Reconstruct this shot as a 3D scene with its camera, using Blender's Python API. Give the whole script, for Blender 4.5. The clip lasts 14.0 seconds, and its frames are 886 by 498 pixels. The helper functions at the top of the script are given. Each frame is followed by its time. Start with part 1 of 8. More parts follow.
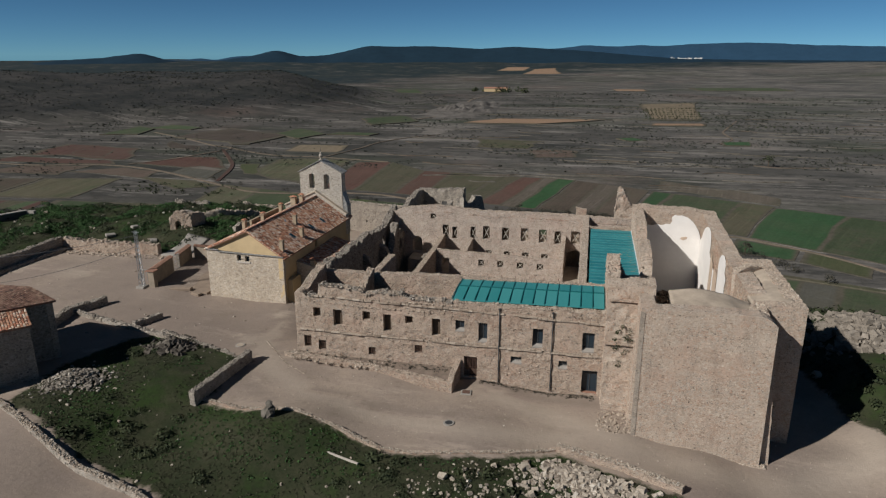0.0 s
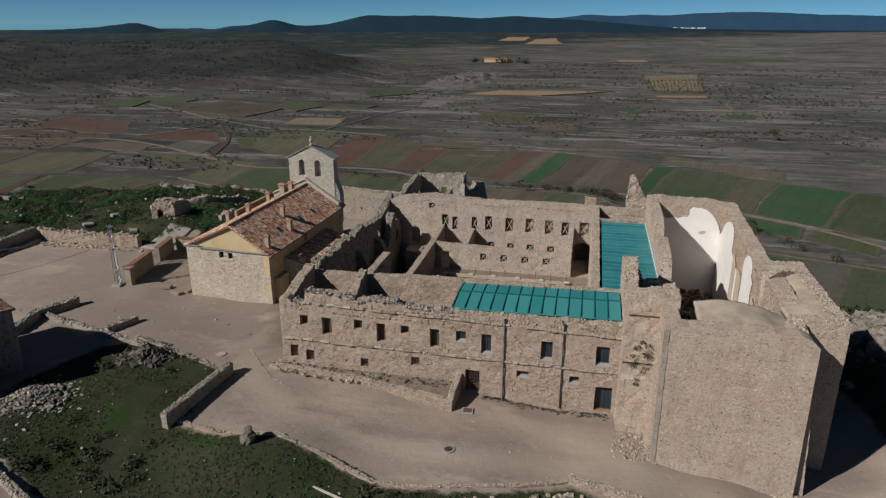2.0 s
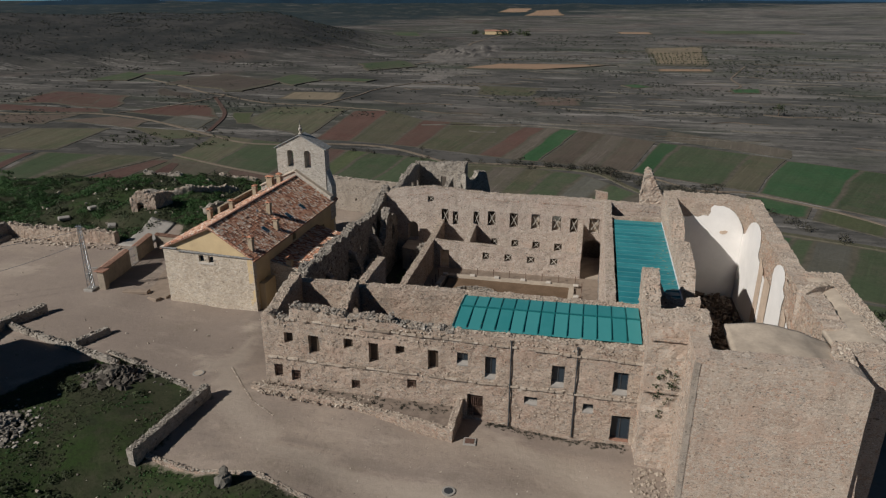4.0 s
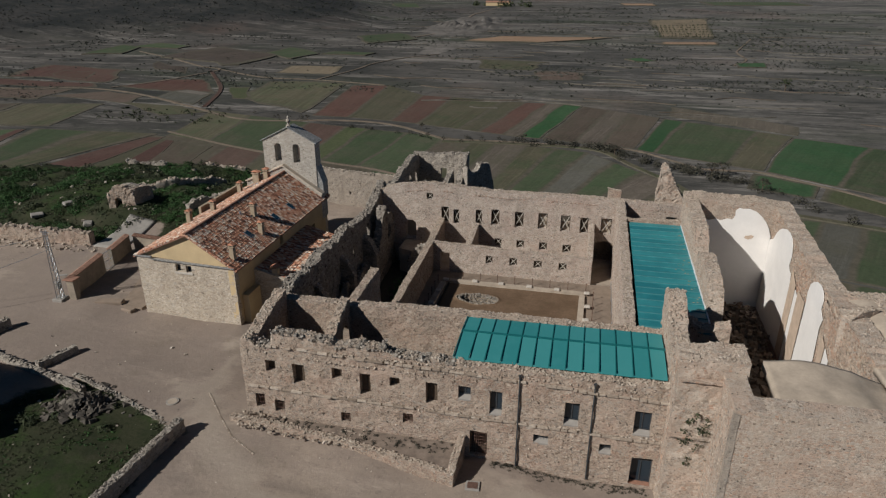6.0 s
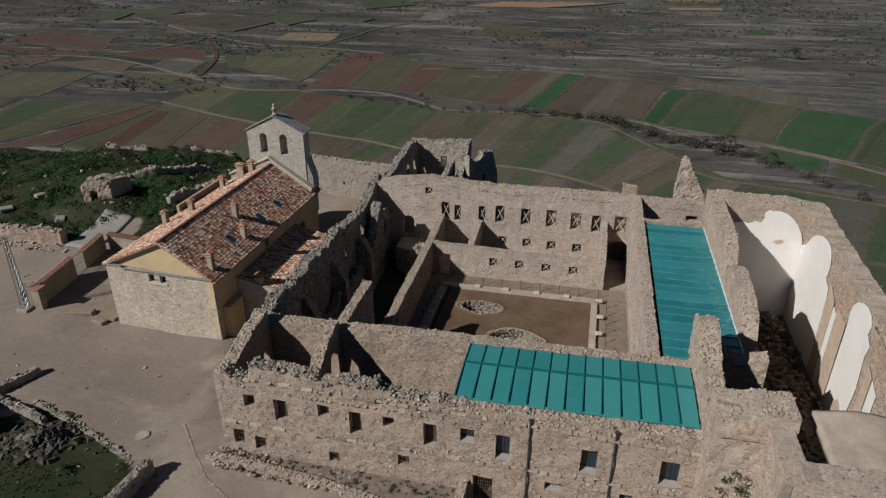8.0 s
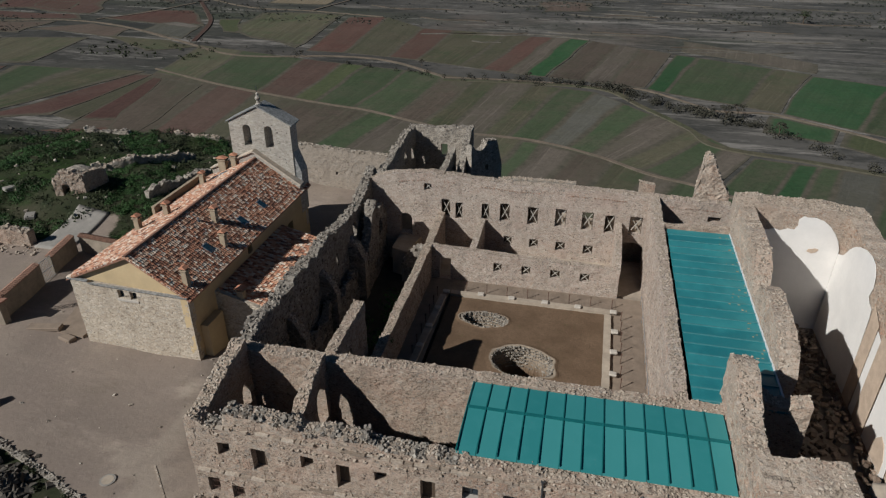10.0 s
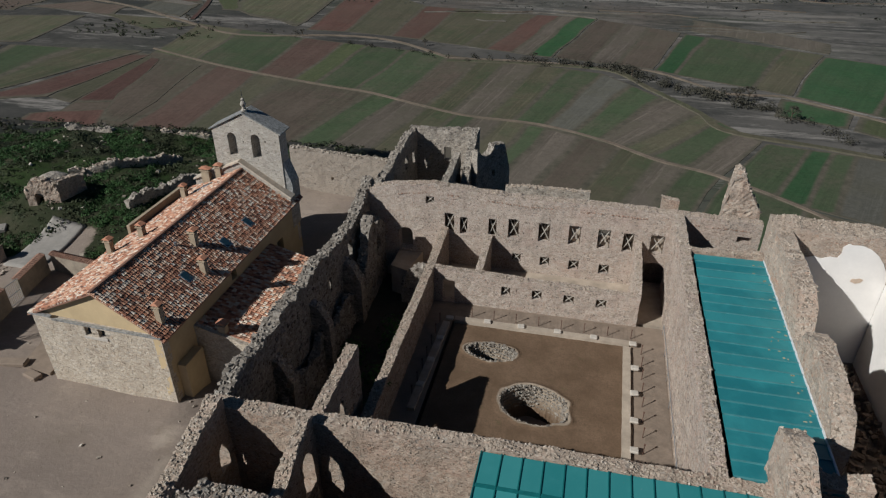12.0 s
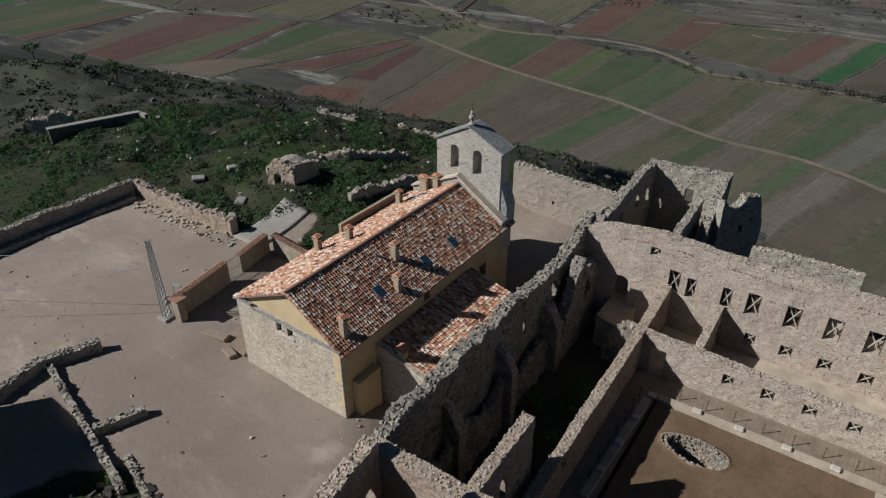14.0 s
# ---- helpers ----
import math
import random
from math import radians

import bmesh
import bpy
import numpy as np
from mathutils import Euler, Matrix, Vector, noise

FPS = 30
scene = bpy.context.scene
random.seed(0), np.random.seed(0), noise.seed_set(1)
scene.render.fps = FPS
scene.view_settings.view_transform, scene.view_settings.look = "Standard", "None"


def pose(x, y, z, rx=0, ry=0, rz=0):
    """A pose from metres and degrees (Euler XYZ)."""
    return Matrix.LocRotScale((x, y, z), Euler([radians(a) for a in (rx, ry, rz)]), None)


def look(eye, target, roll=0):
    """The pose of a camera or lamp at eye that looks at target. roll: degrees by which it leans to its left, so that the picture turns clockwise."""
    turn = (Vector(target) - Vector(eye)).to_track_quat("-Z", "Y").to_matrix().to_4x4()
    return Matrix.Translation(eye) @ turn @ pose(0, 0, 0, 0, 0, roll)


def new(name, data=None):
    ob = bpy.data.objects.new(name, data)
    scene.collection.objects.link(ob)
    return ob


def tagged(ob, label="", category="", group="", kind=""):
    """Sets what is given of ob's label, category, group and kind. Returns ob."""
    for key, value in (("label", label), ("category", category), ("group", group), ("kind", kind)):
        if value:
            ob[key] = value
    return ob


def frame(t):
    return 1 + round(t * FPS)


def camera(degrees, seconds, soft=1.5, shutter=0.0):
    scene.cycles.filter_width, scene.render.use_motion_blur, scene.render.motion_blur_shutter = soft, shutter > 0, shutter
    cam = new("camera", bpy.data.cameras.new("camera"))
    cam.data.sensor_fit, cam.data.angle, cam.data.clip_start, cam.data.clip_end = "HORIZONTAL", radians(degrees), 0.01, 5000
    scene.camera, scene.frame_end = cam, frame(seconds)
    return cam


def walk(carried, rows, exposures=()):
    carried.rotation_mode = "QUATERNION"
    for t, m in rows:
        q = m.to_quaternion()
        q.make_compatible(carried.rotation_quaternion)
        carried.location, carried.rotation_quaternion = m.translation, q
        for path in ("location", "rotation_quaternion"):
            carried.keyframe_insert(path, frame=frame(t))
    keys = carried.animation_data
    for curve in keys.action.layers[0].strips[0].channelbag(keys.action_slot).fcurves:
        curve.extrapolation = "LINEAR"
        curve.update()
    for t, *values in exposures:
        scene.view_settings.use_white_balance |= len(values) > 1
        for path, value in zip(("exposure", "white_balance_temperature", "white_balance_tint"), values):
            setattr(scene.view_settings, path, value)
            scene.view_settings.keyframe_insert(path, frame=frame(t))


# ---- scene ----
cam = camera(67.6, 14.0, 1.25)
METRES, EYE, TILT, LEAN, TURN = 48.0, 30.0, -16.4, 0.0, 12.6
ROWS = [
    (0.0, 0.0, 0.0, 0.0, 0.0, 0.0, -0.0),
    (0.5, 0.0001, 0.0332, 0.0142, -0.01, -0.48, -0.0),
    (1.0, 0.0001, 0.0663, 0.0285, -0.03, -1.1, -0.0),
    (1.5, 0.0003, 0.0992, 0.0429, -0.04, -1.76, -0.01),
    (2.0, 0.0005, 0.1322, 0.0573, -0.04, -2.41, -0.02),
    (2.5, 0.0008, 0.1654, 0.0716, -0.04, -3.06, -0.02),
    (3.0, 0.001, 0.1987, 0.086, -0.05, -3.66, -0.02),
    (5.5, 0.0017, 0.3647, 0.159, -0.03, -6.23, -0.06),
    (6.0, 0.0019, 0.3979, 0.1736, -0.03, -6.91, -0.06),
    (6.5, 0.0021, 0.4313, 0.1881, -0.01, -7.55, -0.07),
    (7.0, 0.0021, 0.4648, 0.2024, -0.01, -8.23, -0.08),
    (7.5, 0.0022, 0.4982, 0.2167, -0.01, -8.94, -0.09),
    (8.0, 0.0023, 0.5314, 0.231, 0.0, -9.67, -0.09),
    (10.5, 0.0033, 0.6951, 0.3024, 0.06, -13.58, -0.09),
    (11.0, 0.0033, 0.7276, 0.3166, 0.07, -14.41, -0.08),
    (11.5, 0.0033, 0.7602, 0.3309, 0.07, -14.6, -0.08),
    (12.0, 0.0028, 0.7933, 0.3422, 0.35, -14.58, -0.17),
    (12.5, 0.0016, 0.8261, 0.3522, 2.91, -14.59, -0.91),
    (13.0, 0.0, 0.8587, 0.3617, 8.37, -14.75, -2.45),
    (13.5, -0.0013, 0.8914, 0.3711, 14.83, -15.14, -4.24),
    (14.0, -0.0042, 0.9236, 0.3802, 21.21, -15.74, -5.98),
]
walk(cam, [(t, pose(0, 0, EYE, TILT, LEAN, TURN) @ pose(METRES * x, METRES * y, METRES * z, 90 + pitch, roll, yaw)) for t, x, y, z, yaw, pitch, roll in ROWS],
     [(0.0, 0.02, 6200, 9), (3.0, -0.02, 6200, 9), (8.0, -0.09, 6080, 8), (11.0, -0.03, 5950, 7), (12.5, 0.01, 5900, 7), (14.0, 0.14, 5850, 6)])

# ---- light ----
SUN_TO = Vector((-0.73, -0.68, 0.71)).normalized()
sun = new("sun", bpy.data.lights.new("sun", "SUN"))
sun.data.energy, sun.data.angle, sun.data.color = 5.0, radians(0.6), (1.0, 0.945, 0.87)
sun.matrix_world = look((-60, -40, 90), Vector((-60, -40, 90)) - SUN_TO)
world = bpy.data.worlds.new("sky")
scene.world = world
world.use_nodes = True
wn = world.node_tree
sky = wn.nodes.new("ShaderNodeTexSky")
sky.sky_type, sky.sun_disc = "NISHITA", False
sky.sun_elevation = math.asin(SUN_TO.z)
sky.sun_rotation = math.atan2(SUN_TO.x, SUN_TO.y)
sky.altitude, sky.air_density, sky.dust_density, sky.ozone_density = 2000, 0.4, 0.15, 6.0
tint = wn.nodes.new("ShaderNodeMix")
tint.data_type, tint.blend_type = "RGBA", "MULTIPLY"
tint.inputs[0].default_value = 1.0
tint.inputs[7].default_value = (1.15, 1.5, 1.3, 1)
wn.links.new(sky.outputs[0], tint.inputs[6])
wn.links.new(tint.outputs[2], wn.nodes["Background"].inputs[0])
wn.nodes["Background"].inputs[1].default_value = 0.0388


# ---- materials ----
class Nodes:
    """A small shorthand for building a node material."""

    def __init__(self, name, rough=0.9, spec=0.2):
        self.mat = bpy.data.materials.new(name)
        self.mat.use_nodes = True
        self.t = self.mat.node_tree
        self.b = self.t.nodes["Principled BSDF"]
        self.b.inputs["Roughness"].default_value = rough
        self.b.inputs["Specular IOR Level"].default_value = spec
        self.pos = self.t.nodes.new("ShaderNodeNewGeometry").outputs["Position"]

    def put(self, socket, value):
        if hasattr(value, "is_output"):
            self.t.links.new(value, socket)
        else:
            socket.default_value = value

    def noise(self, scale, detail=4.0, rough=0.55, vec=None, stretch=None):
        n = self.t.nodes.new("ShaderNodeTexNoise")
        v = vec or self.pos
        if stretch:
            m = self.t.nodes.new("ShaderNodeMapping")
            m.inputs["Scale"].default_value = stretch
            self.put(m.inputs["Vector"], v)
            v = m.outputs[0]
        self.put(n.inputs["Vector"], v)
        n.inputs["Scale"].default_value, n.inputs["Detail"].default_value, n.inputs["Roughness"].default_value = scale, detail, rough
        return n.outputs["Fac"]

    def cells(self, scale, feature="F1", out="Distance", stretch=None, warp=0.0):
        v = self.pos
        if warp:
            n = self.t.nodes.new("ShaderNodeTexNoise")
            self.put(n.inputs["Vector"], v)
            n.inputs["Scale"].default_value = scale * 0.7
            a = self.t.nodes.new("ShaderNodeVectorMath")
            a.operation = "MULTIPLY_ADD"
            self.put(a.inputs[0], n.outputs["Color"])
            a.inputs[1].default_value = (warp, warp, warp)
            self.put(a.inputs[2], v)
            v = a.outputs[0]
        if stretch:
            m = self.t.nodes.new("ShaderNodeMapping")
            m.inputs["Scale"].default_value = stretch
            self.put(m.inputs["Vector"], v)
            v = m.outputs[0]
        c = self.t.nodes.new("ShaderNodeTexVoronoi")
        c.feature = feature
        self.put(c.inputs["Vector"], v)
        c.inputs["Scale"].default_value = scale
        return c.outputs[out]

    def ramp(self, fac, stops):
        r = self.t.nodes.new("ShaderNodeValToRGB")
        e = r.color_ramp.elements
        while len(e) < len(stops):
            e.new(0.5)
        for el, (p, c) in zip(e, stops):
            el.position = p
            el.color = (*c, 1) if len(c) == 3 else c
        self.put(r.inputs[0], fac)
        return r.outputs[0]

    def gray(self, fac, lo, hi):
        return self.ramp(fac, [(lo, (0, 0, 0)), (hi, (1, 1, 1))])

    def mix(self, fac, a, b, mode="MIX"):
        m = self.t.nodes.new("ShaderNodeMix")
        m.data_type, m.blend_type = "RGBA", mode
        self.put(m.inputs[0], fac)
        for i, v in ((6, a), (7, b)):
            self.put(m.inputs[i], v if hasattr(v, "is_output") else (*v, 1))
        return m.outputs[2]

    def math(self, op, a, b=0.5):
        m = self.t.nodes.new("ShaderNodeMath")
        m.operation = op
        self.put(m.inputs[0], a)
        self.put(m.inputs[1], b)
        return m.outputs[0]

    def split(self, vec=None):
        s = self.t.nodes.new("ShaderNodeSeparateXYZ")
        self.put(s.inputs[0], vec or self.pos)
        return s.outputs

    def random(self):
        return self.t.nodes.new("ShaderNodeNewGeometry").outputs["Random Per Island"]

    def object_random(self):
        return self.t.nodes.new("ShaderNodeObjectInfo").outputs["Random"]

    def bump(self, height, strength=0.5, distance=0.05):
        n = self.t.nodes.new("ShaderNodeBump")
        n.inputs["Strength"].default_value, n.inputs["Distance"].default_value = strength, distance
        self.put(n.inputs["Height"], height)
        old = self.b.inputs["Normal"].links
        if old:
            self.t.links.new(old[0].from_socket, n.inputs["Normal"])
        self.t.links.new(n.outputs[0], self.b.inputs["Normal"])

    def done(self, color):
        self.put(self.b.inputs["Base Color"], color)
        return self.mat


def stone_wall(name, pale, mid, dark, mortar, size=0.33, rosy=None, plaster=0.45, joints=1.0, course=1.5, grey=(0.36, 0.335, 0.3)):
    """Rubble masonry: irregular stones in lime mortar, stained and partly plastered over."""
    n = Nodes(name, 0.93, 0.15)
    st = (1, 1, course)
    cell = n.split(n.cells(1 / size, "F1", "Color", st, 0.14))
    small = n.split(n.cells(2.3 / size, "F1", "Color", st, 0.08))
    edge = n.cells(1 / size, "DISTANCE_TO_EDGE", "Distance", st, 0.14)
    col = n.ramp(cell[0], [(0.05, dark), (0.3, mid), (0.7, mid), (0.97, pale)])
    col = n.mix(n.math("MULTIPLY", n.gray(cell[1], 0.6, 0.75), 0.6), col, grey)
    if rosy:
        col = n.mix(n.math("MULTIPLY", n.gray(cell[2], 0.62, 0.75), 0.7), col, rosy)
    col = n.mix(n.math("MULTIPLY", n.gray(small[0], 0.1, 0.9), 0.6), col, n.mix(n.gray(small[1], 0.4, 0.6), dark, pale))
    lift = n.gray(n.noise(1.0, 4, 0.7, stretch=(0.18, 0.18, 1.5)), 0.42, 0.6)
    col = n.mix(n.math("MULTIPLY", lift, 0.28), col, pale)
    grain = n.noise(17, 5, 0.7)
    col = n.mix(n.gray(grain, 0.3, 0.7), n.mix(1.0, col, (0.66, 0.65, 0.64), "MULTIPLY"), col)
    joint = n.gray(edge, 0.015, 0.1)
    cover = n.gray(n.noise(0.55, 7, 0.68), plaster, plaster + 0.2)
    col = n.mix(n.math("MULTIPLY", n.math("SUBTRACT", 1.0, joint), joints), col, mortar)
    col = n.mix(n.math("MULTIPLY", cover, 0.5), col, mortar)
    if rosy:
        col = n.mix(n.math("MULTIPLY", n.gray(n.noise(0.33, 5, 0.6), 0.52, 0.72), 0.5), col, rosy)
    stain = n.gray(n.noise(0.8, 6, 0.65, stretch=(1, 1, 0.3)), 0.5, 0.78)
    col = n.mix(n.math("MULTIPLY", stain, 0.55), col, dark)
    hollow = n.gray(n.cells(1.5, "F1", "Distance", (1, 1, 1), 0.5), 0.06, 0.13)
    col = n.mix(hollow, n.mix(0.6, dark, (0.03, 0.024, 0.018)), col)
    gap = n.gray(n.cells(3.1, "F1", "Distance", (1, 1, 1.5), 0.3), 0.07, 0.2)
    col = n.mix(n.math("MULTIPLY", n.math("SUBTRACT", 1.0, gap), 0.75), col, (0.07, 0.055, 0.043))
    n.bump(n.noise(13, 6, 0.75), 0.5, 0.03)
    n.bump(n.math("ADD", joint, n.math("MULTIPLY", small[0], 0.6)), 0.6, 0.024)
    return n.done(col)


M_STONE = stone_wall("rubble_masonry", (0.57, 0.47, 0.375), (0.345, 0.267, 0.205), (0.14, 0.105, 0.08), (0.38, 0.3, 0.232), 0.24, (0.4, 0.275, 0.21), 0.56)
M_TOWER = stone_wall("tower_masonry", (0.58, 0.49, 0.4), (0.41, 0.325, 0.255), (0.21, 0.165, 0.13), (0.45, 0.37, 0.295), 0.2, (0.43, 0.28, 0.2), 0.47)
M_NORTH = stone_wall("north_wall_masonry", (0.62, 0.53, 0.45), (0.41, 0.335, 0.275), (0.18, 0.145, 0.12), (0.46, 0.385, 0.32), 0.22, (0.42, 0.3, 0.245), 0.54)
M_GREYSTONE = stone_wall("grey_limestone_masonry", (0.48, 0.43, 0.37), (0.31, 0.27, 0.225), (0.14, 0.12, 0.1), (0.36, 0.31, 0.25), 0.28, None, 0.55)
# grey weathered stone, darkened further for the shade inside the west range
M_DARKSTONE = stone_wall("shade_darkened_weathered_masonry", (0.38, 0.335, 0.285), (0.22, 0.19, 0.158), (0.08, 0.068, 0.056), (0.21, 0.18, 0.148), 0.28, None, 0.55)
M_HOUSE = stone_wall("pale_house_masonry", (0.68, 0.6, 0.49), (0.53, 0.445, 0.345), (0.31, 0.25, 0.19), (0.52, 0.43, 0.33), 0.34, None, 0.5, 0.6, 1.9)
M_BELL = stone_wall("bell_gable_ashlar", (0.6, 0.55, 0.475), (0.47, 0.42, 0.355), (0.26, 0.23, 0.195), (0.4, 0.35, 0.295), 0.34, None, 0.45, 0.5, 2.2)


def stones_mat(name, pale, mid, dark):
    n = Nodes(name, 0.93, 0.15)
    col = n.ramp(n.random(), [(0.0, dark), (0.4, mid), (0.8, mid), (1.0, pale)])
    col = n.mix(n.gray(n.noise(7, 5, 0.7), 0.35, 0.7), n.mix(1.0, col, (0.62, 0.6, 0.58), "MULTIPLY"), col)
    n.bump(n.noise(16, 4, 0.7), 0.6, 0.04)
    return n.done(col)


M_CAP = stones_mat("wall_top_stones", (0.6, 0.52, 0.43), (0.45, 0.375, 0.3), (0.28, 0.225, 0.175))
M_GREYCAP = stones_mat("weathered_grey_stones", (0.46, 0.42, 0.36), (0.3, 0.265, 0.225), (0.15, 0.13, 0.11))
M_RUBBLE = stones_mat("pale_limestone_rubble", (0.62, 0.56, 0.48), (0.44, 0.38, 0.31), (0.24, 0.2, 0.16))


def facing_mat(name, pale, mid, dark, rosy):
    """Separate stones of a wall face, each with its own tone, in rosy and grey patches."""
    n = Nodes(name, 0.93, 0.15)
    col = n.ramp(n.random(), [(0.0, dark), (0.25, mid), (0.5, mid), (0.62, rosy), (0.7, mid), (1.0, pale)])
    col = n.mix(n.math("MULTIPLY", n.gray(n.noise(0.45, 6, 0.68, stretch=(0.45, 0.45, 1.0)), 0.47, 0.6), 0.7), col, rosy)
    col = n.mix(n.math("MULTIPLY", n.gray(n.noise(0.5, 6, 0.68, stretch=(0.25, 0.25, 0.9)), 0.5, 0.62), 0.6), col, pale)
    col = n.mix(n.math("MULTIPLY", n.gray(n.noise(0.19, 6, 0.7), 0.52, 0.66), 0.45), col, (0.3, 0.265, 0.225))
    col = n.mix(n.math("MULTIPLY", n.gray(n.noise(0.8, 6, 0.65, stretch=(1, 1, 0.35)), 0.5, 0.72), 0.5), col, dark)
    col = n.mix(n.math("MULTIPLY", n.gray(n.noise(1.1, 6, 0.75), 0.52, 0.66), 0.45), col, pale)
    col = n.mix(n.gray(n.noise(12, 5, 0.7), 0.35, 0.7), n.mix(1.0, col, (0.68, 0.67, 0.65), "MULTIPLY"), col)
    n.bump(n.noise(18, 4, 0.7), 0.5, 0.03)
    return n.done(col)


FACING = {
    M_STONE: (facing_mat("rubble_face_stones", (0.53, 0.435, 0.348), (0.345, 0.265, 0.203), (0.15, 0.113, 0.087), (0.4, 0.265, 0.195)), 0.118, 0.56, 0.022),
    M_TOWER: (facing_mat("tower_face_stones", (0.62, 0.525, 0.43), (0.43, 0.34, 0.265), (0.22, 0.17, 0.132), (0.46, 0.29, 0.205)), 0.15, 0.5, 0.016),
    M_NORTH: (facing_mat("north_face_stones", (0.6, 0.515, 0.43), (0.43, 0.35, 0.28), (0.21, 0.168, 0.136), (0.44, 0.31, 0.245)), 0.15, 0.52, 0.016),
    M_GREYSTONE: (facing_mat("grey_face_stones", (0.46, 0.41, 0.355), (0.3, 0.262, 0.22), (0.15, 0.128, 0.108), (0.33, 0.275, 0.225)), 0.22, 0.66, 0.045),
    M_DARKSTONE: (facing_mat("shade_darkened_face_stones", (0.37, 0.325, 0.28), (0.22, 0.19, 0.158), (0.085, 0.072, 0.06), (0.21, 0.17, 0.137)), 0.22, 0.6, 0.04),
    M_HOUSE: (facing_mat("squared_face_stones", (0.68, 0.6, 0.49), (0.54, 0.455, 0.355), (0.34, 0.275, 0.21), (0.52, 0.42, 0.32)), 0.21, 0.62, 0.014),
}


def plain_mat(name, color, rough=0.85, var=0.25, scale=3.0, metallic=0.0, spec=0.3, bump=0.2):
    n = Nodes(name, rough, spec)
    n.b.inputs["Metallic"].default_value = metallic
    d = tuple(c * (1 - var) for c in color)
    l = tuple(min(1, c * (1 + var * 0.6)) for c in color)
    col = n.mix(n.gray(n.noise(scale, 6, 0.65), 0.3, 0.7), d, l)
    col = n.mix(n.math("MULTIPLY", n.gray(n.noise(scale * 9, 3, 0.6), 0.45, 0.8), 0.4), col, d)
    if bump:
        n.bump(n.noise(scale * 8, 5, 0.65), bump, 0.03)
    return n.done(col)


M_MORTAR = plain_mat("weathered_lime_mortar", (0.39, 0.32, 0.248), 0.92, 0.3, 0.7)
M_PLASTER = plain_mat("white_plaster", (0.74, 0.7, 0.655), 0.8, 0.08, 0.5, bump=0.08)
M_CREAM = plain_mat("cream_pilaster_stone", (0.5, 0.385, 0.29), 0.85, 0.2, 1.5)
M_OCHRE = plain_mat("ochre_render", (0.5, 0.375, 0.215), 0.9, 0.14, 0.6, bump=0.1)
M_BUFF = plain_mat("buff_chimney_render", (0.35, 0.275, 0.19), 0.9, 0.25, 2.0)
M_WOOD = plain_mat("weathered_grey_timber", (0.42, 0.38, 0.32), 0.85, 0.35, 5.0)
M_DARKWOOD = plain_mat("dark_timber", (0.09, 0.065, 0.045), 0.8, 0.3, 5.0)
M_STEEL = plain_mat("galvanised_steel", (0.34, 0.36, 0.38), 0.5, 0.2, 6.0, 0.7, 0.5, 0)
M_DARKSTEEL = plain_mat("dark_grey_steel", (0.07, 0.075, 0.08), 0.5, 0.2, 6.0, 0.5, 0.5, 0)
M_RUST = plain_mat("rusty_iron", (0.12, 0.068, 0.05), 0.8, 0.4, 8.0)
M_LEAD = plain_mat("slate_and_lead", (0.27, 0.265, 0.25), 0.6, 0.7, 4.0, 0.0, 0.5)
M_BLOCK = plain_mat("pale_stone_block", (0.46, 0.41, 0.35), 0.9, 0.2, 4.0)
M_GATEWALL = plain_mat("grey_buff_render", (0.27, 0.222, 0.168), 0.92, 0.3, 1.2)
M_OLDTILE = plain_mat("weathered_coping_tile", (0.26, 0.15, 0.105), 0.9, 0.4, 3.0)
M_DARKROCK = plain_mat("dark_weathered_rock", (0.13, 0.115, 0.095), 0.95, 0.4, 3.0, bump=0.6)
M_COPING = plain_mat("pale_lime_coping", (0.5, 0.42, 0.33), 0.9, 0.25, 2.5)
M_DARKBRICK = plain_mat("dark_brown_masonry", (0.13, 0.1, 0.078), 0.95, 0.35, 1.5)
M_OLDPLASTER = stone_wall("stained_old_plaster", (0.43, 0.37, 0.305), (0.31, 0.258, 0.208), (0.16, 0.13, 0.105), (0.335, 0.28, 0.225), 0.24, None, 0.38, 0.8)
M_DECK = plain_mat("grey_brown_paving", (0.235, 0.18, 0.135), 0.9, 0.2, 1.2)
M_CONCRETE = plain_mat("pale_concrete", (0.27, 0.245, 0.215), 0.85, 0.2, 1.5)


def teal_mat():
    n = Nodes("teal_coated_sheet", 0.42, 0.4)
    col = n.mix(n.object_random(), (0.03, 0.185, 0.187), (0.052, 0.235, 0.232))
    col = n.mix(n.math("MULTIPLY", n.gray(n.noise(0.7, 5, 0.65), 0.45, 0.75), 0.45), col, (0.06, 0.25, 0.25))
    col = n.mix(n.math("MULTIPLY", n.gray(n.noise(6, 4, 0.7), 0.66, 0.74), 0.4), col, (0.25, 0.3, 0.27))
    return n.done(col)


M_TEAL = teal_mat()
M_TEALRIB = plain_mat("dark_teal_rib", (0.012, 0.12, 0.12), 0.45, 0.2, 3.0, 0.0, 0.4, 0)


def tile_mat(name, stops):
    n = Nodes(name, 0.88, 0.2)
    col = n.ramp(n.random(), stops)
    col = n.mix(n.math("MULTIPLY", n.gray(n.noise(9, 5, 0.7), 0.45, 0.75), 0.5), col, (0.16, 0.11, 0.085))
    col = n.mix(n.math("MULTIPLY", n.gray(n.noise(0.8, 4, 0.6), 0.5, 0.75), 0.35), col, (0.46, 0.33, 0.23))
    return n.done(col)


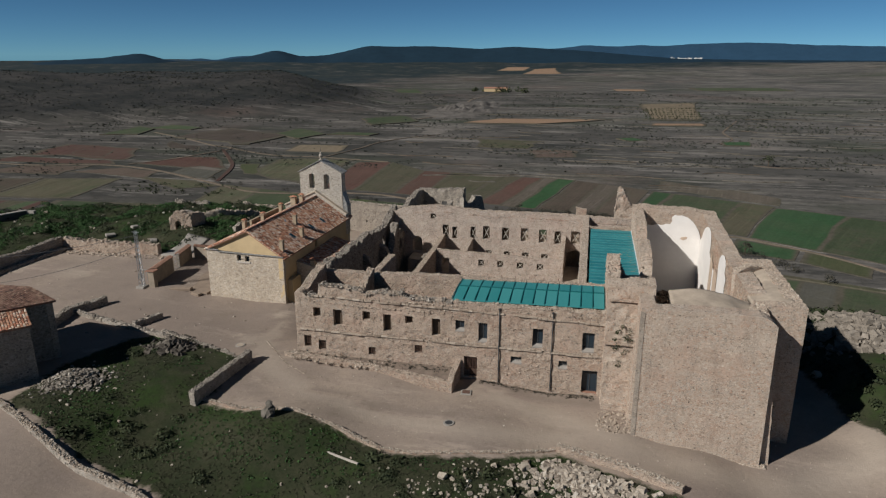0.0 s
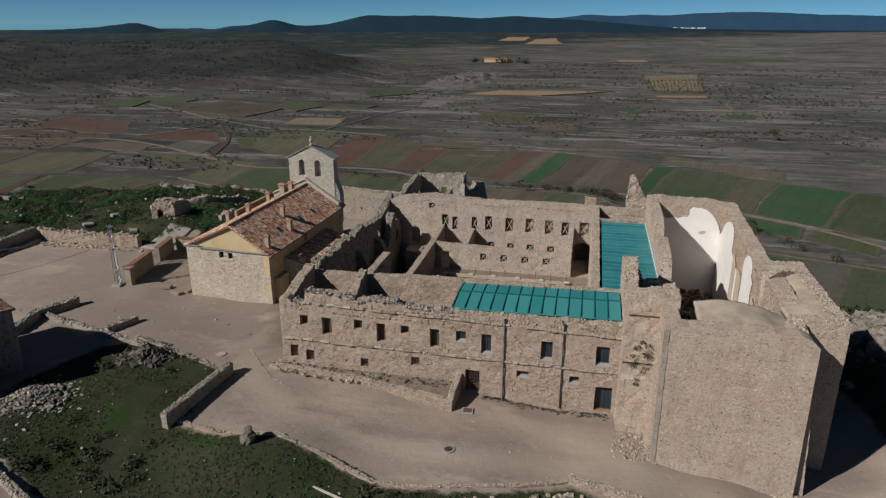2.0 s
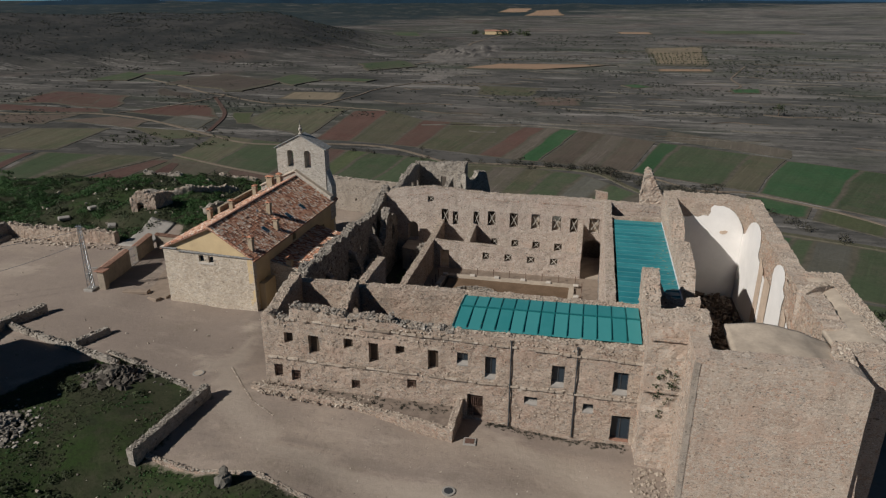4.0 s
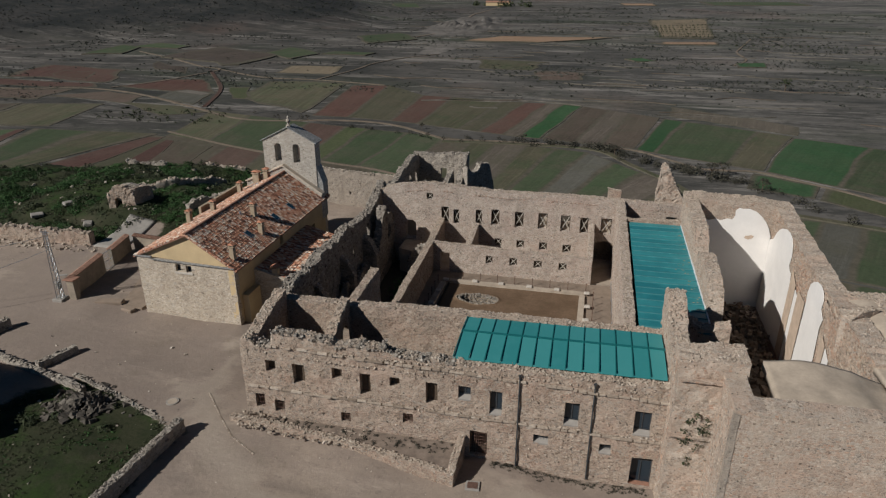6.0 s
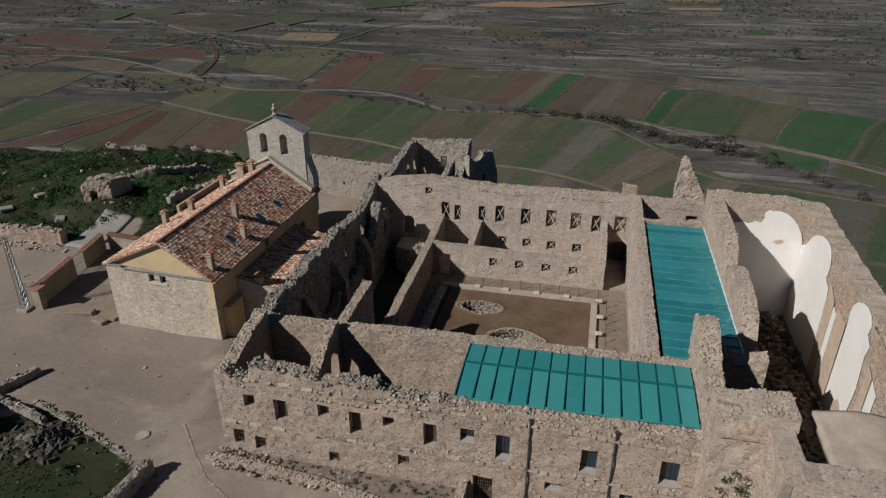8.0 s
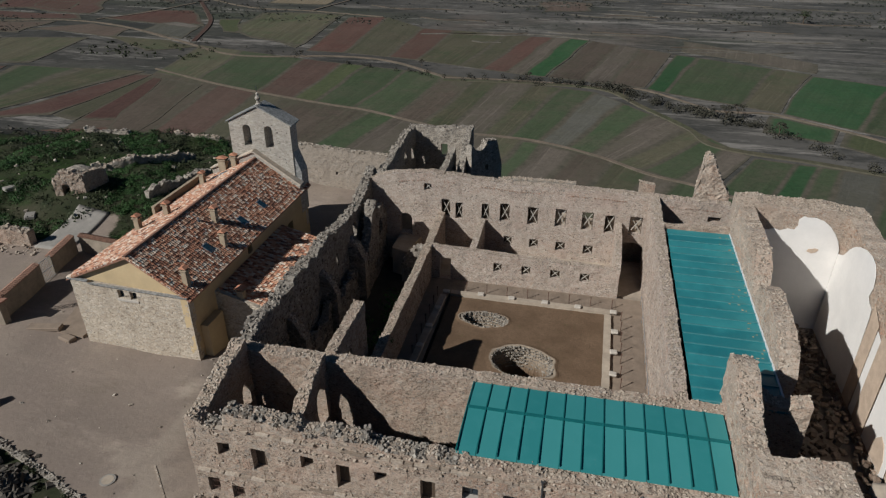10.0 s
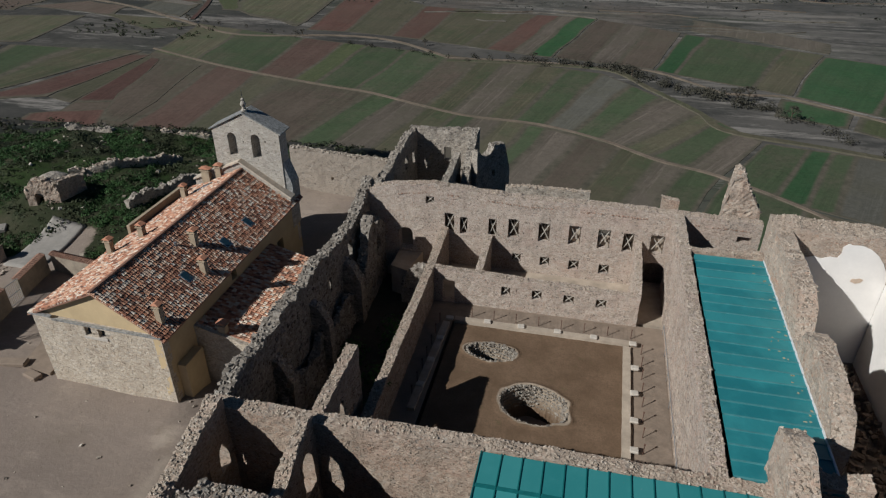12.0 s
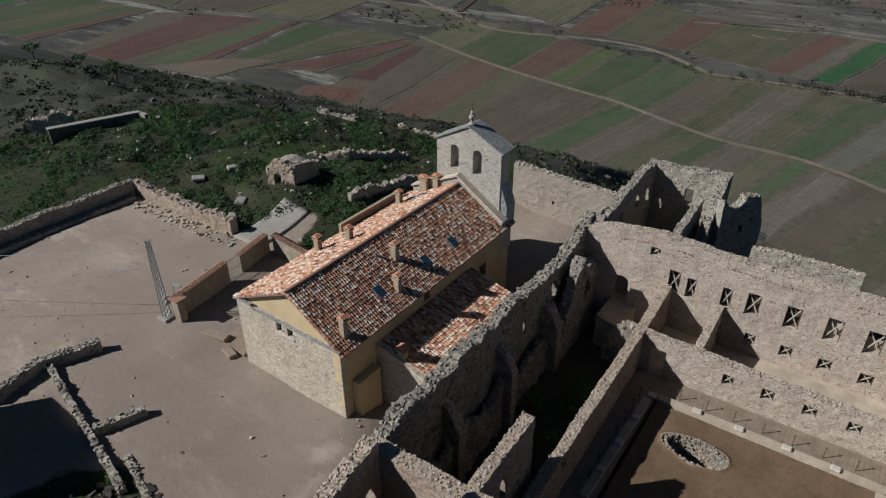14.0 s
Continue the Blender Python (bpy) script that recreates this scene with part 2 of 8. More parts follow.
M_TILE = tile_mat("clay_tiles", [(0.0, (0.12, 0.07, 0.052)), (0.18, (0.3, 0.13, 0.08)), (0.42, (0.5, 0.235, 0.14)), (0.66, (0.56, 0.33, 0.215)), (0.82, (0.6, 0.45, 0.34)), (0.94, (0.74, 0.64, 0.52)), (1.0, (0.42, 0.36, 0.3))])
M_TILEBED = plain_mat("tile_channels", (0.29, 0.155, 0.105), 0.9, 0.3, 3.0)


def teal_mat_east():
    n = Nodes("blue_teal_coated_sheet", 0.4, 0.4)
    col = n.mix(n.object_random(), (0.02, 0.145, 0.165), (0.04, 0.21, 0.225))
    col = n.mix(n.math("MULTIPLY", n.gray(n.noise(0.5, 5, 0.65), 0.45, 0.75), 0.5), col, (0.055, 0.29, 0.3))
    return n.done(col)


M_TEALEAST = teal_mat_east()


def glass_mat():
    n = Nodes("dark_window_glass", 0.08, 0.5)
    return n.done((0.02, 0.03, 0.04, 1))


M_GLASS = glass_mat()
M_BLUEGLASS = plain_mat("blue_skylight_glass", (0.025, 0.06, 0.085), 0.15, 0.2, 4.0, 0.0, 0.5, 0)


# ---- mesh helpers ----
def part(name, bm, material, parent=None, label=""):
    """Link a bmesh as one mesh object, under a thing where one is given."""
    me = bpy.data.meshes.new(name)
    bm.to_mesh(me)
    bm.free()
    me.materials.append(material)
    ob = new(name, me)
    if parent:
        ob.parent = parent
    if label:
        ob["label"] = label
    return ob


def sheet(name, verts, faces, material, parent=None, label="", smooth=False):
    me = bpy.data.meshes.new(name)
    me.from_pydata([tuple(v) for v in verts], [], faces)
    me.materials.append(material)
    if smooth:
        me.polygons.foreach_set("use_smooth", [True] * len(me.polygons))
    ob = new(name, me)
    if parent:
        ob.parent = parent
    if label:
        ob["label"] = label
    return ob


def box(bm, x0, y0, z0, x1, y1, z1, bevel=0.0, m=None):
    r = bmesh.ops.create_cube(bm, size=1)
    vs = r["verts"]
    t = Matrix.LocRotScale(((x0 + x1) / 2, (y0 + y1) / 2, (z0 + z1) / 2), None, (abs(x1 - x0), abs(y1 - y0), abs(z1 - z0)))
    bmesh.ops.transform(bm, matrix=(m @ t) if m else t, verts=vs)
    if bevel:
        bmesh.ops.bevel(bm, geom=list({e for v in vs for e in v.link_edges}), offset=bevel, segments=1, affect="EDGES")
    return bm


def bar(bm, p, q, r, sides=6):
    """A round bar from p to q."""
    p, q = Vector(p), Vector(q)
    d = q - p
    m = Matrix.Translation((p + q) / 2) @ d.to_track_quat("Z", "Y").to_matrix().to_4x4()
    bmesh.ops.create_cone(bm, cap_ends=True, segments=sides, radius1=r, radius2=r, depth=d.length, matrix=m)
    return bm


def beam(bm, p, q, w, h):
    """A square bar from p to q."""
    p, q = Vector(p), Vector(q)
    d = q - p
    m = Matrix.Translation((p + q) / 2) @ d.to_track_quat("Y", "Z").to_matrix().to_4x4() @ Matrix.Diagonal((w, d.length, h, 1))
    bmesh.ops.create_cube(bm, size=1, matrix=m)
    return bm


def thing(name, x=0, y=0, z=0, rz=0, label="", category="", group="", kind=""):
    ob = new(name)
    ob.matrix_world = pose(x, y, z, 0, 0, rz)
    return tagged(ob, label, category, group, kind)


def lerp_list(pts, s):
    if s <= pts[0][0]:
        return pts[0][1]
    for (a, u), (b, v) in zip(pts, pts[1:]):
        if s <= b:
            return u + (v - u) * (s - a) / max(b - a, 1e-6)
    return pts[-1][1]


STONE_FORMS = []
for k in range(7):
    rr = random.Random(k + 5)
    STONE_FORMS.append([Vector((sx * rr.uniform(0.6, 1), sy * rr.uniform(0.6, 1), sz * rr.uniform(0.6, 1))) * 0.5 for sx in (-1, 1) for sy in (-1, 1) for sz in (-1, 1)])
STONE_FACES = ((0, 1, 3, 2), (4, 6, 7, 5), (0, 4, 5, 1), (2, 3, 7, 6), (0, 2, 6, 4), (1, 5, 7, 3))


def stones(name, spots, material, parent=None, label="", seed=1):
    """Many loose angular stones as one mesh: spots are (x, y, z, size)."""
    rr = random.Random(seed)
    vs, fs = [], []
    for x, y, z, s in spots:
        form = rr.choice(STONE_FORMS)
        m = Matrix.LocRotScale((x, y, z), Euler((rr.uniform(-0.5, 0.5), rr.uniform(-0.5, 0.5), rr.uniform(0, 6.3))), (s * rr.uniform(0.8, 1.4), s * rr.uniform(0.7, 1.1), s * rr.uniform(0.5, 0.85)))
        k = len(vs)
        vs += [m @ v for v in form]
        fs += [tuple(k + i for i in f) for f in STONE_FACES]
    ob = sheet(name, vs, fs, material, parent, label)
    ob["kind"] = "stuff"
    return ob


def ruin_wall(name, a, b, thick, base, top, openings=(), material=None, label="", jag=0.22, rough=0.05, step=0.42, cap=M_CAP, parent=None, capsize=0.16, capdense=0.9, seed=0, lean=0.0):
    """A masonry wall along the line a-b, its body to the left of it, with a ragged top and openings (s0, s1, z0, z1[, arch]) that go through it.
    top: (s, z) points along the wall; lean: metres by which each metre down stands proud."""
    material = material or M_STONE
    a, b = Vector((*a, 0)), Vector((*b, 0))
    d = b - a
    L = d.length
    d.normalize()
    nrm = Vector((-d.y, d.x, 0))
    ss = {round(i * L / max(1, round(L / step)), 3) for i in range(max(1, round(L / step)) + 1)}
    hi = max(z for _, z in top) + jag
    zs = {round(base + i * (hi - base) / max(1, round((hi - base) / step)), 3) for i in range(max(1, round((hi - base) / step)) + 1)}
    keep_s, keep_z = set(), set()
    for o in openings:
        keep_s |= {round(o[0], 3), round(o[1], 3)}
        keep_z |= {round(o[2], 3), round(o[3], 3)}
        if len(o) > 4:
            w = (o[1] - o[0]) / 2
            keep_s |= {round(o[0] + w * k, 3) for k in (0.13, 0.4, 1.0, 1.6, 1.87)}
    ss = sorted(keep_s | {s for s in ss if all(abs(s - k) > 0.13 for k in keep_s)})
    zs = sorted(keep_z | {z for z in zs if all(abs(z - k) > 0.13 for k in keep_z)})
    sd = seed * 7.7 + len(name)
    tops = []
    for s in ss:
        f = noise.noise(Vector((s * 0.9, sd, 0.3))) + 0.8 * noise.noise(Vector((s * 2.7, sd, 9.3)))
        tops.append(lerp_list(top, s) + jag * f)
    verts, index = [], {}

    def vert(i, j, side):
        key = (i, j, side)
        if key not in index:
            s, z = ss[i], min(zs[j], tops[i])
            if j == len(zs) - 1:
                z = tops[i]
            for o in openings:
                if len(o) > 4 and abs(z - o[3]) < 1e-3 and o[0] - 1e-3 <= s <= o[1] + 1e-3:
                    u = (s - (o[0] + o[1]) / 2) / ((o[1] - o[0]) / 2)
                    z = o[3] - (1 - math.sqrt(max(0, 1 - u * u))) * o[4]
            p = a + d * s + Vector((0, 0, z))
            q = p * 1.1
            off = rough * noise.noise(q) * 1.3 + rough * noise.noise(p * 2.9)
            p = p + nrm * (off if side == 0 else thick - off)
            if lean:
                p = p - nrm * (lean * max(0, (hi - z)) * (1 if side == 0 else -1))
            free = rough * 0.8 if round(s, 3) not in keep_s else rough * 0.5
            p = p + d * (free * noise.noise(q + Vector((5, 1, 2)))) + Vector((0, 0, free * noise.noise(q + Vector((1, 7, 4))))) * (0 if j == 0 else 1)
            index[key] = len(verts)
            verts.append(p)
        return index[key]

    ni, nj = len(ss) - 1, len(zs) - 1
    solid = {}
    for i in range(ni):
        for j in range(nj):
            sm, zm = (ss[i] + ss[i + 1]) / 2, (zs[j] + zs[j + 1]) / 2
            ok = zs[j] < max(tops[i], tops[i + 1]) - 0.01
            if ok and any(o[0] < sm < o[1] and o[2] < zm < o[3] for o in openings):
                ok = False
            solid[i, j] = ok
    faces = []
    for (i, j), ok in solid.items():
        if not ok:
            continue
        c = ((i, j), (i + 1, j), (i + 1, j + 1), (i, j + 1))
        faces.append([vert(*k, 0) for k in c])
        faces.append([vert(*k, 1) for k in reversed(c)])
        for (p, q, n) in ((c[0], c[1], (i, j - 1)), (c[1], c[2], (i + 1, j)), (c[2], c[3], (i, j + 1)), (c[3], c[0], (i - 1, j))):
            if not solid.get(n, False):
                faces.append([vert(*q, 0), vert(*p, 0), vert(*p, 1), vert(*q, 1)])
    bm = bmesh.new()
    bv = [bm.verts.new(v) for v in verts]
    for f in faces:
        bm.faces.new([bv[k] for k in f])
    bmesh.ops.remove_doubles(bm, verts=bm.verts, dist=0.002)
    ob = part(name, bm, material, parent, label)
    if not parent:
        tagged(ob, label, "wall", kind="structure")
    if material in FACING:
        fmat, course, share, relief = FACING[material]
        rr = random.Random(sd + 3)
        fv, ff = [], []
        grid = np.interp(np.arange(0, L + 0.3, 0.1), ss, tops).tolist()
        for side in (0, 1):
            out = nrm * (-1 if side == 0 else 1)
            z = max(base, -5.0)
            while z < hi:
                hgt = course * rr.uniform(0.7, 1.15)
                s = rr.uniform(0, 0.3)
                while s < L:
                    wid = course * rr.uniform(0.8, 2.0)
                    s1, z1 = s + wid, z + hgt
                    sm, zm = (s + s1) / 2, (z + z1) / 2
                    if rr.random() < share and s1 < L and z1 < min(grid[int(s * 10)], grid[int(s1 * 10)]) and not any(o[0] - 0.02 < s1 and s < o[1] + 0.02 and o[2] - 0.02 < z1 and z < o[3] + 0.02 for o in openings):
                        c = a + d * sm + Vector((0, 0, zm))
                        off = rough * noise.noise(c * 1.1) * 1.3 + rough * noise.noise(c * 2.9)
                        c = c + nrm * (off if side == 0 else thick - off)
                        if lean:
                            c = c - nrm * (lean * max(0, hi - zm) * (1 if side == 0 else -1))
                        proud = rr.uniform(0.1, 1.0) * relief
                        k = len(fv)
                        for dep, inset in ((-0.05, 1.0), (proud, 0.8)):
                            for us, uz in ((-1, -1), (1, -1), (1, 1), (-1, 1)):
                                fv.append(c + d * (us * wid * 0.47 * inset * rr.uniform(0.82, 1.0)) + Vector((0, 0, uz * hgt * 0.47 * inset * rr.uniform(0.8, 1.0))) + out * dep)
                        q_ = ((4, 5, 6, 7), (0, 1, 5, 4), (1, 2, 6, 5), (2, 3, 7, 6), (3, 0, 4, 7))
                        ff += [tuple(k + i for i in (f if side == 0 else f[::-1])) for f in q_]
                    s = s1 + 0.01
                z += hgt
        if fv:
            fs_ = sheet("stone_facing", fv, ff, fmat, ob)
            fs_["kind"] = "stuff"
    if cap:
        rr = random.Random(sd)
        spots = []
        nrow = max(2, round(thick / (capsize * 0.8)))
        for k in range(int(L / (capsize * 0.75) * capdense)):
            for r in range(nrow):
                if rr.random() < 0.9:
                    s = rr.uniform(0, L)
                    zt = np.interp(s, ss, tops)
                    p = a + d * s + nrm * (thick * (r + rr.random()) / nrow)
                    spots.append((p.x, p.y, zt + rr.uniform(-0.06, 0.06) * capsize / 0.3, capsize * rr.uniform(0.6, 1.35)))
        stones("rubble_capping", spots, cap, ob, "", len(spots))
    return ob


# ---- terrain ----
PLAIN = -75.0
# heights of the bare ground, place by place
FORECOURT = [
    (-28.7, 58, 0.1), (-20, 57.5, -0.2), (-10.5, 57.5, -0.9), (2, 57, -1.4), (3, 53, -1.5), (9, 51.5, -2.4), (15.8, 52, -3.4), (21, 51, -4),
    (22.8, 59.4, -3.9), (-10.6, 49.7, -0.65), (-12.8, 48.1, -0.95), (8, 45.5, -1.9), (-24, 46, 0.3), (-33.5, 57, 0.4), (-33.5, 40, -1.2), (-40, 50, 0.9),
    (27.5, 59, -2.4), (31, 60, -1.4), (-20, 35, -2.5), (0, 38, -2.5), (18, 40, -4.5), (-15, 25, -5),
]
YARD = [
    (-45.3, 70, 0.5), (-36, 69.8, 0.4), (-54, 70.7, 1.1), (-55.6, 66.3, 0.7), (-47.8, 63.3, 0.5), (-60, 80, 1.4), (-72.8, 79, 1.2), (-62, 95, 3.2),
    (-92, 96, 2.6), (-45, 44, 1.2), (-51, 46, 0.6), (-50, 108, 2.0), (-75, 100, 3.2), (-35, 101, 0.3), (-100, 75, 0.5), (-75, 60, 0.4),
    (-60, 38, -1.5), (-110, 110, 1.0), (-85, 112, 1.5), (-55, 118, 0.5),
]
COURTS = [
    (-15, 78, -3.6), (-5, 78, -3.6), (-10, 71, -3.6), (-10, 84, -3.6), (-6, 84, -3.2), (-16, 84, -3.2), (-6, 71, -3.2), (-16, 71, -3.2),
    (-25, 70, -3.2), (-25, 75, -3.4), (-25, 80, -4.4), (-25, 86, -5.0), (-25, 92, -5.0), (-15, 92, -0.6), (0, 78, -0.8), (10, 78, -1.0),
    (-18, 106, -1.5), (0, 102, -4), (12, 100, -6), (22, 80, -7), (29, 67, -0.8), (33, 72, -0.6), (33, 80, -1.6), (24.2, 64, -3.9),
    (22.6, 70, -4.6), (38, 66, -1.5),
]
HX = np.array(FORECOURT + YARD + COURTS)
EDGE = ((-120, 30), (-112, 70), (-106, 98), (-92, 111), (-62, 119), (-40, 113), (-16, 112), (4, 104), (18, 98), (38, 90), (44, 68), (42, 40), (20, 10), (-20, -20), (-120, -20))


def outside(x, y):
    """Metres outside the hilltop's edge (0 inside)."""
    best, inside = 1e9, False
    n = len(EDGE)
    for i in range(n):
        (ax, ay), (bx, by) = EDGE[i], EDGE[(i + 1) % n]
        if (ay > y) != (by > y) and x < (bx - ax) * (y - ay) / (by - ay) + ax:
            inside = not inside
        dx, dy = bx - ax, by - ay
        t = max(0, min(1, ((x - ax) * dx + (y - ay) * dy) / (dx * dx + dy * dy)))
        best = min(best, math.hypot(x - ax - t * dx, y - ay - t * dy))
    return 0.0 if inside else best


# grass and scrub on the hilltop: outlines with a soft edge, and a strength
GREENS = [
    ([(-48.5, 42), (-37.5, 38.2), (-30, 36.4), (-20, 28), (12, 28), (9, 45), (4, 47), (-1.3, 48.3), (-5, 46.6), (-9.4, 45.1), (-12.3, 44.7), (-15.3, 44.7), (-19.5, 46.0), (-23.9, 47.1), (-28.6, 46.7), (-32.8, 47.3), (-32.2, 55), (-38.8, 57.6), (-44.5, 59.3), (-47.5, 57), (-49.5, 50)], 1.0),
    ([(-79, 83), (-62, 83), (-60.5, 88), (-56.5, 90), (-55, 84), (-47.5, 84), (-46.5, 95), (-42, 112), (-46, 121), (-62, 125), (-80, 121), (-100, 112), (-113, 98), (-117, 70), (-112, 40), (-86, 45), (-82, 60), (-80.5, 69)], 1.0),
    ([(28, 56), (46, 50), (46, 95), (22, 92), (24.5, 76), (25.5, 64)], 1.0),
]


def poly_dist(poly, x, y):
    """Metres inside (+) or outside (-) an outline."""
    best, inside = 1e9, False
    for (ax, ay), (bx, by) in zip(poly, poly[1:] + poly[:1]):
        if (ay > y) != (by > y) and x < (bx - ax) * (y - ay) / (by - ay) + ax:
            inside = not inside
        dx, dy = bx - ax, by - ay
        t = max(0, min(1, ((x - ax) * dx + (y - ay) * dy) / (dx * dx + dy * dy)))
        best = min(best, math.hypot(x - ax - t * dx, y - ay - t * dy))
    return best if inside else -best


def ground_z(x, y):
    w = 1.0 / (((HX[:, 0] - x) ** 2 + (HX[:, 1] - y) ** 2) + 4.0) ** 1.6
    z = float((w * HX[:, 2]).sum() / w.sum())
    if x < -46 and y > 70:
        u = max(0.0, min(1.0, min(poly_dist(GREENS[1][0], x, y) / 5, (y - 78) / 6 if x > -82 else 1)))
        z += u * (0.8 * noise.noise(Vector((x * 0.13, y * 0.13, 6.0))) + 0.45 * noise.noise(Vector((x * 0.35, y * 0.35, 2.0))))
    out = outside(x, y)
    if out > 0:
        n = noise.noise(Vector((x * 0.02, y * 0.02, 3.0)))
        u = min(1.0, out / (115 + 20 * n))
        rough = noise.noise(Vector((x * 0.05, y * 0.05, 0.0))) * (3.5 if x < -90 else 1.4) + noise.noise(Vector((x * 0.17, y * 0.17, 5.0))) * 1.3
        steep = z + (PLAIN - z) * u
        gentle = max(PLAIN, 0.5 - 0.05 * max(0, -x - 110) - 0.33 * max(0, y - 106) - 0.0018 * max(0, y - 145) ** 2 - 0.0008 * max(0, -x - 260) ** 2)
        w_ = max(0, min(1, (-28 - x) / 26))
        z = steep + (gentle - steep) * w_ + rough * (1 - u * (1 - 0.6 * w_)) * min(1, out / 12) * (1 if z > PLAIN + 1 else 0)
        if steep + (gentle - steep) * w_ < PLAIN + 0.3:
            z = PLAIN
    return z


def far_z(x, y):
    """The plain and, far off, low hills rising to the horizon."""
    z = ground_z(x, y)
    r = math.hypot(x, y)
    if r > 1000:
        f = min(1, (r - 1000) / 2600)
        z += f * (14 * noise.noise(Vector((x * 0.0011, y * 0.0011, 7.0))) + 6 * noise.noise(Vector((x * 0.004, y * 0.004, 2.0))))
    far = max(0.0, min(1.0, (r - 2500) / 1800))
    z += 62 * far * far * (3 - 2 * far)
    # a long low mesa to the north-west
    az = math.degrees(math.atan2(x, y))
    m = max(0, 1 - ((r - 1750) / 520) ** 2) * max(0, min(1, (-17 - az) / 9.0))
    z += 62 * m * (1 + 0.35 * noise.noise(Vector((x * 0.003, y * 0.003, 1.0))))
    return z


def spread(lo, hi, fine, limit, growth):
    v = list(np.arange(lo, hi + 0.01, fine))
    s, p = fine, hi
    while p < limit:
        s *= growth
        p += s
        v.append(min(p, limit))
    s, p = fine, lo
    while p > -limit:
        s *= growth
        p -= s
        v.insert(0, max(p, -limit))
    return v


def ground_mat():
    n = Nodes("hilltop_and_plain", 0.97, 0.1)
    x, y, z = n.split()
    # pale trodden earth
    earth = n.mix(n.gray(n.noise(0.07, 6, 0.65), 0.36, 0.64), (0.215, 0.172, 0.143), (0.3, 0.24, 0.19))
    earth = n.mix(n.math("MULTIPLY", n.gray(n.noise(0.18, 6, 0.7, stretch=(1.0, 0.5, 1)), 0.5, 0.66), 0.5), earth, (0.235, 0.182, 0.152))
    earth = n.mix(n.math("MULTIPLY", n.gray(n.noise(0.5, 6, 0.7), 0.55, 0.75), 0.4), earth, (0.2, 0.158, 0.13))
    earth = n.mix(n.math("MULTIPLY", n.gray(n.noise(5, 4, 0.75), 0.56, 0.72), 0.4), earth, (0.42, 0.35, 0.285))
    earth = n.mix(n.math("MULTIPLY", n.gray(n.noise(2.2, 6, 0.8), 0.53, 0.66), 0.45), earth, (0.15, 0.118, 0.097))
    earth = n.mix(n.math("MULTIPLY", n.gray(n.noise(0.3, 8, 0.75), 0.53, 0.66), 0.5), earth, (0.195, 0.158, 0.117))
    earth = n.mix(n.math("MULTIPLY", n.gray(n.noise(0.22, 8, 0.75, stretch=(0.5, 1.3, 1)), 0.54, 0.66), 0.55), earth, (0.4, 0.328, 0.265))
    wear = n.t.nodes.new("ShaderNodeAttribute")
    wear.attribute_name = "wear"
    trod = n.gray(n.math("ADD", wear.outputs["Fac"], n.math("MULTIPLY", n.math("SUBTRACT", n.noise(0.35, 6, 0.65), 0.5), 0.6)), 0.1, 1.1)
    earth = n.mix(n.math("MULTIPLY", trod, 0.6), earth, (0.36, 0.3, 0.24))
    rut = n.gray(n.math("MULTIPLY", n.math("ADD", wear.outputs["Fac"], n.math("MULTIPLY", n.math("SUBTRACT", n.noise(0.9, 5, 0.7), 0.5), 0.5)), -1.0), 0.1, 0.9)
    earth = n.mix(n.math("MULTIPLY", rut, 0.6), earth, (0.19, 0.152, 0.126))
    # grass and scrub
    grass = n.mix(n.gray(n.noise(0.35, 5, 0.65), 0.35, 0.7), (0.024, 0.03, 0.015), (0.05, 0.048, 0.028))
    grass = n.mix(n.math("MULTIPLY", n.gray(n.noise(0.14, 6, 0.7), 0.48, 0.62), 0.8), grass, (0.027, 0.05, 0.012))
    grass = n.mix(n.math("MULTIPLY", n.gray(n.noise(2.5, 5, 0.7), 0.5, 0.72), 0.7), grass, (0.018, 0.024, 0.011))
    grass = n.mix(n.math("MULTIPLY", n.gray(n.noise(0.22, 6, 0.7), 0.54, 0.7), 0.7), grass, (0.07, 0.06, 0.042))
    grass = n.mix(n.math("MULTIPLY", n.gray(n.noise(5, 6, 0.8), 0.45, 0.62), 0.6), grass, (0.022, 0.027, 0.012))
    # rocky slope
    slope = n.mix(n.gray(n.noise(0.05, 8, 0.7), 0.4, 0.62), (0.03, 0.032, 0.025), (0.062, 0.056, 0.046))
    slope = n.mix(n.gray(n.noise(0.22, 7, 0.8), 0.63, 0.72), slope, (0.12, 0.108, 0.092))
    slope = n.mix(n.math("MULTIPLY", n.gray(n.noise(0.35, 6, 0.75), 0.52, 0.64), 0.8), slope, (0.026, 0.03, 0.02))
    slope = n.mix(n.math("MULTIPLY", n.gray(n.noise(0.03, 5, 0.65), 0.5, 0.65), 0.6), slope, (0.05, 0.058, 0.03))
    # scrubby plain
    pl = n.mix(n.gray(n.noise(0.007, 8, 0.7), 0.38, 0.62), (0.038, 0.037, 0.033), (0.094, 0.085, 0.075))
    dry = n.mix(n.gray(n.noise(0.006, 8, 0.7), 0.38, 0.62), (0.066, 0.064, 0.058), (0.145, 0.132, 0.118))
    pl = n.mix(n.gray(n.math("ADD", n.math("MULTIPLY", x, 0.0007), n.noise(0.003, 5, 0.6)), 0.25, 0.75), pl, dry)
    pl = n.mix(n.math("MULTIPLY", n.gray(n.noise(0.0045, 6, 0.65, stretch=(0.5, 1.4, 1)), 0.5, 0.64), 0.7), pl, (0.052, 0.06, 0.038))
    pl = n.mix(n.math("MULTIPLY", n.gray(n.noise(0.009, 8, 0.75, stretch=(0.35, 1.8, 1)), 0.54, 0.63), 0.8), pl, (0.18, 0.162, 0.142))
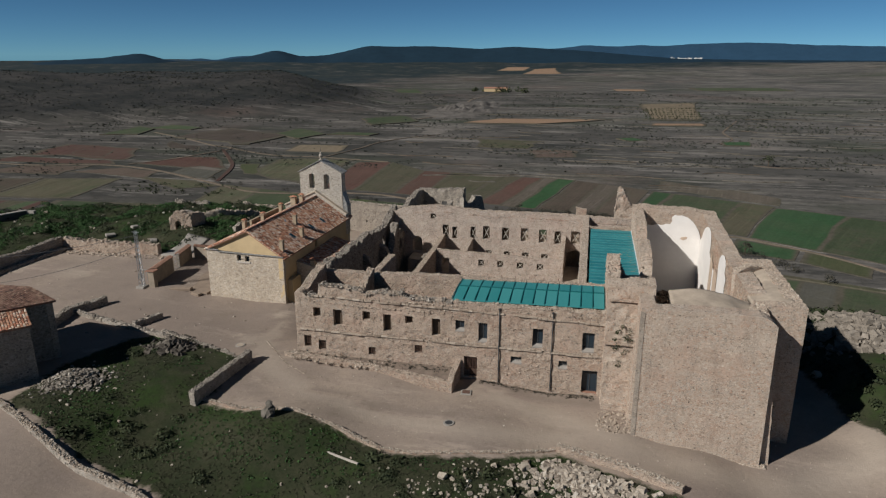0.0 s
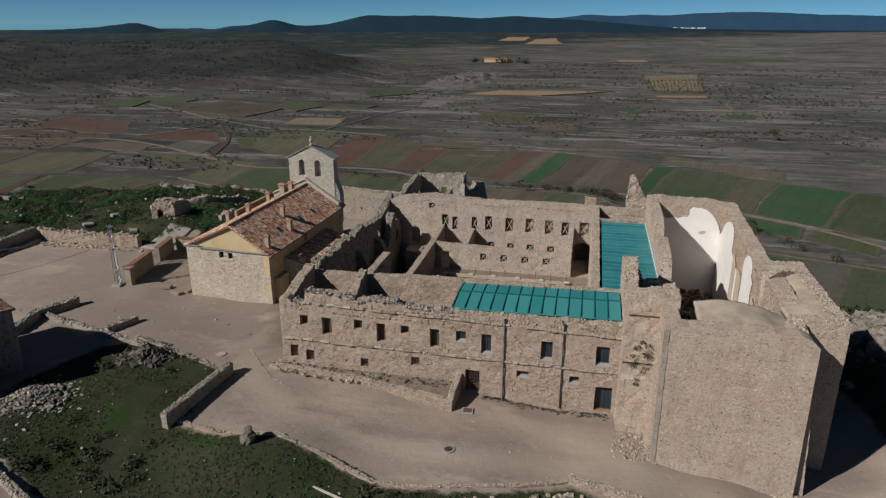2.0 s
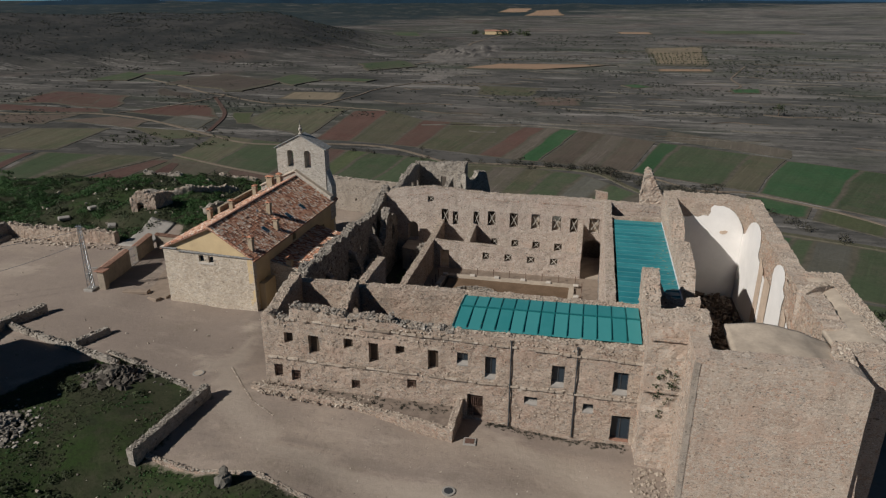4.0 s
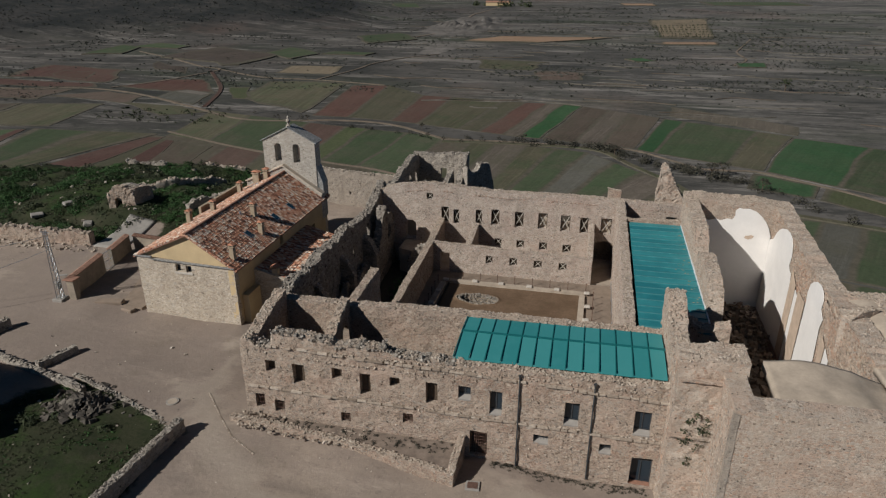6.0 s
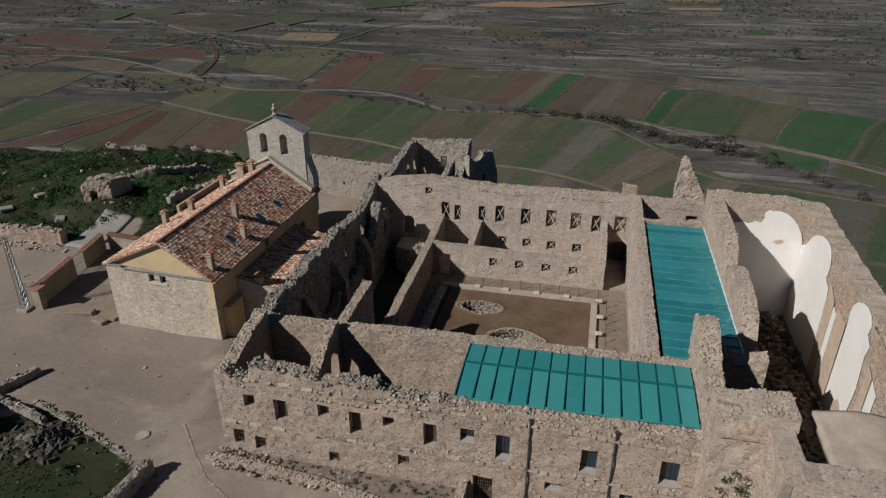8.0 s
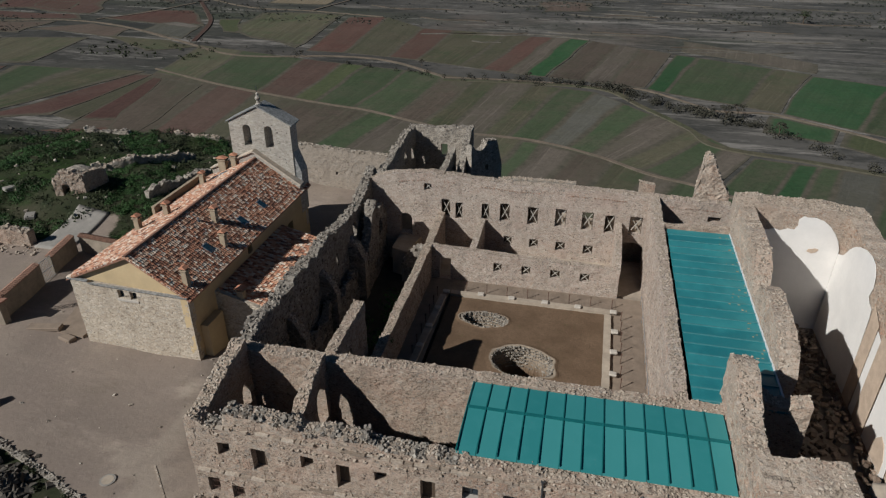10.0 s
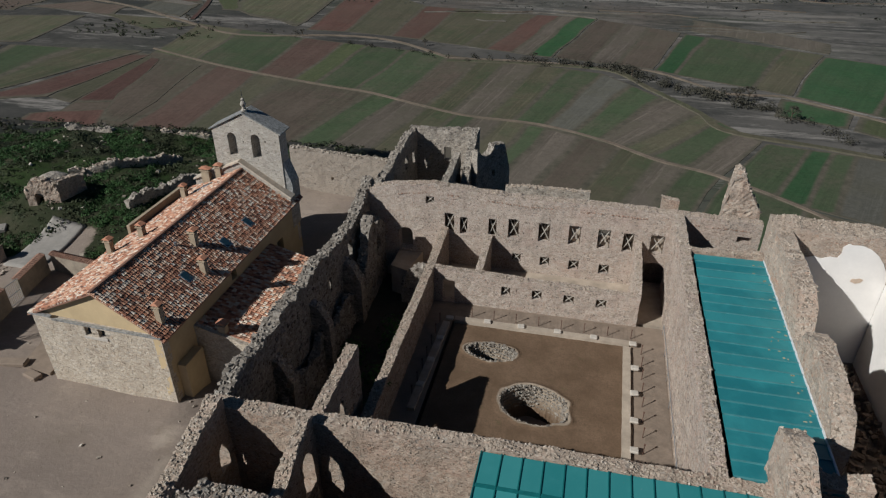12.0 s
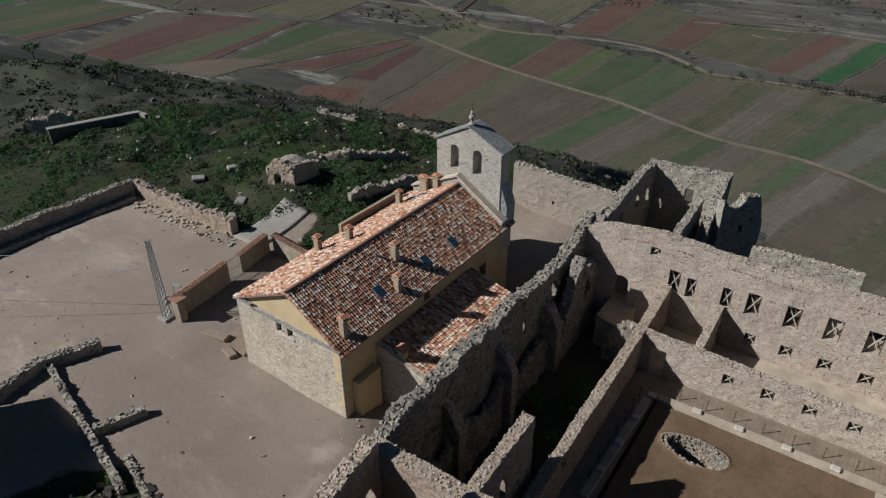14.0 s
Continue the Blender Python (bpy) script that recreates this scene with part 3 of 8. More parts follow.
    pl = n.mix(n.math("MULTIPLY", n.gray(n.noise(0.003, 5, 0.65), 0.55, 0.68), 0.6), pl, (0.1, 0.066, 0.054))
    pl = n.mix(n.math("MULTIPLY", n.gray(n.noise(0.03, 8, 0.8, stretch=(0.4, 1.5, 1)), 0.5, 0.6), 0.75), pl, (0.034, 0.034, 0.031))
    pl = n.mix(n.math("MULTIPLY", n.gray(n.noise(0.11, 7, 0.85), 0.52, 0.64), 0.6), pl, (0.03, 0.031, 0.025))
    pl = n.mix(n.math("MULTIPLY", n.gray(n.noise(0.024, 8, 0.8, stretch=(0.25, 1.6, 1)), 0.54, 0.62), 0.85), pl, (0.22, 0.2, 0.178))
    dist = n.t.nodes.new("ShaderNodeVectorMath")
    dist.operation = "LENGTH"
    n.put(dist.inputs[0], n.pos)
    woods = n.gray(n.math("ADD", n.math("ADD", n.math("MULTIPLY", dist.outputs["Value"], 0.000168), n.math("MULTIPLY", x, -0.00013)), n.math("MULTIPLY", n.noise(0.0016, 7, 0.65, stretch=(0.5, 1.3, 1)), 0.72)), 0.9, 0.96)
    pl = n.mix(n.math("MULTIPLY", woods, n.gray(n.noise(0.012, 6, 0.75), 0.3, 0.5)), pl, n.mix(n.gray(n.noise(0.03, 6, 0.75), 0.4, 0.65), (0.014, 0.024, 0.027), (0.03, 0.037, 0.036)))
    mesa = n.mix(n.gray(n.noise(0.012, 8, 0.8), 0.4, 0.62), (0.018, 0.02, 0.02), (0.056, 0.051, 0.047))
    mesa = n.mix(n.math("MULTIPLY", n.gray(n.noise(0.05, 7, 0.85), 0.46, 0.6), 0.7), mesa, (0.02, 0.023, 0.023))
    mesa = n.mix(n.math("MULTIPLY", n.gray(n.noise(0.02, 7, 0.8, stretch=(0.4, 1.4, 3)), 0.62, 0.72), 0.6), mesa, (0.14, 0.122, 0.108))
    pl = n.mix(n.math("MULTIPLY", n.gray(n.math("MULTIPLY", n.math("ADD", z, 75.0), 0.03), 0.15, 0.5), n.math("MULTIPLY", n.math("SUBTRACT", 1.0, n.gray(n.math("MULTIPLY", dist.outputs["Value"], 0.0004), 0.92, 1.0)), 0.92)), pl, mesa)
    attr = n.t.nodes.new("ShaderNodeAttribute")
    attr.attribute_name = "cover"
    c = n.split(attr.outputs["Vector"])
    brk = n.noise(0.7, 5, 0.7)
    g = n.gray(n.math("ADD", c[0], n.math("MULTIPLY", n.math("SUBTRACT", brk, 0.5), 1.1)), 0.38, 0.6)
    col = n.mix(g, earth, grass)
    sl = n.gray(n.math("ADD", c[1], n.math("MULTIPLY", n.math("SUBTRACT", brk, 0.5), 0.6)), 0.3, 0.6)
    col = n.mix(sl, col, slope)
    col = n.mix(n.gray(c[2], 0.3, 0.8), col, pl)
    n.bump(n.noise(1.6, 7, 0.75), 0.5, 0.11)
    return n.done(col)


M_GROUND = ground_mat()
def cover(x, y):
    g = 0.0
    if -260 < x < 60 and 20 < y < 170:
        for poly, s in GREENS:
            g = max(g, s * max(0, min(1, 0.5 + poly_dist(poly, x, y) * 0.45)))
    o = outside(x, y)
    return g, min(1, o / 6), max(0, min(1, (-52 - ground_z(x, y)) / 18))


# pale trodden ways (+) and damp darker ground (-) on the hilltop: points along each, half-width, strength
WAYS = [
    ([(-50, 69), (-42, 64), (-34, 60)], 6.0, -0.75), ([(-46, 62), (-36, 58)], 5.0, -0.8), ([(-35, 64), (-31.5, 57)], 3.0, -0.6),
    ([(-35, 68), (-33, 60), (-29.5, 54.5), (-24, 51), (-17, 49.5), (-9, 49), (0, 51)], 1.3, 1.0), ([(-52, 67), (-44, 64), (-36, 61), (-31, 55)], 1.5, 0.8), ([(-70, 74), (-58, 70), (-50, 66)], 2.0, 0.7),
    ([(-7, 56), (-2, 54), (3, 52)], 1.6, 1.0), ([(2, 52), (10, 49.5), (17, 50), (24, 55), (27, 60)], 2.2, 1.0), ([(-62, 72), (-52, 67), (-41, 63), (-36, 68)], 6.0, -0.85), ([(-36, 66), (-33, 74)], 3.0, -0.7), ([(-62, 42), (-52, 37), (-40, 33), (-28, 28), (-18, 22)], 5.0, -0.8), ([(-34, 58), (-31.5, 52), (-27, 49)], 0.7, -1.0), ([(-26, 52.5), (-18, 51.2), (-11, 51)], 0.7, -0.9), ([(-10, 57.8), (2, 57)], 0.8, -0.9), ([(-62, 66), (-50, 62), (-42, 60)], 0.6, -0.8), ([(-36, 80), (-34, 95)], 3.0, -0.9),
]


def way_wear(x, y):
    w = 0.0
    if -90 < x < 30 and 18 < y < 110:
        for pts, half, s in WAYS:
            for (ax, ay), (bx, by) in zip(pts, pts[1:]):
                dx, dy = bx - ax, by - ay
                t = max(0, min(1, ((x - ax) * dx + (y - ay) * dy) / (dx * dx + dy * dy)))
                d = math.hypot(x - ax - t * dx, y - ay - t * dy) / half
                if d < 2 and math.exp(-d * d) > abs(w):
                    w = s * math.exp(-d * d)
    return w


gx = spread(-112, 36, 1.0, 4900, 1.09)
gy = spread(24, 122, 1.0, 4900, 1.085)
gv = [(x, y, far_z(x, y)) for y in gy for x in gx]
W = len(gx)
gf = [(j * W + i, j * W + i + 1, (j + 1) * W + i + 1, (j + 1) * W + i) for j in range(len(gy) - 1) for i in range(W - 1)]
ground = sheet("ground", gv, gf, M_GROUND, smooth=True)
tagged(ground, "pale earth hilltop with grass, falling to a scrubby plain", "ground", kind="structure")
col = ground.data.attributes.new("cover", "FLOAT_VECTOR", "POINT")
col.data.foreach_set("vector", [c for x, y, _ in gv for c in cover(x, y)])
col = ground.data.attributes.new("wear", "FLOAT", "POINT")
col.data.foreach_set("value", [way_wear(x, y) for x, y, _ in gv])


# ---- the ruined convent ----
SF = -28.7   # west end of the south front
wins = [(-26.72, -25.93, 4.24, 5.24), (-24.54, -23.6, 3.45, 5.2), (-21.42, -20.61, 4.33, 5.25), (-19.25, -18.41, 3.3, 5.14), (-16.96, -16.2, 4.35, 5.16),
        (-14.26, -13.39, 3.3, 5.13), (-11.87, -10.98, 4.08, 5.17), (-9.6, -8.73, 3.12, 5.07), (-4.38, -3.38, 3.1, 5.0), (0.29, 1.41, 3.09, 4.99),
        (-6.4, -5.34, 1.2, 1.91), (-1.8, -0.99, 1.12, 1.89), (-11.0, -9.7, -0.75, 1.44), (0.45, 1.9, -1.2, 1.15),
        (-27.88, -27.1, 0.8, 2.04), (-26.32, -25.5, 0.6, 1.66), (-20.91, -20.16, 0.54, 1.41), (-16.03, -15.23, 1.24, 2.14)]
south_front = ruin_wall("wall_south", (SF, 58.7), (2.3, 58.7), 0.95, -2.6,
    [(0, 6.7), (0.9, 6.9), (1.2, 6.4), (2.5, 6.3), (2.7, 7.7), (7.2, 7.4), (7.7, 7.0), (9, 7.35), (11.5, 7.3), (12.2, 6.95), (16, 6.9), (31, 7.1)],
    [(a - SF, b - SF, c, e) for a, b, c, e in wins], M_STONE, "long rubble-stone convent front with window openings and broken top", 0.2)
ruin_wall("wall_south_inner", (SF, 65.2), (2.3, 65.2), 0.9, -4.5, [(0, 7.0), (6, 6.9), (10, 7.25), (31, 7.4)], (), M_STONE, "rubble-stone wall between the south range and the courtyard", 0.1, capsize=0.13, capdense=0.5)
ruin_wall("wall_south_west", (SF, 65.2), (SF, 59.65), -0.9 * -1, -1, [(0, 7.9), (0.8, 7.7), (3, 7.2), (5.6, 6.5)], [(0.5, 1.5, 2.9, 4.9, 0.9), (2.5, 2.8, 3.4, 4.3)], M_STONE, "west end wall of the south range with broken top", 0.2)
ruin_wall("wall_south_cross", (-22.2, 59.65), (-22.2, 65.2), 0.7, -1, [(0, 5.7), (2, 6.5), (4.2, 7.3), (5.6, 7.7)], [(3.5, 4.95, 2.8, 5.8, 1.3)], M_STONE, "cross wall with a broken opening in the south range", 0.2, 0.09)
ruin_wall("wall_south_stub", (-14.2, 59.65), (-14.2, 65.2), 0.6, -1, [(0, 6.2), (0.7, 5.6), (1.4, 4.2), (2.2, 2.6), (3.4, 1.4), (5.6, 0.6)], (), M_STONE, "broken stub of a cross wall beside the teal roof", 0.3, 0.12)
ruin_wall("wall_west_stub", (-21.9, 66.1), (-21.9, 72.1), 0.75, -4.5, [(0, 7.1), (6, 7.25)], [(2.1, 2.85, 3.6, 5.5, 0.35)], M_STONE, "tall free-standing stub of masonry wall", 0.06, capsize=0.13, capdense=0.5)
ruin_wall("wall_west_gallery", (-20.5, 66.1), (-20.9, 95.3), 0.75, -4.5, [(0, 2.8), (8, 3.1), (23, 3.2), (27, 3.5), (29.2, 3.7)], (), M_STONE, "low rubble wall along the west side of the courtyard", 0.12, capsize=0.13, capdense=0.5)
ruin_wall("wall_west", (-28.2, 66.1), (-29.0, 97.0), 0.95, -4.5, [(0, 6.9), (3, 7.2), (6, 6.6), (9, 6.9), (13, 6.5), (16, 6.7), (20, 5.9), (23, 6.0), (25, 5.5), (27, 6.2), (28, 6.9), (29, 6.8), (30.9, 7.3)], [(17.3, 18.0, 2.6, 4.0, 0.3), (7.2, 7.8, 2.2, 3.6, 0.3), (22.4, 23.3, 3.0, 4.8, 0.5)], M_DARKSTONE, "long ragged west wall of grey rubble", 0.38, 0.14, cap=M_GREYCAP, capsize=0.24)
for y_, z_, w_ in ((72.0, 4.4, 0.9), (79.0, 4.2, 0.8), (86.5, 3.4, 1.0)):
    ruin_wall("wall_west_pilaster", (-28.9, y_), (-27.0, y_), w_, -4.5, [(0, z_ + 0.6), (1.2, z_), (1.9, z_ - 1.6)], (), M_DARKSTONE, "broken pilaster on the inner face of the west wall", 0.3, 0.12, 0.35, cap=M_CAP, capsize=0.22)
ruin_wall("wall_west_lining", (-27.2, 88.0), (-27.5, 95.3), 0.9, -4.5, [(0, 0.6), (1.2, 3.2), (2.4, 5.2), (3.4, 5.9), (4.4, 4.2), (5.5, 4.6), (7.3, 3.6)], [(4.2, 5.2, 1.2, 3.6, 0.5)], M_DARKSTONE, "ragged inner lining of the west wall", 0.5, 0.16, 0.35, cap=M_GREYCAP, capsize=0.26)
ruin_wall("wall_west_springing", (-27.3, 67.5), (-27.9, 88.0), 0.5, -4.5, [(0, 2.6), (3, 1.2), (6, 2.2), (9, 0.8), (12, 1.9), (15, 0.2), (18, 1.2), (20.5, 0.6)], (), M_DARKSTONE, "broken springing of a fallen vault along the west wall", 0.6, 0.2, 0.4, cap=M_GREYCAP, capsize=0.26)
NW = -29.4
nw = [(-23.22, -22.42, 5.98, 6.76), (-21.35, -20.41, 3.13, 5.16), (-19.84, -19.1, 3.02, 4.9), (-17.05, -16.28, 3.1, 5.04), (-15.14, -14.13, 3.22, 5.25), (-12.25, -11.2, 3.19, 5.17), (-9.45, -8.35, 3.22, 5.25),
      (-6.76, -5.64, 3.17, 5.19), (-4.49, -3.54, 3.09, 5.06), (-2.08, -0.85, 3.22, 5.19), (-14.61, -13.77, 0.56, 1.53), (-11.9, -11.0, 0.52, 1.51), (-9.15, -8.2, 0.46, 1.49), (-6.32, -5.35, 0.4, 1.45)]
nw_small = [(0.75, 1.35, 3.5, 4.75), (5.1, 6.3, 5.35, 5.95)]
ruin_wall("wall_north", (NW, 95.3), (7.0, 95.3), 1.0, -6, [(0, 6.6), (2, 7.5), (6.8, 8.0), (15, 7.5), (24, 7.6), (36.4, 7.3)],
    [(a - NW, b - NW, c, e) for a, b, c, e in nw + nw_small] + [(-2.65 - NW, -0.3 - NW, -0.5, 2.3, 0.9), (-26.0 - NW, -24.6 - NW, 0.6, 3.1, 0.6)], M_NORTH, "tall north wall of rubble with a row of braced window openings", 0.12, 0.03, capsize=0.13, capdense=0.5)
ruin_wall("wall_cloister", (-21.2, 88.6), (-2.8, 88.6), 0.7, -1, [(0, 3.15), (18.4, 2.6)],
    [(1.2, 2.3, -0.35, 2.0), (6.53, 7.32, 1.12, 2.05), (9.25, 10.1, 1.1, 2.02), (12.0, 12.9, 1.08, 1.99), (14.8, 15.66, 1.06, 1.97)], M_NORTH, "low north wall of the courtyard with small windows and a doorway", 0.06, capsize=0.13, capdense=0.5)
ruin_wall("wall_north_cross", (-16.6, 89.3), (-16.6, 95.3), 0.6, -1, [(0, 2.8), (6, 3.3)], (), M_NORTH, "cross wall of the roofless north range", 0.08, capsize=0.13, capdense=0.5)
ruin_wall("wall_north_end", (-2.8, 88.6), (-2.8, 95.3), 0.6, -1, [(0, 3.0), (1, 3.6), (6.7, 4.4)], (), M_NORTH, "end wall of the roofless north range", 0.08, capsize=0.13, capdense=0.5)
ruin_wall("wall_east_range", (0.35, 66.1), (0.35, 95.3), 0.85, -1, [(0, 7.3), (10, 7.5), (29.2, 7.55)], (), M_NORTH, "long wall beside the east roof", 0.08, capsize=0.13, capdense=0.5)
ruin_wall("wall_east_north", (0.35, 89.2), (5.9, 89.2), 0.6, -1, [(0, 7.5), (5.5, 7.7)], (), M_STONE, "low end wall above the east roof", 0.06, capsize=0.13, capdense=0.5)

# broken vault wall over the shade-darkened floor of the deep west range
ruin_wall("wall_west_pier", (-24.6, 90.6), (-22.0, 90.4), 0.9, -5, [(0, -0.5), (1, 1.0), (2.6, 1.8)], (), M_DARKSTONE, "ragged cross wall in the deep west range", 0.5, 0.15, 0.4, cap=M_GREYCAP, capsize=0.3)
# the church
ruin_wall("wall_church_west", (7.1, 69.6), (7.1, 90.0), 1.2, -2, [(0, 7.6), (0.8, 8.8), (2, 9.4), (6.5, 9.7), (7.6, 9.3), (8.2, 8.2), (8.9, 7.7), (9.5, 8.4), (10, 9.6), (11, 10.4), (20.4, 10.6)], (), M_TOWER, "thick broken west wall of the roofless church", 0.15, 0.07, capsize=0.15, capdense=0.3, cap=M_CAP)
ruin_wall("wall_church_north", (5.9, 88.6), (16.3, 88.6), 2.2, -8, [(0, 10.7), (7, 10.6), (10.4, 10.1)], (), M_TOWER, "north wall of the roofless church", 0.12, 0.04, capsize=0.13, capdense=0.5)
ruin_wall("wall_church_east", (14.7, 61.0), (14.7, 88.6), -1.6, -8, [(0, 9.3), (8, 9.3), (12, 9.3), (27.6, 10.1)], (), M_TOWER, "thick east wall of the roofless church", 0.12, 0.04, capsize=0.13, capdense=0.5)
ruin_wall("wall_flank", (3.5, 57.2), (3.5, 67.3), 1.25, -2, [(0, 10.4), (1.4, 10.4), (1.9, 8.9), (5.5, 9.2), (7.2, 10.1), (8.6, 10.7), (9.3, 10.5), (10.1, 10.2)], (), M_TOWER, "broken flank wall with a tall spike beside the teal roof", 0.15, 0.09, capsize=0.15, capdense=0.35)
ruin_wall("wall_flank_return", (3.5, 66.2), (7.1, 66.2), 1.1, -2, [(0, 9.8), (0.8, 8.2), (1.6, 7.4), (3.6, 8.2)], (), M_TOWER, "broken return wall behind the spike", 0.3, 0.09)
ruin_wall("wall_tower_step", (2.3, 57.0), (6.3, 57.0), 2.3, -3, [(0, 10.3), (4, 10.7)], (), M_TOWER, "stepped masonry beside the tower", 0.12, 0.08, lean=0.05, capsize=0.13, capdense=0.3)
ruin_wall("wall_tower_front", (4.9, 53.3), (15.4, 53.3), 1.5, -4.8, [(0, 9.9), (9.2, 10.0), (10.0, 9.7), (10.5, 9.2)], (), M_TOWER, "tall blind tower front of weathered rubble and plaster", 0.07, 0.016, lean=0.03, cap=None)
ruin_wall("lime_quoin", (4.85, 53.24), (5.2, 53.24), 0.3, -2, [(0, 9.6), (0.35, 9.6)], (), M_OLDPLASTER, "pale limewashed corner of the tower", 0.0, 0.03, 0.3, cap=None, lean=0.03)
ruin_wall("tower_plinth", (4.2, 52.75), (15.9, 52.75), 0.5, -5.4, [(0, -2.6), (4, -3.0), (11.7, -3.3)], (), M_TOWER, "low worn plinth at the foot of the tower", 0.12, 0.05, lean=0.06, capsize=0.14)
ruin_wall("wall_tower_return", (15.35, 53.5), (15.35, 57.6), 1.2, -5.4, [(0, 8.9), (1.2, 8.0), (2.0, 9.0), (4.1, 9.5)], (), M_TOWER, "shaded return of the tower", 0.2, 0.06, lean=0.07, capsize=0.22)
ruin_wall("wall_tower_west", (4.9, 57.2), (4.9, 53.6), 1.2, -3, [(0, 9.9), (3.6, 9.9)], (), M_TOWER, "west side of the tower", 0.06, 0.06, lean=0.03, cap=None)
ruin_wall("wall_transept_south", (14.6, 57.5), (18.7, 57.5), 1.3, -8, [(0, 9.4), (4.1, 9.5)], (), M_TOWER, "south face of the transept", 0.1, 0.04, lean=0.01, capsize=0.14, capdense=0.4)
ruin_wall("wall_transept_east", (18.7, 57.5), (18.9, 71.5), 1.3, -9, [(0, 9.4), (14, 9.5)], (), M_TOWER, "east face of the transept", 0.12, 0.04, capsize=0.14, capdense=0.4)
ruin_wall("wall_transept_north", (18.9, 71.5), (16.0, 71.5), 1.2, -9, [(0, 9.5), (2.9, 9.4)], (), M_TOWER, "north face of the transept", 0.12, 0.04, capsize=0.14, capdense=0.4)


for z_, x0_, x1_ in ((9.1, 2.35, 5.9), (5.0, 2.1, 5.0)):
    ruin_wall("ledge", (x0_, 56.72 - (10.6 - z_) * 0.05), (x1_, 56.72 - (10.6 - z_) * 0.05), 0.4, z_, [(0, z_ + 0.16), (x1_ - x0_, z_ + 0.2)], (), M_TOWER, "worn projecting ledge on the stepped masonry", 0.06, 0.05, 0.3, cap=None)


def crust(name, x0, x1, y0, y1, height, material, label, n=26, deep=0.5):
    """A weathered mortar crust over a vault: a thick sheet whose top follows height(x, y)."""
    vs, fs = [], []
    for j in range(n + 1):
        for i in range(n + 1):
            x, y = x0 + (x1 - x0) * i / n, y0 + (y1 - y0) * j / n
            vs.append((x, y, height(x, y) + 0.06 * noise.noise(Vector((x * 0.8, y * 0.8, 2)))))
    m = len(vs)
    vs += [(x, y, z - deep) for x, y, z in vs]
    w = n + 1
    for j in range(n):
        for i in range(n):
            a = j * w + i
            fs.append((a, a + 1, a + w + 1, a + w))
            fs.append((m + a, m + a + w, m + a + w + 1, m + a + 1))
    rim = [i for i in range(w)] + [j * w + n for j in range(1, w)] + [n * w + i for i in range(n - 1, -1, -1)] + [j * w for j in range(n - 1, 0, -1)]
    for a, b in zip(rim, rim[1:] + rim[:1]):
        fs.append((b, a, m + a, m + b))
    return tagged(sheet(name, vs, fs, material, smooth=True), label, "roof", kind="structure")


crust("tower_roof", 7.6, 14.6, 54.2, 59.4, lambda x, y: 9.35 + 0.5 * math.exp(-((x - 10) / 2.5) ** 2) * (y - 54) / 5 - 0.25 * max(0, (x - 12.6)), M_MORTAR, "smooth weathered mortar over the tower vault")
crust("transept_roof", 14.7, 18.0, 58.0, 71.0, lambda x, y: 9.42 - 1.5 * math.exp(-((x - 15.2) / 1.3) ** 2 - ((y - 65.5) / 2.6) ** 2) - 0.35 * math.exp(-((x - 14.5) / 1.4) ** 2), M_MORTAR, "smooth mortar-covered vault of the transept with a sunken hollow")
def plaster(name, axis, at, pts, material, parent, label=""):
    """A thin coat of plaster on a wall face: axis 'x' or 'y', at that place, pts in the wall's own (run, z)."""
    t = 0.04
    bm = bmesh.new()
    mk = (lambda u, z, o: (at - o, u, z)) if axis == "x" else (lambda u, z, o: (u, at - o, z))
    a = [bm.verts.new(mk(u, z, 0)) for u, z in pts]
    b = [bm.verts.new(mk(u, z, t)) for u, z in pts]
    bm.faces.new(a), bm.faces.new(b)
    for i in range(len(pts)):
        k = (i + 1) % len(pts)
        bm.faces.new((a[i], a[k], b[k], b[i]))
    bmesh.ops.recalc_face_normals(bm, faces=bm.faces)
    return part(name, bm, material, parent, label)


east = bpy.data.objects["wall_church_east"]
north = bpy.data.objects["wall_church_north"]
EX, NY = 14.6, 88.5
plaster("plaster", "y", NY, [(7.1, -1), (14.58, -1), (14.58, 7.1), (14.3, 7.9), (13.9, 8.6), (13.4, 9.2), (12.8, 9.65), (12.1, 9.9), (11.5, 9.85), (11.2, 9.95), (10.85, 9.6), (10.9, 9.1), (10.7, 8.65), (10.2, 8.7), (9.6, 8.45), (9.1, 8.6), (8.5, 8.4), (7.1, 8.5)], M_PLASTER, north, "smooth off-white plaster with a broken arched top")
plaster("plaster", "x", EX, [(88.4, -1), (79.6, -1), (79.7, 3.6), (79.8, 6.0), (80.0, 6.8), (80.6, 6.9), (81.0, 7.2), (80.8, 8.1), (81.1, 9.0), (81.7, 9.6), (82.6, 9.8), (83.8, 9.7), (84.9, 9.35), (85.8, 8.9), (86.5, 8.3), (87.3, 7.3), (88.4, 6.8)], M_PLASTER, east, "bright white arched plaster panel")
plaster("pilaster", "x", EX - 0.05, [(79.5, -1), (78.0, -1), (78.0, 6.6), (79.5, 7.4)], M_CREAM, east, "pinkish stone pilaster")
plaster("plaster", "x", EX, [(77.95, -1), (77.1, -1), (77.1, 5.9), (77.95, 6.2)], M_PLASTER, east)
plaster("pilaster", "x", EX - 0.05, [(77.0, -1), (75.0, -1), (75.0, 6.4), (77.0, 6.6)], M_CREAM, east, "pinkish stone pilaster")
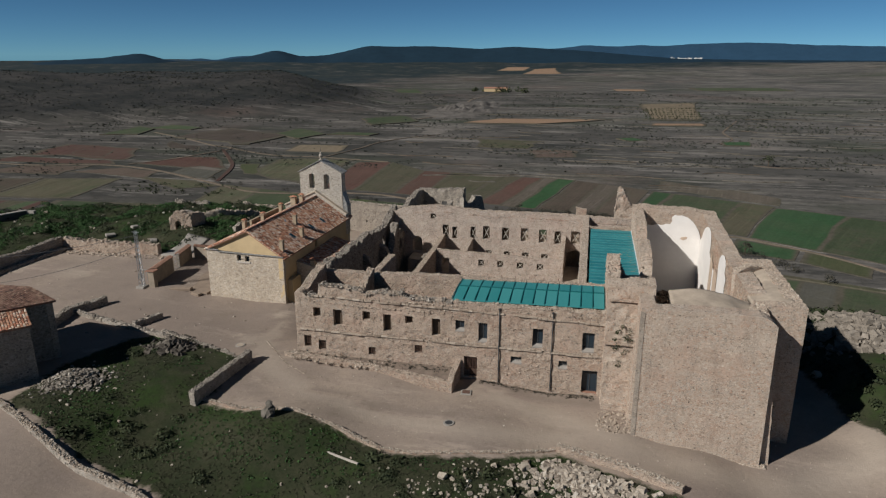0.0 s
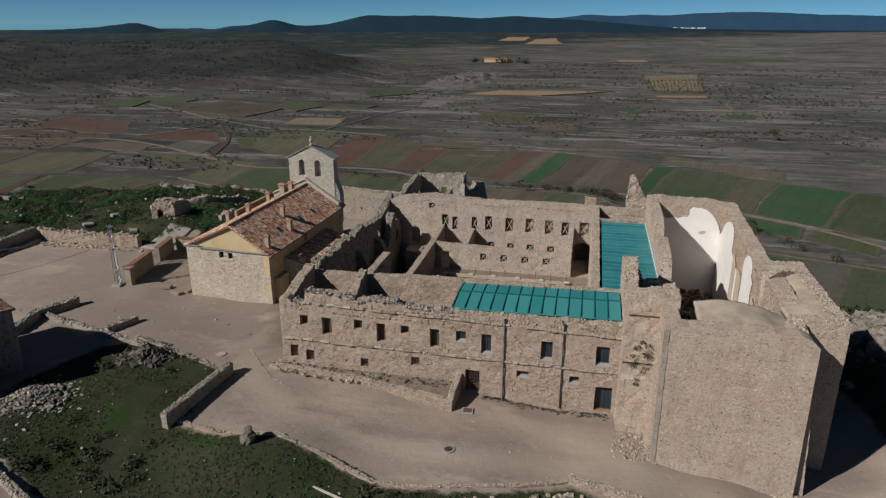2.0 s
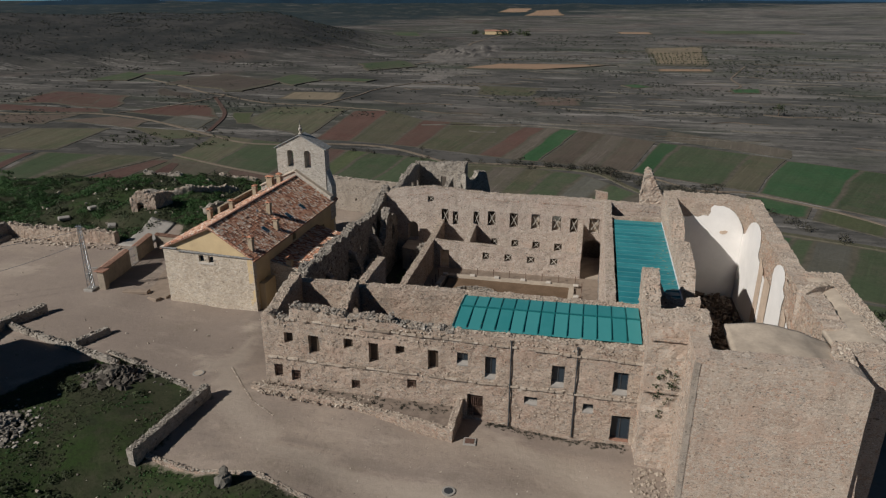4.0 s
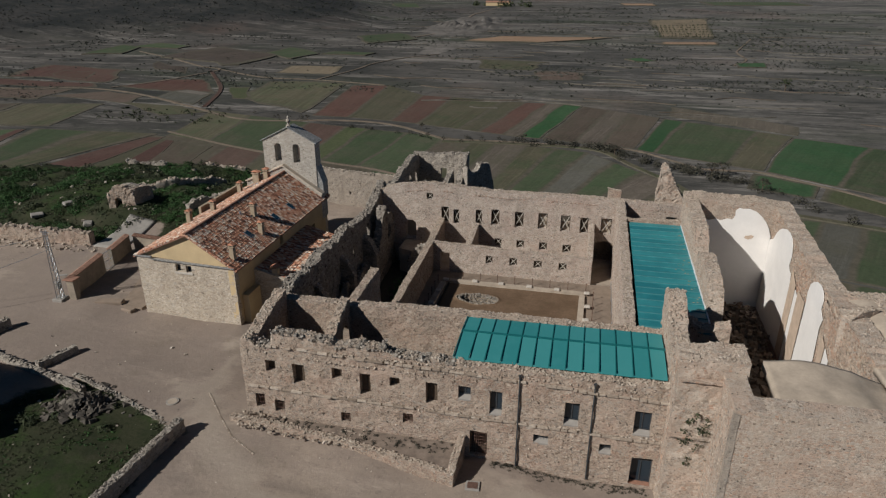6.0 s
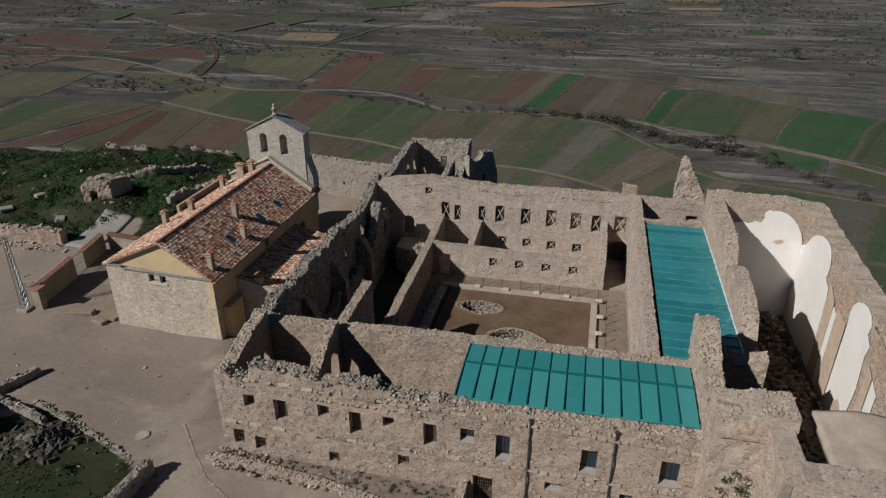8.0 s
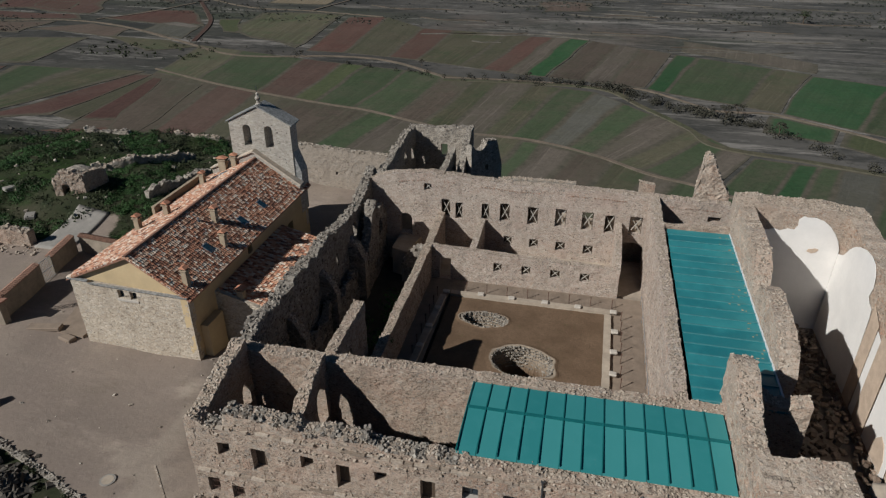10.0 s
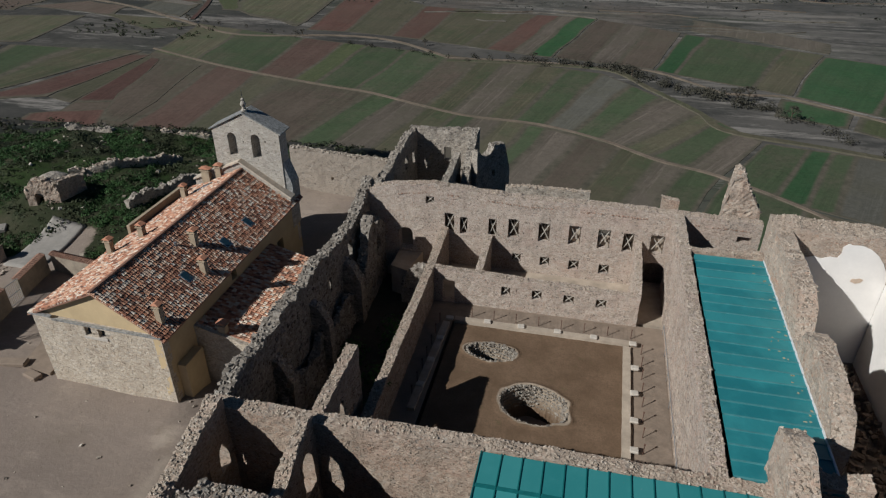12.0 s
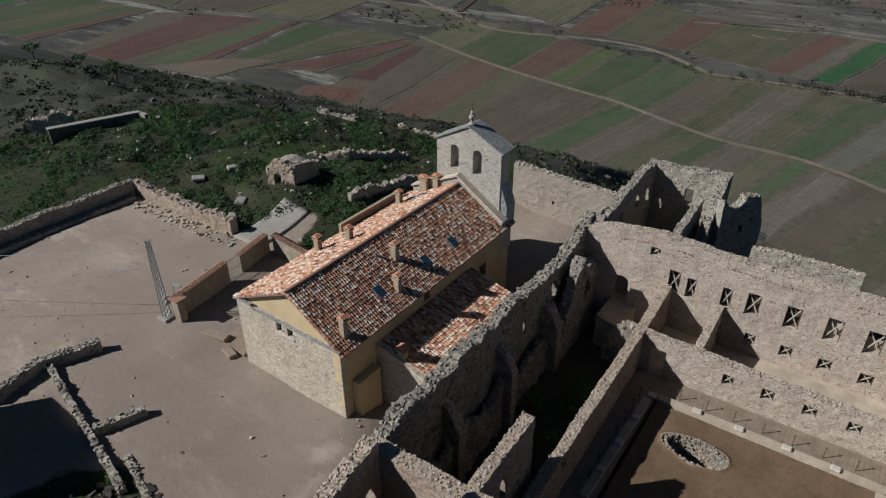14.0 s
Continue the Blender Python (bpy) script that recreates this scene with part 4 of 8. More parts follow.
plaster("plaster", "x", EX, [(74.9, -1), (70.6, -1), (70.9, 1.3), (70.6, 3.6), (70.9, 6.2), (70.6, 7.2), (71.4, 7.7), (71.3, 8.5), (71.8, 9.1), (72.5, 9.3), (73.3, 9.2), (74.1, 8.85), (74.7, 8.3), (74.95, 7.5), (74.8, 6.8)], M_PLASTER, east, "white plaster panel with a lunette")
plaster("pilaster", "x", EX - 0.05, [(69.85, -1), (68.9, -1), (68.9, 5.8), (69.85, 6.3)], M_CREAM, east, "pinkish stone pilaster")
plaster("plaster", "x", EX, [(68.8, -1), (67.8, -1), (67.8, 5.2), (68.8, 5.7)], M_PLASTER, east)
plaster("bare_patch", "y", NY - 0.045, [(12.1, 6.75), (12.5, 6.6), (12.85, 6.75), (13.0, 7.0), (12.7, 7.1), (12.45, 7.0), (12.2, 7.0)], M_CREAM, north, "patch where the plaster has fallen")
plaster("bare_patch", "x", EX - 0.045, [(73.4, -0.9), (71.2, -0.9), (71.3, 0.2), (71.9, 1.1), (72.5, 1.3), (73.1, 0.6)], M_CREAM, east, "patch where the plaster has fallen")
# arched remains beside the hollow of the transept
ruin_wall("wall_transept_arch", (14.9, 66.6), (17.4, 68.4), 0.7, 6.5, [(0, 9.5), (1.5, 9.9), (3.1, 9.5)], [(0.6, 2.4, 7.4, 9.35, 0.85)], M_TOWER, "brick arch remains above the hollow of the transept", 0.1, 0.05, 0.3, capsize=0.15)
rr = random.Random(4)
M_BROWNRUBBLE = stones_mat("brown_rubble", (0.34, 0.26, 0.2), (0.2, 0.145, 0.108), (0.09, 0.066, 0.05))
stones("rubble_heap", [(rr.uniform(7.4, 14), rr.uniform(63, 88), -0.75 + rr.random() * 0.5, rr.uniform(0.15, 0.6)) for _ in range(800)], M_BROWNRUBBLE, None, "", 3)
tagged(bpy.data.objects["rubble_heap"], "fallen stones and earth on the church floor", "rubble")


def slab(name, pts, z0, z1, material, label="", category="", kind="", parent=None):
    """A flat slab over a plan outline."""
    bm = bmesh.new()
    lo = [bm.verts.new((x, y, z0)) for x, y in pts]
    hi = [bm.verts.new((x, y, z1)) for x, y in pts]
    bm.faces.new(lo[::-1])
    bm.faces.new(hi)
    n = len(pts)
    for i in range(n):
        bm.faces.new((lo[i], lo[(i + 1) % n], hi[(i + 1) % n], hi[i]))
    bmesh.ops.recalc_face_normals(bm, faces=bm.faces)
    ob = part(name, bm, material, parent)
    return tagged(ob, label, category, kind=kind)


slab("courtyard_floor", [(-3.4, 66), (0, 66), (0, 88.7), (-21, 88.7), (-21, 66), (-18.5, 66), (-18.5, 85.9), (-3.4, 85.7)], -4.0, -0.36, M_DECK, "grey-brown paved cloister walk", "floor", "structure")

# teal sheet roofs
t1 = thing("sheet_roof", label="low-pitched teal sheet-metal roof over the south range", category="roof")
NP = 13
for k in range(NP):
    x0 = -12.4 + 14.55 * k / NP
    x1 = x0 + 14.55 / NP - 0.03
    up = 0.3 * k / NP
    for ya, yb, za, zb in ((59.35, 62.75, 7.02 + up, 7.28 + up), (62.8, 65.1, 7.28 + up, 7.2 + up)):
        bm = bmesh.new()
        m = [bm.verts.new(p) for p in ((x0, ya, za), (x1, ya, za), (x1, yb, zb), (x0, yb, zb), (x0, ya, za - 0.06), (x1, ya, za - 0.06), (x1, yb, zb - 0.06), (x0, yb, zb - 0.06))]
        for f in ((0, 1, 2, 3), (4, 7, 6, 5), (0, 4, 5, 1), (1, 5, 6, 2), (2, 6, 7, 3), (3, 7, 4, 0)):
            bm.faces.new([m[i] for i in f])
        part("panel", bm, M_TEAL, t1)
    part("rib", beam(beam(bmesh.new(), (x0 - 0.02, 59.4, 7.12 + up), (x0 - 0.02, 62.77, 7.32 + up), 0.06, 0.06), (x0 - 0.02, 62.77, 7.32 + up), (x0 - 0.02, 65.1, 7.24 + up), 0.06, 0.06), M_TEALRIB, t1)
part("ridge_flashing", beam(bmesh.new(), (-12.45, 62.78, 7.3), (2.2, 62.78, 7.6), 0.22, 0.05), M_TEALRIB, t1)
M_PALESEAM = plain_mat("pale_teal_seam", (0.07, 0.22, 0.23), 0.5, 0.25, 2.0, 0.0, 0.4, 0)
M_FLASH = plain_mat("white_flashing", (0.6, 0.61, 0.61), 0.5, 0.12, 3.0, 0.0, 0.4, 0)
M_LICHEN = plain_mat("buff_lichen_crust", (0.34, 0.3, 0.2), 0.95, 0.35, 4.0)
t2 = thing("sheet_roof", label="teal ribbed sheet-metal roof over the east range", category="roof")
NR = 20
for k in range(NR):
    y0 = 66.2 + 22.8 * k / NR
    y1 = y0 + 22.8 / NR
    bm = bmesh.new()
    box(bm, 0.6, y0 + 0.06, 7.25, 5.85, y1, 7.32)
    box(bm, 0.6, y0, 7.25, 5.85, y0 + 0.1, 7.38)
    part("panel", bm, M_TEALEAST, t2)
    part("seam", box(bmesh.new(), 0.6, y0 - 0.01, 7.36, 5.85, y0 + 0.11, 7.395), M_PALESEAM, t2, "paler seam")

rr = random.Random(66)
b = bmesh.new()
for k in range(34):
    x, y = 5.8 - abs(rr.gauss(0, 0.7)), rr.uniform(70, 88.6)
    box(b, x - rr.uniform(0.03, 0.22), y - rr.uniform(0.03, 0.1), 7.3, x + 0.04, y + 0.05, 7.33)
part("edge_flashing", box(bmesh.new(), 5.84, 66.3, 7.2, 5.93, 89.0, 7.43), M_FLASH, t2, "white metal flashing along the edge")
pt = part("dirt_patch", b, M_LICHEN, t2, "buff dirt caught on the sheets")
pt["kind"] = "stuff"

# ---- the house with its bell gable ----
house = thing("house", -40.4, 70.8, 0, -0.6, "pale stone house with ochre gable and barrel-tiled roof", "house")
HXW, HXE, HL, RIDGE, EW, EE = -5.7, 4.6, 22.4, 9.35, 6.75, 6.3


front = ruin_wall("wall", (HXW, 0), (HXE, 0), 0.7, -0.8, [(0, 6.72), (1.2, 6.7), (1.8, 6.5), (10.3, 6.3)], [(4.15, 4.72, 5.45, 6.2), (5.25, 5.82, 5.4, 6.15)], M_HOUSE, "", 0.0, 0.025, cap=None, parent=house)
front["label"] = "front wall of squared pale stone with two small windows"
ruin_wall("wall", (HXE, 0), (HXE, HL), 0.6, -0.8, [(0, 6.2), (HL, 6.2)], [(14.6, 15.5, 3.3, 4.6), (17.5, 18.6, 2.0, 4.0), (9.5, 10.3, 4.9, 5.8)], M_OCHRE, "", 0.0, 0.015, cap=None, parent=house)
ruin_wall("wall", (HXW, HL), (HXW, 0), 0.6, -0.8, [(0, 6.6), (HL, 6.6)], (), M_HOUSE, "", 0.0, 0.02, cap=None, parent=house)
ruin_wall("wall", (HXE, HL), (HXW, HL), 0.6, -0.8, [(0, 6.2), (4.9, 9.0), (10.3, 6.6)], (), M_HOUSE, "", 0.0, 0.02, cap=None, parent=house)
part("quoin_strip", box(bmesh.new(), HXE - 0.02, -0.04, -0.6, HXE + 0.06, 0.35, 6.1), M_HOUSE, house, "squared corner stones")
bm = bmesh.new()
g = [(HXW + 1.0, 0.25, 6.62), (HXE, 0.25, 6.25), (0, 0.25, RIDGE - 0.1), (HXW + 0.1, 0.25, 6.75)]
a = [bm.verts.new(p) for p in g]
b = [bm.verts.new((x, 0.6, z)) for x, y, z in g]
bm.faces.new((a[3], a[0], a[1], a[2])), bm.faces.new((b[2], b[1], b[0], b[3]))
for i, k in ((3, 0), (0, 1), (1, 2), (2, 3)):
    bm.faces.new((a[i], b[i], b[k], a[k]))
part("gable", bm, M_OCHRE, house, "ochre rendered gable")
bm = bmesh.new()
beam(bm, (HXW - 0.1, -0.06, 6.76), (HXW + 1.7, -0.06, 6.72), 0.24, 0.1)
beam(bm, (HXW + 1.75, -0.06, 6.52), (HXE + 0.1, -0.06, 6.36), 0.24, 0.1)
part("cornice", bm, M_LEAD, house, "thin dark drip course")
part("window", box(bmesh.new(), HXW + 4.15, 0.3, 5.45, HXW + 4.72, 0.4, 6.2), M_GLASS, house, "small dark window")
part("window", box(bmesh.new(), HXW + 5.25, 0.3, 5.4, HXW + 5.82, 0.4, 6.15), M_GLASS, house, "small dark window")
part("window_sill", box(bmesh.new(), HXW + 4.05, -0.08, 5.2, HXW + 5.95, 0.2, 5.42, 0.02), M_BLOCK, house, "pale stone sill")


def tile_roof(name, parent, origin, along, down, nl, nd, wide=0.23, long=0.31, label="", tiles=None):
    """Barrel tiles in rows: origin is the top corner, along the ridge, down the slope."""
    along, down = Vector(along).normalized(), Vector(down).normalized()
    up = along.cross(down)
    if up.z < 0:
        up = -up
    rr = random.Random(nl * 31 + nd)
    vs, fs = [], []
    o = Vector(origin)
    for i in range(nl):
        for j in range(nd):
            lift = 0.02 + rr.uniform(-0.012, 0.02)
            c = o + along * ((i + 0.5) * wide + rr.uniform(-0.012, 0.012)) + down * (j * long + rr.uniform(-0.03, 0.03))
            k = len(vs)
            for (dd, ll, ww) in ((-0.03, 0.0, 0.4), (long * 1.06, 0.045, 0.47)):
                for ang in (-90, -35, 35, 90):
                    vs.append(c + down * dd + along * (wide * ww * math.sin(radians(ang))) + up * (lift + ll + 0.1 * math.cos(radians(ang))))
            fs += [(k + q, k + q + 1, k + q + 5, k + q + 4) for q in range(3)] + [(k + 4, k + 5, k + 6, k + 7)]
    ob = sheet(name, vs, fs, tiles or M_TILE, parent, label)
    ob["kind"] = "stuff"
    return ob


def roof_slope(parent, ridge0, ridge1, eave0, eave1, label="", wide=0.23, long=0.31, tiles=None):
    """A tiled slope between a ridge line and an eave line."""
    r0, r1, e0, e1 = (Vector(v) for v in (ridge0, ridge1, eave0, eave1))
    bm = bmesh.new()
    q = [r0, r1, e1, e0]
    lo = [bm.verts.new(v - Vector((0, 0, 0.14))) for v in q]
    hi = [bm.verts.new(v) for v in q]
    bm.faces.new(lo), bm.faces.new(hi)
    for i in range(4):
        bm.faces.new((lo[i], lo[(i + 1) % 4], hi[(i + 1) % 4], hi[i]))
    bmesh.ops.recalc_face_normals(bm, faces=bm.faces)
    ob = part("roof", bm, M_TILEBED, parent, label)
    tile_roof("tiles", ob, r0, r1 - r0, e0 - r0, int((r1 - r0).length / wide), int(round((e0 - r0).length / long)), wide, long, tiles=tiles)
    return ob


OV = 0.3
ke, kw = (RIDGE - EE) / HXE, (RIDGE - EW) / -HXW
roof_slope(house, (0, -0.1, RIDGE), (0, HL + 0.6, RIDGE), (HXE + OV, -0.1, EE - ke * OV), (HXE + OV, HL + 0.6, EE - ke * OV), "roof slope of mottled red and pale barrel tiles")
roof_slope(house, (0, -0.1, RIDGE), (0, HL - 0.7, RIDGE), (HXW - OV, -0.1, EW - kw * OV), (HXW - OV, HL - 0.7, EW - kw * OV), "roof slope of sunlit barrel tiles")
vs, fs = [], []
for i in range(52):
    y = -0.15 + i * 0.41
    k = len(vs)
    for dy, w in ((0, 0.15), (0.45, 0.18)):
        for an in (-90, -45, 0, 45, 90):
            vs.append((w * math.sin(radians(an)), y + dy, RIDGE + 0.05 + 0.14 * math.cos(radians(an)) + (0.03 if dy else 0)))
    fs += [(k + q, k + q + 1, k + q + 6, k + q + 5) for q in range(4)]
ob = sheet("ridge_tiles", vs, fs, M_TILEBED, house, "dark ridge tiles")
ob["kind"] = "stuff"
bm = bmesh.new()
for i in range(40):
    f = (i + 0.5) / 40
    if True:
        bar(bm, (HXE * f, -0.12, RIDGE - ke * HXE * f + 0.03), (HXE * f + 0.1, 0.25, RIDGE - ke * HXE * f), 0.07, 5)
        bar(bm, (HXW * f, -0.12, RIDGE - kw * -HXW * f + 0.03), (HXW * f - 0.1, 0.25, RIDGE - kw * -HXW * f), 0.07, 5)
ob = part("verge_tiles", bm, M_TILE, house, "row of tiles along the gable edge")
ob["kind"] = "stuff"


def chimney(parent, x, y, zb, h, w=0.46, d=0.46):
    c = part("chimney", box(bmesh.new(), x - w / 2, y - d / 2, zb - 0.6, x + w / 2, y + d / 2, zb + h, 0.02), M_BUFF, parent, "buff rendered chimney stack")
    part("chimney_cap", box(bmesh.new(), x - w / 2 - 0.09, y - d / 2 - 0.09, zb + h, x + w / 2 + 0.09, y + d / 2 + 0.09, zb + h + 0.07, 0.01), M_BUFF, c)
    for sx in (-1, 1):
        for sy in (-1, 1):
            b = bmesh.new()
            box(b, x + sx * w * 0.4 - 0.05, y + sy * d * 0.4 - 0.05, zb + h + 0.07, x + sx * w * 0.4 + 0.05, y + sy * d * 0.4 + 0.05, zb + h + 0.24)
            part("cap_post", b, M_BUFF, c)
    b = bmesh.new()
    q = [b.verts.new(p) for p in ((x - w * 0.7, y - d * 0.7, zb + h + 0.24), (x + w * 0.7, y - d * 0.7, zb + h + 0.24), (x + w * 0.7, y + d * 0.7, zb + h + 0.24), (x - w * 0.7, y + d * 0.7, zb + h + 0.24), (x, y - d * 0.5, zb + h + 0.42), (x, y + d * 0.5, zb + h + 0.42))]
    for f in ((0, 1, 4), (1, 2, 5, 4), (2, 3, 5), (3, 0, 4, 5), (3, 2, 1, 0)):
        b.faces.new([q[i] for i in f])
    part("cap_tiles", b, M_TILE, c, "little tiled chimney hood")
    return c


for x, y, h, w in ((4.0, 1.2, 1.35, 0.46), (3.75, 7.4, 1.15, 0.5), (2.0, 9.3, 1.2, 0.5)):
    chimney(house, x, y, RIDGE - ke * x, h, w)
for x, y, h, w in ((-4.6, 7.6, 1.2, 0.5), (-2.7, 9.3, 1.0, 0.5), (-4.3, 17.7, 1.1, 0.5), (-3.6, 20.6, 1.3, 0.85), (-2.4, 20.9, 1.1, 0.6)):
    chimney(house, x, y, RIDGE - kw * -x, h, w)


def skylight(x, y):
    z = RIDGE - (ke * x if x > 0 else kw * -x) + 0.09
    an = math.degrees(math.atan(ke if x > 0 else -kw))
    m = pose(x, y, z, 0, an, 0)
    f = part("skylight", box(bmesh.new(), -0.5, -0.38, -0.1, 0.5, 0.38, 0.08, 0.02, m), M_STEEL, house, "roof window with dark blue glass")
    part("pane", box(bmesh.new(), -0.4, -0.29, 0.08, 0.4, 0.29, 0.1, 0, m), M_BLUEGLASS, f)


for x, y in ((3.15, 5.9), (3.35, 15.1), (3.3, 11.4), (-2.8, 19.2), (-3.5, 18.6)):
    skylight(x, y)
vent = part("roof_vent", bar(bmesh.new(), (1.2, 8.0, 8.4), (1.2, 8.0, 8.95), 0.12, 10), M_STEEL, house, "small steel roof vent")
part("parapet", box(bmesh.new(), HXW - 0.35, 11.5, 5.5, HXW, 20.0, 7.6, 0.03), M_BUFF, house, "plain rendered parapet along the west eave")
# lean-to at the side
ruin_wall("lean_to_wall", (HXE, 3.6), (8.9, 3.6), 0.5, -1.2, [(0, 4.75), (4.3, 3.6)], (), M_HOUSE, "stone front of the lean-to", 0.0, 0.02, cap=None, parent=house)
part("lean_to_wall", box(bmesh.new(), 8.4, 4.1, -1.2, 8.9, 15.6, 3.4), M_HOUSE, house)
part("lean_to_wall", box(bmesh.new(), HXE, 15.6, -1.2, 8.9, 16.1, 3.4), M_HOUSE, house)
roof_slope(house, (HXE + 0.05, 3.9, 4.6), (HXE + 0.05, 16.2, 4.6), (9.25, 3.9, 3.45), (9.25, 16.2, 3.45), "lean-to roof of mottled barrel tiles")
chimney(house, 6.7, 4.1, 4.15, 0.65, 0.6, 0.5)
part("buttress", box(bmesh.new(), HXE, 0.9, -1.0, HXE + 0.7, 3.2, 3.2, 0.03), M_OCHRE, house, "ochre rendered buttress")

# bell gable
bell = thing("bell_gable", -42.9, 92.3, -0.35, 0, "pale ashlar bell gable with two empty arches and a stone finial", "bell gable")
ruin_wall("wall", (0, 0), (6.7, 0), 1.5, 4.0, [(0, 13.35), (3.35, 14.95), (6.7, 13.35)], [(1.5, 2.35, 10.85, 13.1, 0.42), (3.85, 4.75, 10.75, 13.1, 0.45), (5.2, 5.35, 12.4, 12.55), (3.0, 3.12, 12.2, 12.32)], M_BELL, "", 0.0, 0.012, 0.3, cap=None, parent=bell)
for (xa, za), (xb, zb), nm in (((-0.25, 13.25), (3.35, 15.05), "west"), ((3.35, 15.05), (6.95, 13.25), "east")):
    b = bmesh.new()
    dx, dz = xb - xa, zb - za
    q = [b.verts.new(p) for p in ((xa, -0.15, za), (xb, -0.15, zb), (xb, 1.9, zb), (xa, 1.9, za), (xa, -0.15, za + 0.12), (xb, -0.15, zb + 0.12), (xb, 1.9, zb + 0.12), (xa, 1.9, za + 0.12))]
    for f in ((0, 1, 2, 3), (4, 7, 6, 5), (0, 4, 5, 1), (1, 5, 6, 2), (2, 6, 7, 3), (3, 7, 4, 0)):
        b.faces.new([q[i] for i in f])
    bmesh.ops.recalc_face_normals(b, faces=b.faces)
    part("coping", b, M_LEAD, bell, "slate and lead coping")
b = bmesh.new()
prof = [(0.0, 0.28), (0.25, 0.28), (0.3, 0.16), (0.5, 0.14), (0.62, 0.24), (0.78, 0.27), (0.95, 0.2), (1.05, 0.1), (1.12, 0.14), (1.25, 0.13), (1.35, 0.03)]
ring0 = None
for z, r in prof:
    ring = [b.verts.new((3.35 + r * math.cos(2 * math.pi * k / 10), 0.5 + r * math.sin(2 * math.pi * k / 10), 15.0 + z)) for k in range(10)]
    if ring0:
        for k in range(10):
            b.faces.new((ring0[k], ring0[(k + 1) % 10], ring[(k + 1) % 10], ring[k]))
    ring0 = ring
b.faces.new(ring0)
part("finial", b, M_BELL, bell, "turned stone finial")
part("cross_rod", bar(bmesh.new(), (3.35, 0.5, 16.3), (3.35, 0.5, 17.0), 0.025), M_DARKSTEEL, bell, "thin iron rod")
b = bmesh.new()
q = [b.verts.new(p) for p in ((6.7, 0.1, 10.4), (7.4, 0.1, 8.4), (7.4, 1.6, 8.4), (6.7, 1.6, 10.4), (6.7, 0.1, 6.0), (7.4, 0.1, 6.0), (7.4, 1.6, 6.0), (6.7, 1.6, 6.0))]
for f in ((0, 1, 2, 3), (0, 4, 5, 1), (1, 5, 6, 2), (2, 6, 7, 3)):
    b.faces.new([q[i] for i in f])
bmesh.ops.recalc_face_normals(b, faces=b.faces)
part("shoulder", b, M_LEAD, bell, "sloping slate shoulder")
def raked_wall(pts, y0, y1):
    """An upright slab over a side outline of (x, z) points."""
    b = bmesh.new()
    f_, k_ = [b.verts.new((x, y0, z)) for x, z in pts], [b.verts.new((x, y1, z)) for x, z in pts]
    b.faces.new(f_), b.faces.new(k_[::-1])
    for i in range(len(pts)):
        j = (i + 1) % len(pts)
        b.faces.new((f_[i], k_[i], k_[j], f_[j]))
    bmesh.ops.recalc_face_normals(b, faces=b.faces)
    return b


part("end_wall", raked_wall([(-2.4, 4.0), (-2.4, 8.2), (2.55, 10.45), (7.0, 7.5), (7.35, 7.1), (7.35, 4.0)], -0.55, 1.2), M_BELL, bell, "raked ashlar wall that closes the roof")
b = bmesh.new()
beam(b, (2.6, -0.25, 10.5), (-2.5, -0.25, 8.24), 0.95, 0.14)
beam(b, (2.6, -0.25, 10.5), (7.5, -0.25, 7.25), 0.95, 0.14)
part("moulding", b, M_COPING, bell, "pale moulding where the roof meets the gable")


# ---- fields on the plain ----
def field_mat(name, a, b, other=(0.08, 0.072, 0.05), share=0.5, streak=0.45, edged=True):
    """Farmed soil: streaks along the field's own length, patches of a second growth, a ragged edge that thins into the scrub."""
    n = Nodes(name, 0.97, 0.1)
    own = n.t.nodes.new("ShaderNodeTexCoord").outputs["Object"]
    col = n.mix(n.gray(n.noise(0.035, 6, 0.65), 0.3, 0.7), a, b)
    col = n.mix(n.math("MULTIPLY", n.gray(n.noise(0.021, 7, 0.72), 0.46, 0.62), share), col, other)
    col = n.mix(n.math("MULTIPLY", n.gray(n.noise(0.16, 5, 0.7, own, (1.0, 0.06, 1)), 0.46, 0.6), streak), col, tuple(c * 0.62 for c in a))
    col = n.mix(n.math("MULTIPLY", n.gray(n.noise(0.3, 5, 0.75, own, (1.2, 0.05, 1)), 0.53, 0.63), streak * 0.8), col, tuple(c * 1.4 for c in b))
    col = n.mix(n.math("MULTIPLY", n.gray(n.noise(0.42, 6, 0.85), 0.45, 0.62), 0.55), col, tuple(c * 0.5 for c in a))
    col = n.mix(n.math("MULTIPLY", n.gray(n.noise(0.012, 8, 0.7), 0.35, 0.65), 0.5 if edged else 0.0), col, tuple(0.5 * (u + v) for u, v in zip(b, (0.085, 0.076, 0.056))))
    tone = n.math("ADD", n.math("MULTIPLY", n.object_random(), 0.24), 0.92)
    lift = n.t.nodes.new("ShaderNodeVectorMath")
    lift.operation = "SCALE"
    n.put(lift.inputs[0], col)
    n.put(lift.inputs["Scale"], tone)
    col = lift.outputs[0]
    if not edged:
        return n.done(col)
    at = n.t.nodes.new("ShaderNodeAttribute")
    at.attribute_name = "inner"
    rim = n.gray(n.math("ADD", at.outputs["Fac"], n.math("MULTIPLY", n.math("SUBTRACT", n.noise(0.12, 2, 0.5, own, (1, 0.15, 1)), 0.5), 1.3)), 0.2, 0.8)
    verge = n.mix(n.gray(n.noise(0.2, 6, 0.75), 0.35, 0.65), (0.06, 0.056, 0.041), (0.11, 0.095, 0.071))
    return n.done(n.mix(rim, verge, col))


